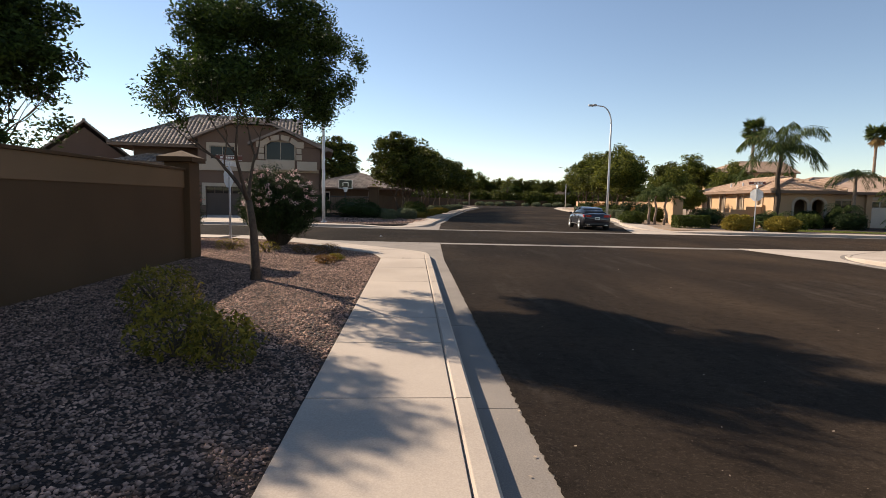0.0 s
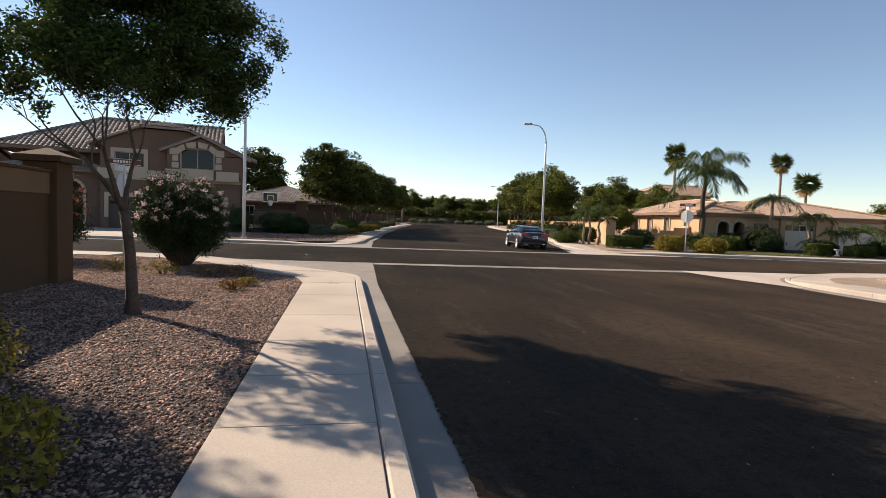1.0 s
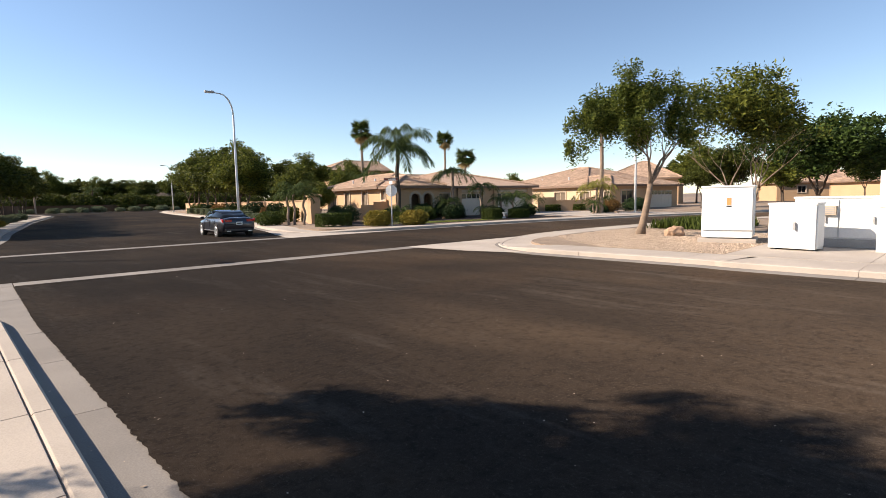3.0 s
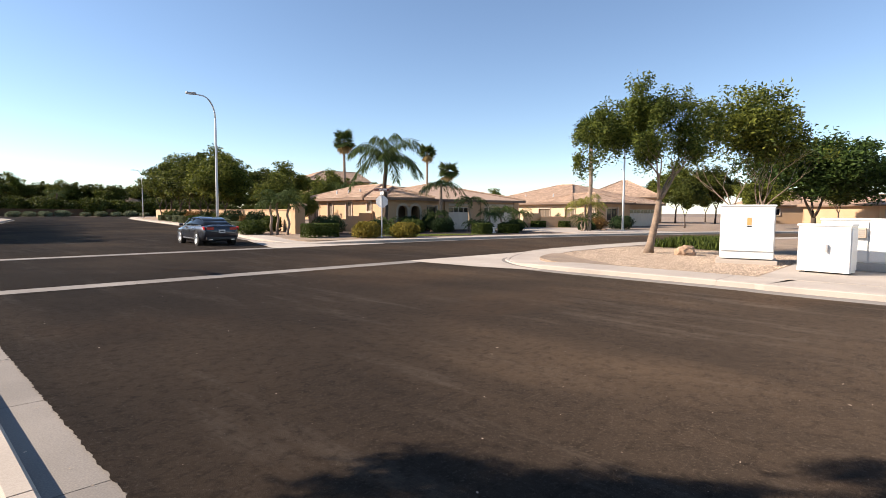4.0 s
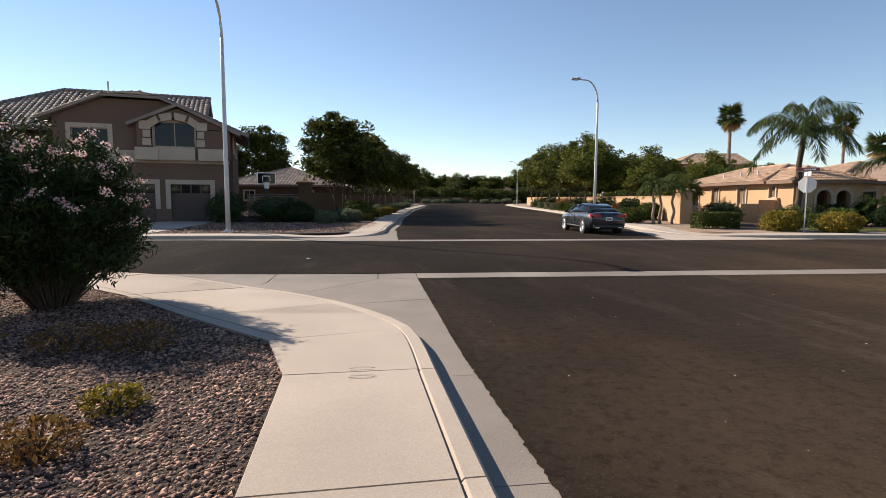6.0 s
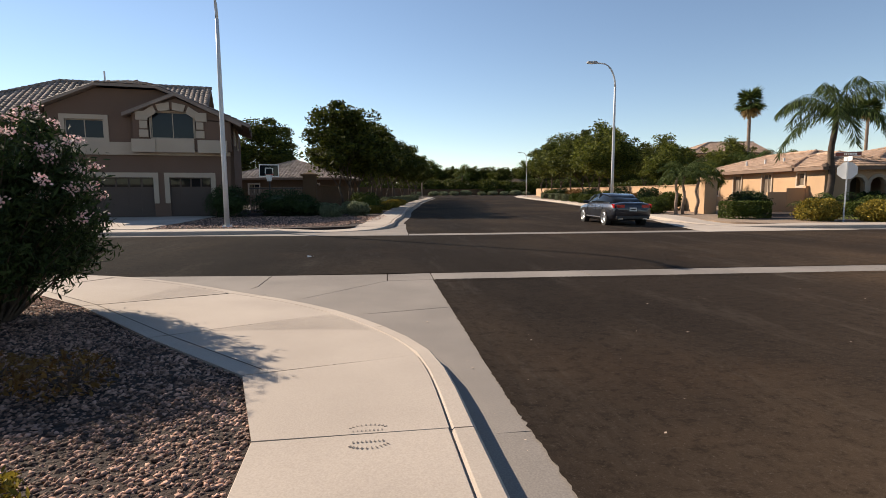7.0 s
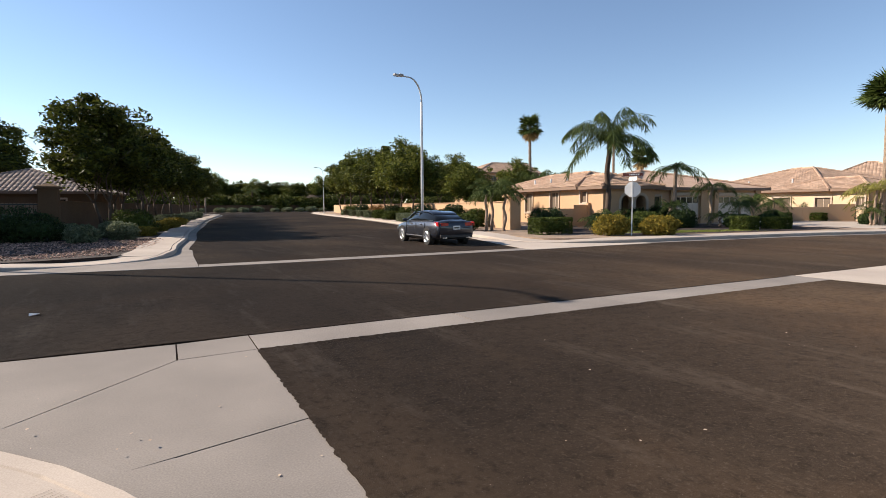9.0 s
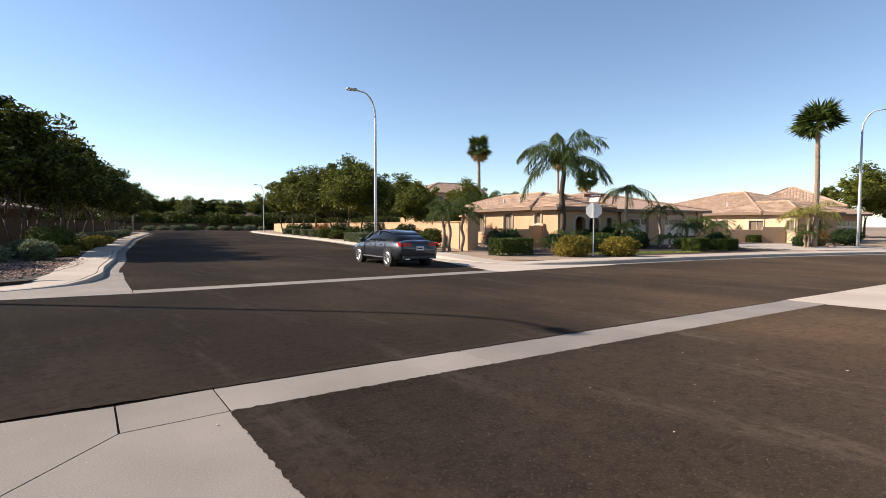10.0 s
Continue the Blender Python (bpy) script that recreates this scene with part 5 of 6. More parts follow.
for k in range(4):
    part("louvre", Geo().box((0.95, -0.135, 1.04 + k * 0.055), (0.26, 0.012, 0.02)), PLASTIC_GREY, cab)
part("lower_skirt", Geo().box((1.15, -0.006, 0.16), (2.3, 0.02, 0.24)), PLASTIC_GREY, cab)
cab = thing("meter_pedestal", slant(17.95, 6.45, 0.13, -96), "white meter pedestal with a round electric meter", "utility cabinet", "utility cabinets")
part("column", Geo().box((0.13, 0.15, 0.62), (0.26, 0.26, 1.25)), WHITE, cab, bevel=0.01)
part("column", Geo().box((0.58, 0.2, 0.62), (0.2, 0.26, 1.25)), WHITE, cab, bevel=0.01)
part("meter_box", Geo().box((0.4, 0.15, 1.72), (0.76, 0.3, 0.98)), WHITE, cab, bevel=0.012)
part("conduit", Geo().tube([(0.36, 0.1, 0), (0.36, 0.1, 1.3)], 0.035, 8), STEEL, cab)
meter = part("meter", Geo().tube([(0.45, 0.0, 2.02), (0.45, -0.12, 2.02)], [0.10, 0.09], 14), STEEL, cab, "round electric meter")
part("dial", Geo().tube([(0.45, -0.12, 2.02), (0.45, -0.13, 2.02)], 0.07, 14), PANE, meter)
g = bmesh.new()
bmesh.ops.create_icosphere(g, subdivisions=3, radius=1.0)
for v in g.verts:
    n = v.co.normalized()
    k = 1 + 0.28 * noise.noise(n * 1.6) + 0.10 * noise.noise(n * 4.0)
    v.co = Vector((n.x * 0.62 * k, n.y * 0.42 * k, n.z * 0.42 * k + 0.18))
me = bpy.data.meshes.new("rock")
g.to_mesh(me)
g.free()
rk = part("rock", me, ROCK)
rk.matrix_world = slant(21.4, 13.2, 0.13, -50) @ Matrix.Scale(0.66, 4)
tagged(rk, "reddish sandstone boulder lying on tan gravel", "boulder")
for k, (x, y, s) in enumerate(((30.6, 36.2, 0.5), (24.8, 36.2, 0.55), (46.2, 28.9, 0.7), (35.8, 32.2, 0.5))):
    r2 = copy_thing(rk, pose(x, y, 0.1, 0, 0, 70 * k) @ Matrix.Scale(s, 4))


orn = thing("garden_ornament", pose(32.9, 31.6, 0.13), "small white garden ornament on a pedestal", "garden ornament")
part("pedestal", Geo().tube([(0, 0, 0), (0, 0, 0.08), (0, 0, 0.1), (0, 0, 0.35)], [0.16, 0.16, 0.08, 0.07], 10), WHITE, orn)
part("bowl", Geo().tube([(0, 0, 0.35), (0, 0, 0.42), (0, 0, 0.48)], [0.07, 0.2, 0.22], 12), WHITE, orn)

# ---- shrubs ----
def shrub(at, rx, ry, h, leaf, label, count=2500, size=0.06, name="shrub", clump=0.18, twigs=True, group="", hollow=0.75, square=False, loose=False):
    t = thing(name, pose(*at), label, "shrub", group)
    n = count
    th, u = RNG.random(n) * 2 * math.pi, RNG.random(n)
    r = np.where(RNG.random(n) < 0.75, 0.82 + 0.22 * RNG.random(n), RNG.random(n) ** 0.5)
    zz = u ** 0.8
    prof = np.sqrt(np.clip(1 - (np.abs(zz - 0.45) / 0.62) ** (5 if square else 2.2), 0.02, 1))
    wob = 1 + (0.03 if square else 0.16) * np.sin(3 * th + at[0] * 7) * np.cos(2.3 * th + 5 * zz) + 0.1 * RNG.normal(size=n) * (0.3 if square else 1)
    top = RNG.random(n) < 0.22
    if square:
        # a clipped block: leaves on its faces
        p = RNG.random((n, 3)) * 2 - 1
        ax = RNG.integers(0, 3, n)
        p[np.arange(n), ax] = np.where(ax == 2, 1, np.sign(p[np.arange(n), ax])) * (0.93 + 0.09 * RNG.random(n))
        k = np.maximum(1, (np.abs(p[:, :2]) ** 6).sum(1) ** (1 / 6))
        c = np.stack([p[:, 0] / k * rx, p[:, 1] / k * ry, (p[:, 2] * 0.5 + 0.5) * h], 1)
    else:
        c = np.stack([np.cos(th) * r * prof * rx * wob, np.sin(th) * r * prof * ry * wob, 0.02 + zz * h * (0.9 + 0.2 * RNG.random(n))], 1)
    d = unit(n)
    d[:, 2] = np.abs(d[:, 2]) * 0.8 + 0.15
    d /= np.linalg.norm(d, axis=1, keepdims=True)
    w = np.cross(d, unit(n))
    w /= np.linalg.norm(w, axis=1, keepdims=True)
    s = size * (0.6 + 0.8 * RNG.random(n))[:, None]
    part("foliage", quads_mesh("foliage", leaf, c, d * s * 0.5, w * s * 0.22), leaf, t)
    if not loose:
        b = bmesh.new()
        bmesh.ops.create_icosphere(b, subdivisions=3, radius=1.0)
        for v in b.verts:
            q = v.co.copy()
            if square:
                k = 0.86 / max(abs(q.x), abs(q.y), abs(q.z)) if max(abs(q.x), abs(q.y), abs(q.z)) > 0.6 else 1
                q = q.lerp(q * k, 0.75)
            f = 0.80 + 0.16 * noise.noise(v.co * 2.3 + Vector(at)) + 0.07 * noise.noise(v.co * 6 + Vector(at))
            v.co = Vector((q.x * rx * f, q.y * ry * f, h * 0.48 + q.z * h * 0.47 * f))
        me = bpy.data.meshes.new("inner_foliage")
        b.to_mesh(me)
        b.free()
        part("inner_foliage", me, leaf, t)
    g = Geo()
    rng = random.Random(int(at[0] * 100) + 3)
    for k in range(9):
        a = rng.uniform(0, 6.28)
        q = rng.uniform(0.4, 0.8)
        g.tube([(0.05 * math.cos(a), 0.05 * math.sin(a), -0.03), (0.4 * q * rx * math.cos(a), 0.4 * q * ry * math.sin(a), h * 0.4), (q * rx * math.cos(a + 0.3), q * ry * math.sin(a + 0.3), h * 0.8)], [0.018, 0.013, 0.006], 5)
    part("woody_base", g, BARK, t)
    return t


def oleander(at, r, h, label, seed, count=15000, flowers=260, petal=PETAL):
    """A tall flowering bush: many long stems, narrow leaves set along them, flower heads at their tips."""
    t = thing("oleander_bush", pose(*at), label, "bush")
    rng = random.Random(seed)
    g, tips, along = Geo(), [], []
    for k in range(210):
        a, q = rng.uniform(0, 6.283), rng.random() ** 0.55
        el = rng.uniform(0.0, 1.0)
        x, y = math.cos(a) * q * r, math.sin(a) * q * r
        z = h * (0.12 + 0.88 * math.sqrt(max(0.02, 1 - (q * 0.92) ** 2)) * (0.35 + 0.7 * el))
        slim = 0.66 + 0.34 * min(1.0, z / (0.5 * h))
        x, y = x * slim, y * slim
        b = (x * 0.18, y * 0.18, 0.0)
        m = (x * 0.55, y * 0.55, z * 0.55)
        g.tube([b, m, (x, y, z)], [0.016, 0.011, 0.004], 4, cap=False)
        tips.append((x, y, z))
        for s in range(10):
            f = rng.uniform(0.0, 1.0) ** 0.8
            along.append(tuple(np.array(m) * (1 - f) + np.array((x, y, z)) * f))
    part("woody_base", g, BARK, t)
    A = np.array(along)
    k = RNG.integers(0, len(A), count)
    c = A[k] + RNG.normal(size=(count, 3)) * 0.09
    d = unit(count)
    d[:, 2] += 0.5
    d[:, :2] += 0.4 * c[:, :2] / r
    d /= np.linalg.norm(d, axis=1, keepdims=True)
    w = np.cross(d, unit(count))
    w /= np.linalg.norm(w, axis=1, keepdims=True)
    s = (0.075 + 0.065 * RNG.random(count))[:, None]
    part("foliage", quads_mesh("foliage", LEAF_DARK, c, d * s * 0.5, w * s * 0.11), LEAF_DARK, t)
    pt = []
    for p in rng.sample(tips, 130):
        if p[2] > h * 0.42:
            for j in range(flowers // 11):
                pt.append((p[0] + rng.gauss(0, 0.045), p[1] + rng.gauss(0, 0.045), p[2] + 0.04 + rng.gauss(0, 0.03)))
    c = np.array(pt)
    d = unit(len(c))
    w = np.cross(d, unit(len(c)))
    w /= np.linalg.norm(w, axis=1, keepdims=True)
    part("blossom", quads_mesh("blossom", petal, c, d * 0.020, w * 0.016), petal, t, "clusters of pale pink blossom")
    return t


oleander((-4.58, 17.35, 0.12), 1.4, 2.65, "tall oleander bush with pale pink blossom", 4, count=62000, flowers=420)
oleander((-8.7, 18.7, 0.12), 1.25, 2.7, "dense dark bush with reddish blossom by the wall", 9, count=20000, petal=leafy("red_petals", (0.5, 0.10, 0.08), (0.65, 0.22, 0.16)))
for x, y, rx, h, n in ((-3.4, 6.6, 0.45, 0.62, 1300), (-2.45, 4.9, 0.42, 0.52, 1200), (-1.95, 4.6, 0.34, 0.45, 900)):
    shrub((x, y, 0.13), rx, rx, h, LEAF_YELLOW, "wispy yellow-green shrub in shaded gravel", n, 0.065, loose=True)
for x, y, rx, h, mat in ((-5.6, 15.7, 0.42, 0.3, LEAF_YELLOW), (-4.35, 15.05, 0.4, 0.28, LEAF_YELLOW), (-3.2, 15.0, 0.4, 0.2, LEAF_RUST), (-2.1, 13.2, 0.2, 0.15, LEAF_YELLOW), (-2.5, 14.85, 0.32, 0.26, LEAF_RUST), (-2.25, 12.5, 0.24, 0.2, LEAF_RUST)):
    shrub((x, y, 0.13), rx, rx, h, mat, "small dry shrub low on the gravel", 520, 0.05, group="small gravel shrubs", loose=True)
# far north-east planting
for x, y, rx, ry, h, mat, sq in (
    (18.9, 34.7, 1.15, 0.6, 0.85, LEAF_HEDGE, True), (20.7, 32.2, 0.95, 0.8, 0.95, LEAF_YELLOW, False), (22.7, 30.9, 0.95, 0.8, 0.9, LEAF_YELLOW, False),
    (17.3, 40.6, 0.9, 0.9, 0.95, LEAF_HEDGE, False), (18.4, 42.6, 0.7, 0.7, 0.8, LEAF_SAGE, False), (22.2, 38.6, 1.3, 0.8, 1.25, LEAF_DARK, False),
    (19.6, 47.0, 0.6, 0.6, 0.7, LEAF_SAGE, True), (20.6, 50.5, 0.6, 0.6, 0.7, LEAF_SAGE, True), (21.6, 55, 0.65, 0.6, 0.8, LEAF_SAGE, True), (22.2, 57.3, 0.65, 0.6, 0.8, LEAF_SAGE, True), (22.8, 59.6, 0.65, 0.6, 0.8, LEAF_SAGE, True),
    (24.4, 66, 0.9, 0.8, 0.9, LEAF_HEDGE, False), (25.8, 72, 0.9, 0.8, 1.0, LEAF_HEDGE, False), (26.8, 77, 0.8, 0.7, 0.9, LEAF_SAGE, True), (28.2, 83, 0.8, 0.7, 0.9, LEAF_SAGE, True), (29.4, 89, 0.8, 0.7, 0.9, LEAF_SAGE, True), (31, 97, 0.8, 0.7, 0.9, LEAF_SAGE, True),
    (25.6, 34.6, 1.2, 0.8, 0.75, LEAF_HEDGE, True), (28.4, 36.2, 1.0, 0.8, 1.0, LEAF_HEDGE, False), (31.0, 35.4, 1.1, 0.8, 1.1, LEAF_DARK, False), (33.6, 33.2, 0.9, 0.7, 0.8, LEAF_DARK, False), (36.6, 33.0, 0.8, 0.7, 0.75, LEAF_DARK, False),
    (29.8, 38.0, 0.9, 0.7, 1.2, LEAF_DARK, False), (32.4, 38.2, 0.9, 0.7, 1.3, LEAF_DARK, False), (26.6, 38.2, 0.8, 0.7, 0.9, LEAF_DARK, False), (38.6, 33.6, 0.75, 0.7, 0.9, LEAF_DARK, False),
    (31.0, 31.3, 0.62, 0.6, 0.8, LEAF_HEDGE, True), (34.0, 31.0, 0.75, 0.6, 0.7, LEAF_HEDGE, True), (45.6, 30.4, 0.9, 0.8, 0.75, LEAF_DARK, False), (47.8, 30.6, 1.2, 1.0, 1.2, LEAF_RUST, False), (50.5, 29.2, 1.5, 1.0, 1.3, LEAF_DARK, False), (53.0, 37.0, 0.8, 0.6, 0.7, LEAF_HEDGE, True), (50.6, 39.0, 0.8, 0.6, 0.7, LEAF_HEDGE, True), (56.5, 39.5, 1.0, 0.9, 1.6, LEAF_SAGE, False)):
    shrub((x, y, 0.12), rx, ry, h, mat, ("neatly clipped block of hedge" if sq else "rounded garden shrub") + (" with grey-green leaves" if mat is LEAF_SAGE else " with yellow-green leaves" if mat is LEAF_YELLOW else " with dark green leaves" if mat is LEAF_DARK else " with rusty leaves" if mat is LEAF_RUST else " with green leaves"), 3600, 0.13, square=sq, group="front yard shrubs")
# taller bushes standing close before the long tan wall
for x, y, rx, h, mat in ((21.0, 44.6, 0.8, 1.2, LEAF_HEDGE), (22.3, 49.6, 1.0, 1.5, LEAF_DARK), (23.3, 53.6, 0.7, 1.1, LEAF_RUST), (24.6, 59.0, 1.1, 1.6, LEAF_DARK), (26.0, 65.4, 1.0, 1.3, LEAF_HEDGE), (27.5, 72.0, 1.1, 1.6, LEAF_DARK), (29.2, 80.5, 1.2, 1.5, LEAF_RUST), (31.2, 90.5, 1.3, 1.7, LEAF_DARK), (33.0, 100.0, 1.4, 1.6, LEAF_HEDGE)):
    shrub((x, y, 0.12), rx, rx * 0.8, h, mat, "loose bush against the tan wall with " + ("rusty leaves" if mat is LEAF_RUST else "dark green leaves"), 2600, 0.15, group="bushes along the tan wall")
# north-west planting strip
for x, y, rx, h, mat in ((-1.95, 41.2, 0.6, 0.72, LEAF_SAGE), (-0.45, 42.6, 0.62, 0.75, LEAF_SAGE), (-2.7, 44.4, 0.6, 0.7, LEAF_SAGE), (-0.9, 45.6, 0.65, 0.75, LEAF_SAGE), (0.4, 46.0, 0.7, 0.45, LEAF_YELLOW), (0.0, 49.5, 1.2, 1.3, LEAF_HEDGE), (1.2, 52.0, 0.8, 0.5, LEAF_YELLOW), (2.2, 57, 0.9, 0.5, LEAF_YELLOW), (3.2, 63, 0.9, 0.6, LEAF_YELLOW), (2.6, 66.5, 0.9, 0.8, LEAF_SAGE), (4.2, 72, 0.9, 0.8, LEAF_SAGE), (5.6, 80, 1.0, 0.8, LEAF_SAGE), (7.6, 92, 1.0, 0.8, LEAF_SAGE), (-5.0, 44.0, 1.6, 1.5, LEAF_DARK), (-7.8, 42.6, 1.1, 1.7, LEAF_DARK), (-3.9, 43.2, 1.1, 1.2, LEAF_DARK)):
    shrub((x, y, 0.12), rx, rx, h, mat, "rounded shrub in the shaded planting strip" if mat is not LEAF_YELLOW else "low yellow-green ground shrub in the strip", 3400, 0.12, group="planting strip shrubs")
base_shrub = shrub((20, 156.5, 0.12), 1.3, 1.3, 1.2, LEAF_SAGE, "grey-green shrub before the end wall", 1500, 0.22, group="end wall shrubs")
for k in range(14):
    copy_thing(base_shrub, pose(12 + k * 3.6 + random.uniform(-1, 1), 156.2 + k * 0.45 + random.uniform(-0.8, 0.8), 0.12, 0, 0, k * 50) @ Matrix.Scale(random.uniform(0.7, 1.2), 4))

big_bush = shrub((14, 164, 0.12), 3.6, 2.6, 3.6, LEAF_FAR, "large dark bush beyond the end wall", 2600, 0.5, name="tall_bush", group="bushes beyond the wall")
for k in range(26):
    copy_thing(big_bush, pose(-38 + k * 5.4 + random.uniform(-1, 1), 166 + 0.12 * k + random.uniform(0, 3), 0.1, 0, 0, k * 67) @ Matrix.Scale(random.uniform(0.85, 1.35), 4))


# ---- palms ----
def feather_palm(at, trunk_h, frond, label, n=16, seed=1, r=0.16, leaf=PALM, name="queen_palm", lift=0.75, leaflets=46, sag=1.0):
    """A palm with long arching feather fronds, each with its rib and hanging leaflets."""
    t = thing(name, pose(*at), label, "palm tree")
    rng = random.Random(seed)
    pts = [(0.05 * math.sin(k * 0.9 + seed), 0.05 * math.cos(k * 0.7), -0.05 + trunk_h * k / 14) for k in range(15)]
    rad = [r * (1.35 if k == 0 else 1.05 - 0.02 * k + (0.06 if k % 2 else 0)) for k in range(15)]
    part("trunk", Geo().tube(pts, rad, 10), BARK if trunk_h > 4.5 else PALM_BARK, t, smooth=True)
    top = Vector(pts[-1])
    for k in range(n):
        a = 6.283 * k / n + rng.uniform(-0.2, 0.2)
        el = rng.uniform(0.1, 1.25) * lift
        u = Vector((math.cos(a), math.sin(a), 0))
        L = frond * rng.uniform(0.85, 1.1)
        p, d = top.copy(), (u * math.cos(el) + Vector((0, 0, math.sin(el)))).normalized()
        rib = [p.copy()]
        for s in range(9):
            d = (d + Vector((0, 0, -(0.075 + 0.03 * s) * sag))).normalized()
            p = p + d * L / 9
            rib.append(p.copy())
        f = part("frond", Geo().tube(rib, [0.03 - 0.0028 * i for i in range(10)], 4, cap=False), leaf, t)
        R = np.array([tuple(q) for q in rib])
        m = leaflets * 2
        s = np.linspace(0.12, 1.0, leaflets).repeat(2) * 8.99
        i = s.astype(int)
        c0 = R[i] + (R[np.minimum(i + 1, 9)] - R[i]) * (s - i)[:, None]
        side = np.cross(np.array(tuple(u)), (0, 0, 1.0))
        sg = np.tile([1.0, -1.0], leaflets)[:, None]
        prof = (0.35 + 0.65 * np.sin(np.clip(s / 9, 0, 1) * math.pi * 0.9))[:, None]
        dirs = side * sg * 0.5 + np.array(tuple(u)) * 0.3 + np.array((0, 0, -0.85)) + RNG.normal(size=(m, 3)) * 0.16
        dirs /= np.linalg.norm(dirs, axis=1, keepdims=True)
        ln = 0.25 * frond * prof * (0.8 + 0.4 * RNG.random((m, 1)))
        wv = np.cross(dirs, unit(m))
        wv /= np.linalg.norm(wv, axis=1, keepdims=True)
        part("frond_blade", quads_mesh("leaflets", leaf, c0 + dirs * ln * 0.5, dirs * ln * 0.5, wv * 0.0165 * frond / 2.5), leaf, f)
    return t


def fan_palm(at, trunk_h, label, crown=1.5, seed=2, r=0.19, skirt=True):
    """A tall palm with a round head of fan leaves."""
    t = thing("fan_palm", pose(*at), label, "palm tree", "fan palms")
    rng = random.Random(seed)
    g = Geo()
    pts = [(0.02 * math.sin(k * 0.3 + seed), 0.02 * math.cos(k * 0.25), -0.05 + trunk_h * k / 26) for k in range(27)]
    g.tube(pts, [r * (1.3 if k == 0 else 1.06 - 0.008 * k + (0.10 if k % 2 else -0.02)) for k in range(27)], 10)
    part("trunk", g, PALM_BARK, t)
    top = Vector(pts[-1])
    for k in range(44):
        dead = skirt and k % 6 == 0
        a = 2.4 * k
        el = rng.uniform(-0.55, 1.25) if not dead else rng.uniform(-1.3, -0.9)
        u = Vector((math.cos(a) * math.cos(el), math.sin(a) * math.cos(el), math.sin(el)))
        st = crown * rng.uniform(0.18, 0.48)
        hub = top + u * st
        mat = PALM_DRY if dead else PALM
        f = part("frond", Geo().tube([top, hub], [0.025, 0.012], 4, cap=False), mat, t)
        m = 18
        side = u.cross(Vector((0, 0, 1))).normalized()
        nrm = side.cross(u).normalized()
        tw = rng.uniform(-0.7, 0.7)
        side, nrm = side * math.cos(tw) + nrm * math.sin(tw), nrm * math.cos(tw) - side * math.sin(tw)
        ang = np.linspace(-1.25, 1.25, m)
        U, S, N = np.array(tuple(u)), np.array(tuple(side)), np.array(tuple(nrm))
        dirs = np.cos(ang)[:, None] * U + np.sin(ang)[:, None] * S + RNG.normal(size=(m, 3)) * 0.06
        dirs[:, 2] -= 0.28
        dirs /= np.linalg.norm(dirs, axis=1, keepdims=True)
        ln = (crown * 0.58 * (0.85 + 0.3 * RNG.random(m)))[:, None]
        wv = np.cross(dirs, N + RNG.normal(size=(m, 3)) * 0.2)
        wv /= np.linalg.norm(wv, axis=1, keepdims=True)
        part("blade", quads_mesh("blade", mat, np.array(tuple(hub)) + dirs * ln * 0.5, dirs * ln * 0.5, wv * 0.045 * crown), mat, f)
    return t


feather_palm((28.0, 39.0, 0.1), 5.9, 3.9, "large queen palm with arching fronds before the house", 18, 3, 0.19, leaflets=80, lift=1.05, sag=1.45)
feather_palm((32.6, 37.1, 0.1), 4.2, 2.3, "queen palm with drooping fronds in the front yard", 12, 6, 0.14, lift=0.5)
feather_palm((34.9, 35.9, 0.1), 2.9, 1.8, "small queen palm with yellowing fronds", 11, 8, 0.11, lift=0.5)
for dx, dy, h, s in ((-0.35, 0, 2.4, 1), (0.3, 0.3, 2.75, 2), (0.75, -0.35, 2.3, 3)):
    feather_palm((18.4 + dx, 39.3 + dy, 0.1), h, 1.5, "pygmy palm in a corner clump before the pillar", 16, s, 0.09, name="pygmy_palm", leaflets=40)
for x, y, h in ((31.4, 36.6, 1.5), (35.9, 34.4, 1.6), (37.8, 34.6, 1.9), (40.6, 34.6, 1.7)):
    feather_palm((x, y, 0.1), h, 1.5, "dark feathery pygmy palm before the porch", 16, int(x) + 3, 0.09, name="pygmy_palm", leaflets=36)
for x, y, h, f in ((37.5, 57.5, 3.6, 3.2), (40.5, 60.5, 4.2, 3.2), (34.5, 56.0, 2.8, 2.8)):
    feather_palm((x, y, 0.1), h, f, "bushy feather palm rising behind the tan house", 18, int(x), 0.15, leaflets=50, name="feather_palm", lift=0.9)
for x, y, h in ((29.3, 37.6, 0.7), (27.5, 38.2, 0.9), (34.0, 34.6, 0.8), (38.6, 33.6, 1.0), (25.6, 37.8, 0.5), (43.2, 29.6, 1.1), (45.2, 29.8, 1.4)):
    feather_palm((x, y, 0.1), h, 1.3, "low feathery pygmy palm in the planting bed", 13, int(x), 0.09, name="pygmy_palm", leaflets=30)
feather_palm((43.6, 29.5, 0.1), 2.5, 2.4, "yellow-green palm clustered at a tall trunk's foot", 13, 12, 0.1, leaf=leafy("yellow_palm_fronds", (0.14, 0.14, 0.03), (0.30, 0.27, 0.07)))
fan_palm((44.0, 29.25, 0.1), 9.0, "tall fan palm with a rough trunk and round crown", 2.0, 4, 0.17, skirt=False)
fan_palm((42.1, 63.8, 0.1), 11.0, "tall fan palm rising behind the houses", 1.9, 5)
fan_palm((63.6, 69.8, 0.1), 11.7, "tall fan palm rising behind the tan house", 2.0, 6)
fan_palm((60.5, 62.1, 0.1), 8.1, "fan palm with dry lower fronds above the roof", 2.1, 7)
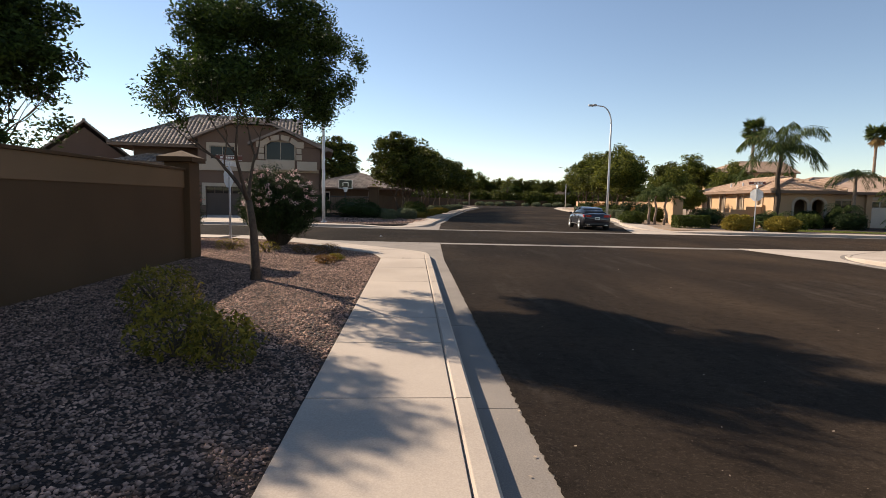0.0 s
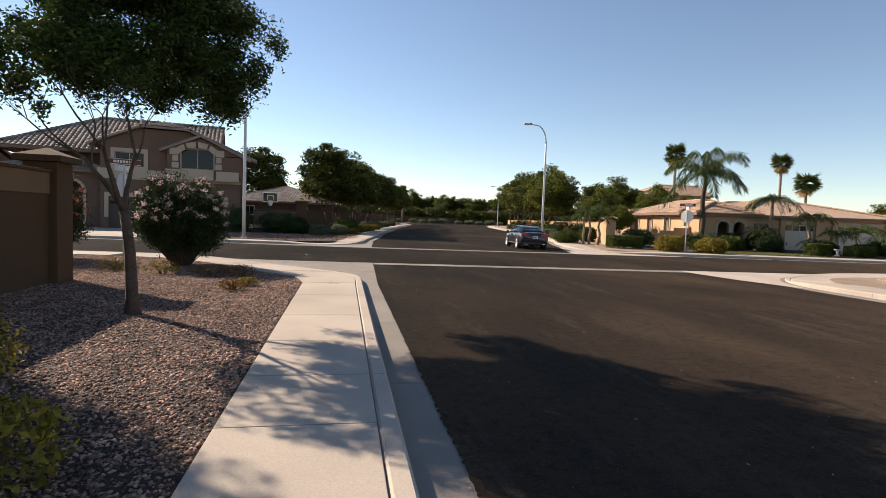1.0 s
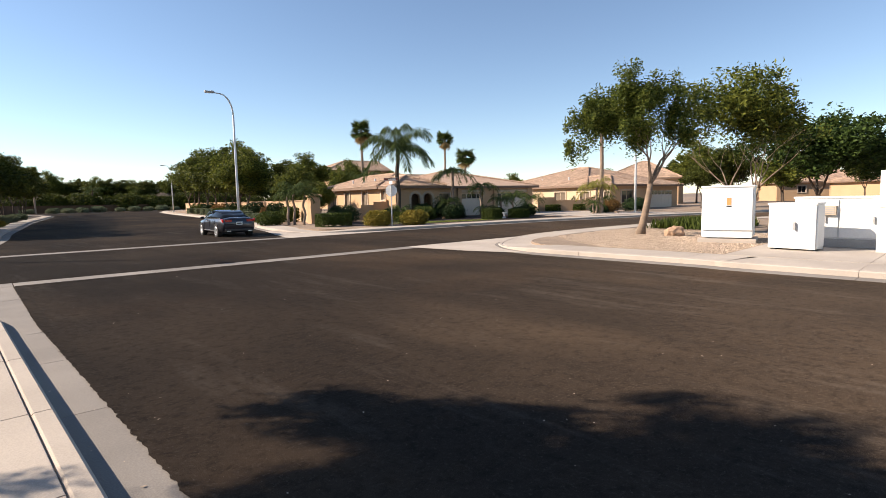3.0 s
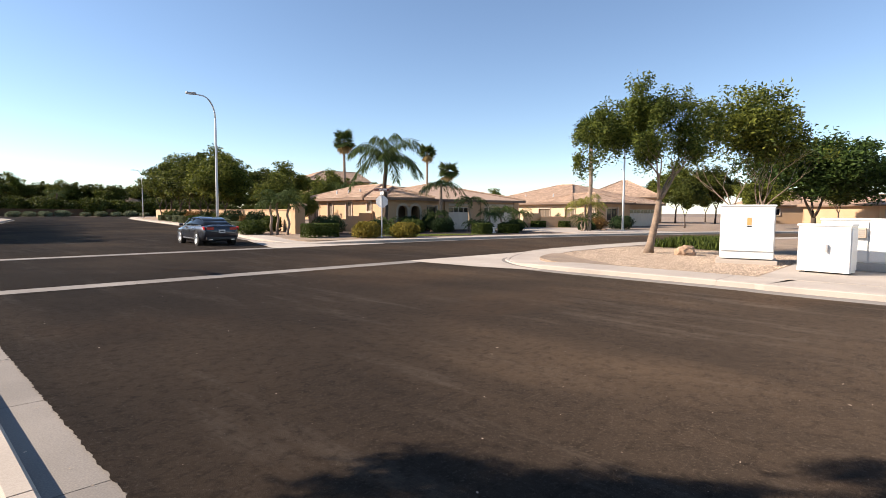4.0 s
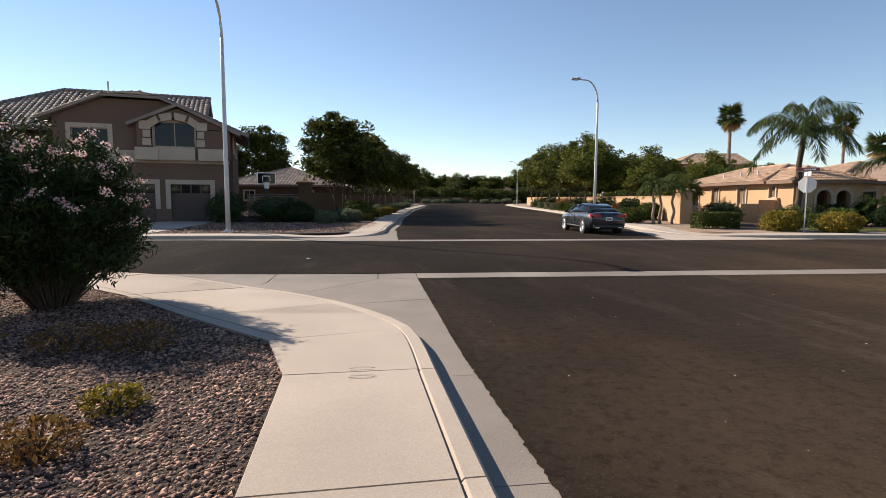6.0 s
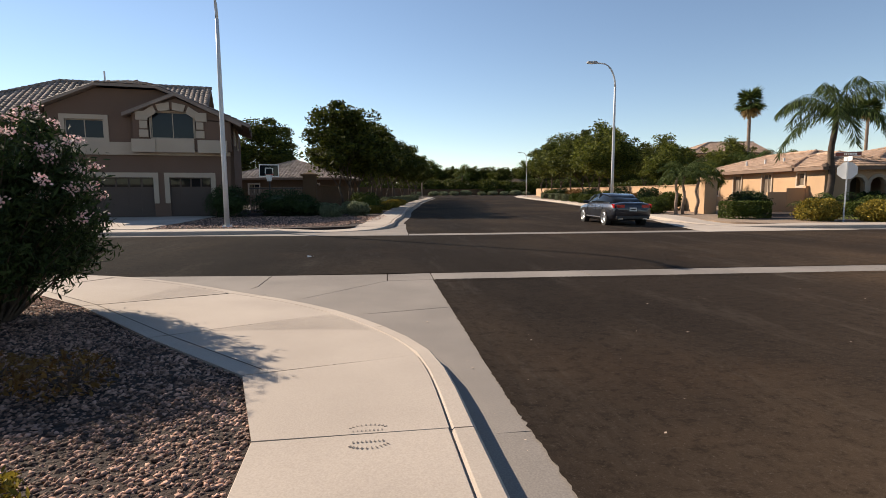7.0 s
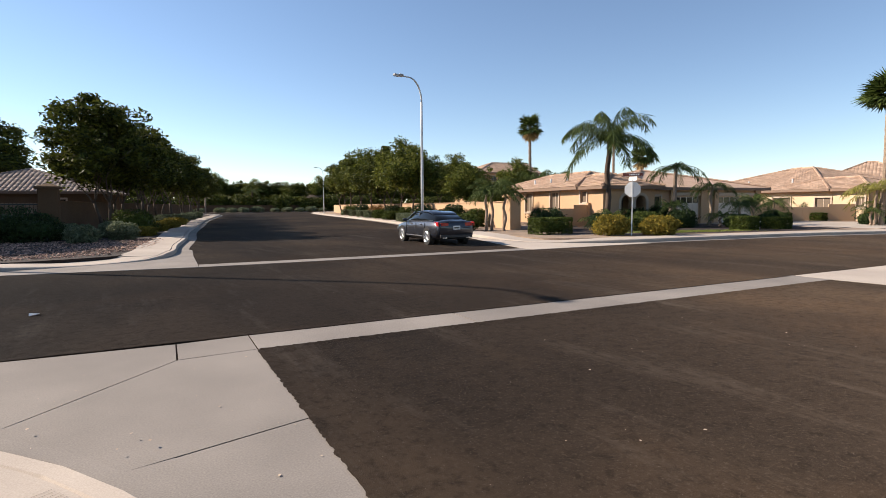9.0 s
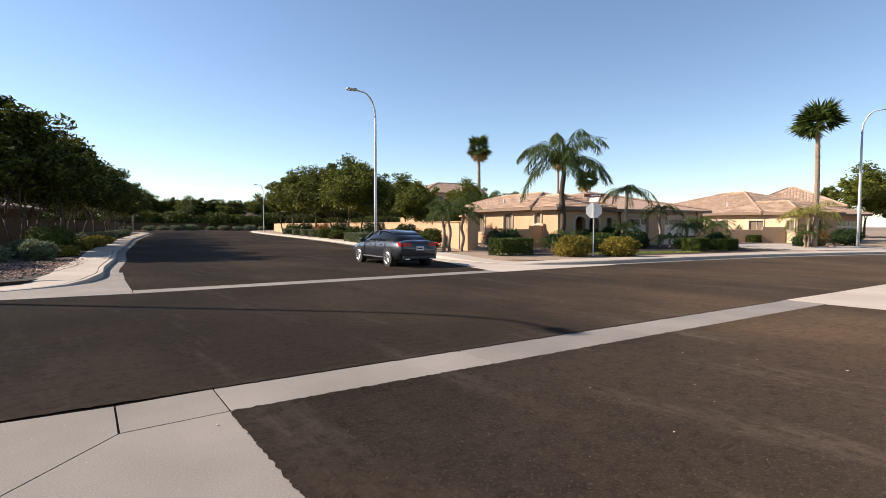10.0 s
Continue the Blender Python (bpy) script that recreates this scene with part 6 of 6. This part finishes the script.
fan_palm((17.0, 160.0, 0.1), 9.5, "distant fan palm at the end of the street", 2.2, 8)
fan_palm((18.4, 168.0, 0.1), 7.5, "distant fan palm at the end of the street", 2.0, 9)
feather_palm((30.5, 170.0, 0.1), 6.0, 3.2, "distant feathery palm at the end of the street", 14, 21, 0.2)


# ---- more trees ----
olive = leafy("olive_leaves", (0.022, 0.038, 0.008), (0.185, 0.195, 0.030))
tree("garden_tree", (27.5, 12.5, 0.13), (0.05, 0), 2.0, 0.1, [((0, 0, 5.6), (2.0, 2.0, 1.4)), ((-0.8, 0.8, 6.6), (1.4, 1.4, 0.8)), ((1.3, -0.8, 5.0), (1.4, 1.4, 1.1)), ((-1.4, 1.0, 5.0), (1.2, 1.2, 0.9)), ((0.4, -0.4, 7.0), (1.2, 1.2, 0.6))], 20000, 0.17, "multi-stemmed tree with pale bark behind cabinets", 17, leaf=olive, bark=BARK_PALE, stems=3, clump=0.55, limb_len=1.3)
tree("garden_tree", (36.5, 11.2, 0.13), (0, 0), 1.5, 0.18, [((0, 0, 4.1), (2.6, 2.6, 1.6)), ((1.8, -1.8, 3.7), (2.2, 2.2, 1.4)), ((-1.6, 1.5, 4.5), (1.8, 1.8, 1.2)), ((0.6, -0.6, 5.2), (1.8, 1.8, 0.9))], 22000, 0.25, "dense dark-leaved tree beyond the cabinets", 19, leaf=LEAF, clump=0.6, limb_len=1.5)
tree("garden_tree", (33.5, 4.2, 0.13), (0, 0), 2.0, 0.16, [((0, 0, 4.9), (2.3, 2.3, 1.9)), ((1.2, -1.2, 4.0), (2.0, 2.0, 1.4)), ((-1.0, 1.0, 5.8), (1.8, 1.8, 1.2))], 10000, 0.2, "leafy green tree beyond the cabinets", 23, leaf=olive, clump=0.6, limb_len=1.4)

BIG = [((0, 0, 5.2), (2.4, 2.4, 1.9)), ((1.4, 0.6, 4.4), (1.8, 1.8, 1.5)), ((-1.4, -0.5, 4.6), (1.9, 1.9, 1.5)), ((0.3, -1.3, 3.9), (1.8, 1.8, 1.2)), ((-0.3, 0.5, 6.7), (1.5, 1.5, 1.1)), ((1.0, -0.8, 6.2), (1.2, 1.2, 1.0)), ((-0.4, 1.5, 3.9), (1.6, 1.5, 1.1))]
kinds = [tree("street_tree", (-1.3, 49.6, 0.12), (0.03, 0.02), 1.9, 0.13, BIG, 20000, 0.26, "dense round-crowned street tree by the walkway", 31, leaf=LEAF_FAR, clump=0.55, limb_len=1.5, group="street trees", stems=2, per=90, hollow=0.2),
         tree("street_tree", (25.3, 62.6, 0.12), (-0.03, 0.02), 2.0, 0.12, BIG, 18000, 0.27, "full-crowned street tree before the tan wall", 37, leaf=olive, clump=0.6, limb_len=1.4, group="street trees", per=90, hollow=0.2),
         tree("street_tree", (-0.4, 54.0, 0.12), (0.02, -0.03), 1.8, 0.12, BIG[:4], 14000, 0.28, "shaded street tree with a broad crown", 41, leaf=LEAF_FAR, clump=0.6, limb_len=1.3, group="street trees", per=90, hollow=0.2)]
rnd = random.Random(12)
for k, x, y, s in ((2, -1.0, 58, 1.0), (0, 0.9, 61.5, 0.98), (2, 1.0, 68, 1.15), (0, 2.6, 75, 1.05), (2, 4.2, 83, 1.2), (0, 6.2, 92, 1.05), (2, 8.2, 103, 1.15), (2, 10.4, 115, 1.15), (0, 11.6, 127, 1.1),
                   (1, 26.9, 68.5, 1.12), (0, 28.4, 75.3, 1.2), (1, 30.4, 85, 1.3), (2, 32.8, 95, 1.4), (1, 35.2, 106, 1.45), (0, 38, 118, 1.4), (1, 28.2, 57, 0.7), (1, 25.6, 47.5, 0.45), (2, 27.0, 50.5, 0.5), (1, 31, 61, 0.76),
                   (0, -14, 92, 1.55), (2, -19, 88, 1.3), (2, -24, 60, 0.9),
                   (1, 52, 95, 1.45), (2, 46, 92, 1.25), (1, 38.5, 62, 0.9), (2, 42, 58, 0.75), (1, 56, 62, 0.7), (2, 62, 27, 0.75), (1, 66, 20, 0.85), (1, 82, 24, 0.9), (2, 88, 16, 1.0), (0, 92, 8, 1.0), (2, 76, 8, 0.85), (1, 90, 38, 1.4), (2, 94, 33, 1.3), (1, 100, 60, 0.9), (2, 112, 40, 1.1), (0, 96, 44, 1.0), (1, 78, 66, 0.8)):
    copy_thing(kinds[k], pose(x, y, 0.1, 0, 0, rnd.uniform(0, 360)) @ Matrix.Diagonal((s * rnd.uniform(0.92, 1.08), s, s * rnd.uniform(0.94, 1.06), 1)))
for k in range(46):
    s = rnd.uniform(0.95, 1.5)
    copy_thing(kinds[k % 3], pose(-40 + k * 3.3 + rnd.uniform(-1.2, 1.2), 170 + k * 0.25 + rnd.uniform(0, 12), 0.1, 0, 0, rnd.uniform(0, 360)) @ Matrix.Scale(s, 4))


# ---- the dark grey saloon car ----
def car_paint():
    m = bpy.data.materials.new("metallic_grey_paint")
    m.use_nodes = True
    p = m.node_tree.nodes["Principled BSDF"]
    p.inputs["Base Color"].default_value = (0.019, 0.021, 0.030, 1)
    p.inputs["Metallic"].default_value, p.inputs["Roughness"].default_value = 0.5, 0.42
    p.inputs["Coat Weight"].default_value, p.inputs["Coat Roughness"].default_value = 1.0, 0.05
    return m


PAINT = car_paint()
RUBBER = material("tyre_rubber", (0.018, 0.018, 0.018), (0.012, 0.012, 0.012), rough=0.85, grain=40, big=3, bump=0.1)
ALLOY = material("wheel_alloy", (0.62, 0.62, 0.64), (0.55, 0.55, 0.57), rough=0.3, grain=20, big=3, bump=0.0, metal=0.9)
TAIL = material("tail_lamp_red", (0.42, 0.015, 0.015), (0.36, 0.012, 0.012), rough=0.15, grain=20, big=3, bump=0.0)
car = thing("car", slant(11.75, 34.75, 0.0, 85), "dark grey metallic four-door saloon car turning into the street", "car")


def loft(stations):
    """Closed rings (x, [(y, z) ...]) joined into one skin; rings are mirrored about y = 0."""
    g = Geo()
    n = 0
    for x, half in stations:
        ring = half + [(-y, z) for y, z in reversed(half)]
        n = len(ring)
        g.v += [(x, y, z) for y, z in ring]
    for i in range(len(stations) - 1):
        for j in range(n):
            g.f.append((i * n + j, i * n + (j + 1) % n, (i + 1) * n + (j + 1) % n, (i + 1) * n + j))
    g.f += [tuple(range(n)), tuple(range(len(g.v) - 1, len(g.v) - n - 1, -1))]
    return g


def hull(x, w, zb, zs, zt):
    """Half a body section: sill, flank, shoulder and deck."""
    return (x, [(w * 0.80, zb), (w * 0.95, zb + 0.10), (w, zb + 0.28), (w * 0.985, (zb + zs) / 2 + 0.12), (w * 0.965, zs), (w * 0.86, zs + 0.04), (w * 0.45, zt), (0.0, zt + 0.01)])


body = part("body", loft([hull(-2.44, 0.74, 0.42, 0.86, 0.95), hull(-2.36, 0.84, 0.30, 0.92, 1.02), hull(-2.15, 0.90, 0.24, 0.95, 1.06), hull(-1.6, 0.925, 0.20, 0.96, 1.05), hull(-0.9, 0.93, 0.18, 0.95, 1.0), hull(0.1, 0.93, 0.18, 0.93, 0.96),
                          hull(0.9, 0.925, 0.18, 0.90, 0.95), hull(1.5, 0.92, 0.20, 0.84, 0.92), hull(2.0, 0.89, 0.22, 0.76, 0.83), hull(2.3, 0.82, 0.28, 0.66, 0.72), hull(2.44, 0.68, 0.38, 0.58, 0.62)]), PAINT, car, smooth=True)


def cabin(x, wb, wt, zb, zt):
    return (x, [(wb, zb), (wb * 0.985, zb + (zt - zb) * 0.35), (wt * 1.02, zt - 0.07), (wt * 0.9, zt - 0.015), (0.0, zt)])


part("cabin_glass", loft([cabin(-1.95, 0.70, 0.66, 1.0, 1.06), cabin(-1.5, 0.80, 0.60, 0.98, 1.24), cabin(-0.95, 0.83, 0.60, 0.95, 1.40), cabin(-0.3, 0.845, 0.62, 0.94, 1.445), cabin(0.3, 0.845, 0.60, 0.93, 1.41), cabin(0.8, 0.83, 0.60, 0.92, 1.24), cabin(1.35, 0.74, 0.66, 0.9, 0.97)]), PANE, car, "dark tinted windows", smooth=True)
part("roof", loft([cabin(-1.38, 0.575, 0.56, 1.255, 1.288), cabin(-1.15, 0.60, 0.585, 1.33, 1.375), cabin(-0.9, 0.62, 0.60, 1.38, 1.428), cabin(-0.3, 0.635, 0.615, 1.405, 1.462), cabin(0.3, 0.615, 0.595, 1.37, 1.43), cabin(0.5, 0.6, 0.58, 1.32, 1.36), cabin(0.66, 0.585, 0.565, 1.27, 1.298)]), PAINT, car, smooth=True)
for sy in (-1, 1):
    part("pillar", Geo().tube([(1.3, sy * 0.76, 0.95), (0.45, sy * 0.645, 1.37)], 0.035, 6), PAINT, car)
    part("pillar", Geo().tube([(-0.25, sy * 0.845, 0.94), (-0.25, sy * 0.66, 1.41)], 0.03, 6), DARK, car)
    part("window_trim", Geo().tube([(-1.75, sy * 0.80, 1.02), (-0.9, sy * 0.865, 0.985), (0.9, sy * 0.86, 0.955)], 0.014, 5), ALLOY, car)
    part("sill_trim", Geo().tube([(-0.95, sy * 0.915, 0.34), (0.95, sy * 0.915, 0.34)], 0.022, 5), ALLOY, car)
    for x in (-0.75, 0.35):
        part("door_handle", Geo().box((x, sy * 0.925, 0.86), (0.2, 0.03, 0.03)), ALLOY, car, bevel=0.008)
    for x in (-1.18, -0.25, 0.85):
        part("door_seam", Geo().box((x, sy * 0.922, 0.65), (0.008, 0.02, 0.52)), DARK, car)
    part("mirror", Geo().box((0.85, sy * 1.0, 1.02), (0.1, 0.2, 0.13)), PAINT, car, bevel=0.03)
    part("tail_lamp", loft([(-2.43, [(0.02, 0.80), (0.03, 0.95), (0.0, 0.97)]), (-2.08, [(0.02, 0.86), (0.03, 0.97), (0.0, 0.98)])]), TAIL, car, "red wraparound tail lamp").matrix_basis = pose(0, sy * 0.83, 0)
    part("tail_lamp_inner", Geo().box((-2.425, sy * 0.56, 0.88), (0.05, 0.34, 0.13)), TAIL, car, "red tail lamp")
    part("exhaust", Geo().box((-2.42, sy * 0.55, 0.33), (0.06, 0.2, 0.05)), ALLOY, car)
    for x in (-1.42, 1.41):
        y = sy * 0.80
        wheel = part("wheel", Geo().tube([(x, y - 0.11, 0.335), (x, y - 0.09, 0.335), (x, y + 0.09, 0.335), (x, y + 0.11, 0.335)], [0.29, 0.335, 0.335, 0.29], 28), RUBBER, car, "black tyre on a bright alloy wheel")
        part("wheel_arch", Geo().tube([(x, sy * 0.70, 0.36), (x, sy * 0.938, 0.36)], 0.385, 24), DARK, wheel)
        yo = y + sy * 0.135
        part("rim", Geo().tube([(x + 0.225 * math.cos(a), yo, 0.335 + 0.225 * math.sin(a)) for a in np.linspace(0, 2 * math.pi, 25)], 0.02, 6), ALLOY, wheel)
        part("hub", Geo().tube([(x, yo - sy * 0.02, 0.335), (x, yo + sy * 0.015, 0.335)], 0.05, 10), ALLOY, wheel)
        for k in range(10):
            a = 2 * math.pi * k / 10
            part("spoke", Geo().tube([(x + 0.04 * math.cos(a), yo, 0.335 + 0.04 * math.sin(a)), (x + 0.225 * math.cos(a + 0.1), yo, 0.335 + 0.225 * math.sin(a + 0.1))], 0.014, 5), ALLOY, wheel)
part("rear_bumper_lower", Geo().box((-2.40, 0, 0.38), (0.10, 1.5, 0.14)), DARK, car, bevel=0.03)
plate = part("number_plate", Geo().box((-2.445, 0, 0.74), (0.02, 0.32, 0.16)), WHITE, car, "white number plate")
part("plate_bar", Geo().box((-2.458, 0, 0.735), (0.004, 0.24, 0.06)), DARK, plate)
part("boot_seam", Geo().box((-2.43, 0, 0.97), (0.02, 1.2, 0.01)), DARK, car)


# ---- gravel stones ----
def stones(name, keep, x0, x1, y0, y1, per_m2, lo, hi, mat, label, z=0.125):
    """Broken stones strewn over a bed: squashed, turned eight-sided lumps."""
    n = int((x1 - x0) * (y1 - y0) * per_m2)
    x, y = x0 + (x1 - x0) * RNG.random(n), y0 + (y1 - y0) * RNG.random(n)
    ok = keep(x, y)
    x, y = x[ok], y[ok]
    n = len(x)
    base = np.array([(1, 0, 0), (0, 1, 0), (-1, 0, 0), (0, -1, 0), (0, 0, 1), (0, 0, -1)], float)
    v = base[None] * (0.65 + 0.6 * RNG.random((n, 6, 1)))
    v += RNG.normal(size=(n, 6, 3)) * 0.16
    s = (lo + (hi - lo) * RNG.random(n) ** 1.6)[:, None, None]
    v = v * s * np.array([1.0, 0.75, 0.55])
    a, t = RNG.random(n) * 6.283, RNG.normal(size=n) * 0.45
    ca, sa, ct, st = np.cos(a)[:, None], np.sin(a)[:, None], np.cos(t)[:, None], np.sin(t)[:, None]
    yy, zz = v[:, :, 1] * ct - v[:, :, 2] * st, v[:, :, 1] * st + v[:, :, 2] * ct
    xx = v[:, :, 0] * ca - yy * sa
    yy = v[:, :, 0] * sa + yy * ca
    P = np.stack([xx + x[:, None], yy + y[:, None], zz + z + s[:, :, 0] * 0.3], 2).reshape(-1, 3).astype(np.float32)
    tri = np.array([(0, 1, 4), (1, 2, 4), (2, 3, 4), (3, 0, 4), (1, 0, 5), (2, 1, 5), (3, 2, 5), (0, 3, 5)])
    F = (np.arange(n)[:, None, None] * 6 + tri[None]).reshape(-1).astype(np.int32)
    me = bpy.data.meshes.new(name)
    me.vertices.add(6 * n)
    me.vertices.foreach_set("co", P.ravel())
    me.loops.add(len(F))
    me.loops.foreach_set("vertex_index", F)
    me.polygons.add(len(F) // 3)
    me.polygons.foreach_set("loop_start", np.arange(0, len(F), 3, dtype=np.int32))
    me.update(calc_edges=True)
    return tagged(part(name, me, mat), label, "gravel", kind="stuff")


def in_bed(x, y):
    """South-west bed: inside the walkway's inner edge."""
    edge = np.interp(y, [-14, 14.86, 15.0, 16.3, 18.06, 19.45, 19.95], [-1.0, -1.0, -1.3, -2.5, -3.95, -5.45, -7.1])
    return (x < edge) & (x > -5.85 - 4 * (y > 13.8))


stones("gravel_stones", in_bed, -5.85, -0.9, 0.5, 11.0, 1250, 0.012, 0.031, STONE, "reddish brown crushed gravel beside the walkway")
stones("gravel_stones_corner", in_bed, -9.5, -0.9, 11.0, 19.9, 1350, 0.012, 0.031, STONE, "reddish brown crushed gravel on the corner bed")
stones("gravel_stones_tan", lambda x, y: (x > np.interp(y, [9.4, 13, 15.2, 17.7], [15.5, 15.5, 16.9, 19.4])) & (y < 17.6), 15.4, 25, 9.45, 17.6, 520, 0.014, 0.034, STONE_TAN, "pale tan crushed gravel on the corner bed")
stones("gravel_stones_far", lambda x, y: y > np.interp(x, [-8.8, -5.7, -2.7, -0.8, 0.6, 1.3], [33.1, 33.1, 33.2, 33.8, 37.3, 42]), -8.7, 1.2, 33.0, 43, 60, 0.03, 0.07, STONE, "brown gravel before the brown house")

# ---- small details on the paving and road ----
stamp = thing("pavement_stamp", slant(-0.29, 13.72, 0.1535, 0), "faint worn contractor's stamp pressed in the concrete", "pavement stamp", kind="structure")
for side in (1, -1):
    for k in range(10):
        a = math.pi * (0.18 + 0.07 * k)
        part("stamp_bar", Geo().box((0.13 * math.cos(a), side * (0.07 + 0.08 * math.sin(a)), 0.001), (0.007, 0.020, 0.003), side * (a - math.pi / 2)), GUTTER, stamp)
    for k in range(8):
        part("stamp_bar", Geo().box((-0.09 + 0.025 * k, side * 0.07, 0.001), (0.008, 0.018, 0.003)), GUTTER, stamp)
scrap = part("paper_scrap", Geo().add([(-0.09, -0.05, 0.01), (0.085, -0.035, 0.03), (0.08, 0.055, 0.012), (-0.065, 0.04, 0.045)], [(0, 1, 2), (0, 2, 3)]), WHITE)
scrap.matrix_world = slant(-1.55, 23.9, 0.0, 20)
tagged(scrap, "crumpled scrap of white paper on the asphalt", "litter")
# loose grit and dry leaves
n = 420
gx = np.concatenate([RNG.uniform(0.9, 7, 200), RNG.uniform(-2, 0.3, 60), RNG.uniform(0.45, 0.8, 60), RNG.uniform(-4, 0.9, 100)])
gy = np.concatenate([RNG.uniform(2, 19, 200), RNG.uniform(2, 16, 60), RNG.uniform(2, 18, 60), RNG.uniform(17.5, 20.5, 100)])
gz = np.where(gx < 0.28, np.where(gy > 17.4, 0.06, 0.158), 0.02)
keepers = (gx > -0.9) | (gy > 17.5)
c = np.stack([gx, gy, gz], 1)[keepers]
d = unit(len(c))
d[:, 2] *= 0.2
w = np.cross(d, (0, 0, 1.0))
sz = (0.006 + 0.016 * RNG.random(len(c)) ** 3)[:, None]
tagged(part("loose_grit", quads_mesh("loose_grit", STONE_TAN, c, d * sz, w * sz * 0.7), STONE_TAN), "loose grit and dry leaf scraps on paving", "debris", kind="stuff")


def ragged(name, a, b, side, n, label):
    """A feathered lip of asphalt lying over the concrete's edge."""
    d = Vector((b[0] - a[0], b[1] - a[1]))
    u = d.normalized()
    w = Vector((-u.y, u.x)) * side
    inner = [(a[0] + d.x * k / n + w.x * (0.012 + 0.018 * noise.noise((k * 0.45, a[0], 0)) + 0.012 * random.uniform(-1, 1)), a[1] + d.y * k / n + w.y * (0.012 + 0.018 * noise.noise((k * 0.45, a[0], 0)) + 0.012 * random.uniform(-1, 1))) for k in range(n + 1)]
    vs = [(x, y, 0.019) for x, y in inner] + [(a[0] + d.x * k / n - w.x * 0.22, a[1] + d.y * k / n - w.y * 0.22, -0.004) for k in range(n + 1)]
    fs = [(k, k + 1, n + 2 + k, n + 1 + k) for k in range(n)]
    return tagged(part(name, Geo().add(vs, fs), ASPHALT), label, "road", kind="structure")


ragged("road_edge_west", (0.78, -14), (0.80, 14.5), 1, 760, "ragged asphalt edge along the gutter")
ragged("road_edge_corner", (0.80, 14.5), (0.97, 19.95), 1, 160, "ragged asphalt edge along the corner apron")
ragged("road_edge_cross", (1.0, 20.0), (12.7, 19.15), 1, 300, "ragged asphalt edge along the drain strip")
ragged("road_edge_cross_far", (12.7, 19.95), (-2.2, 21.02), 1, 380, "ragged asphalt edge beyond the drain strip")
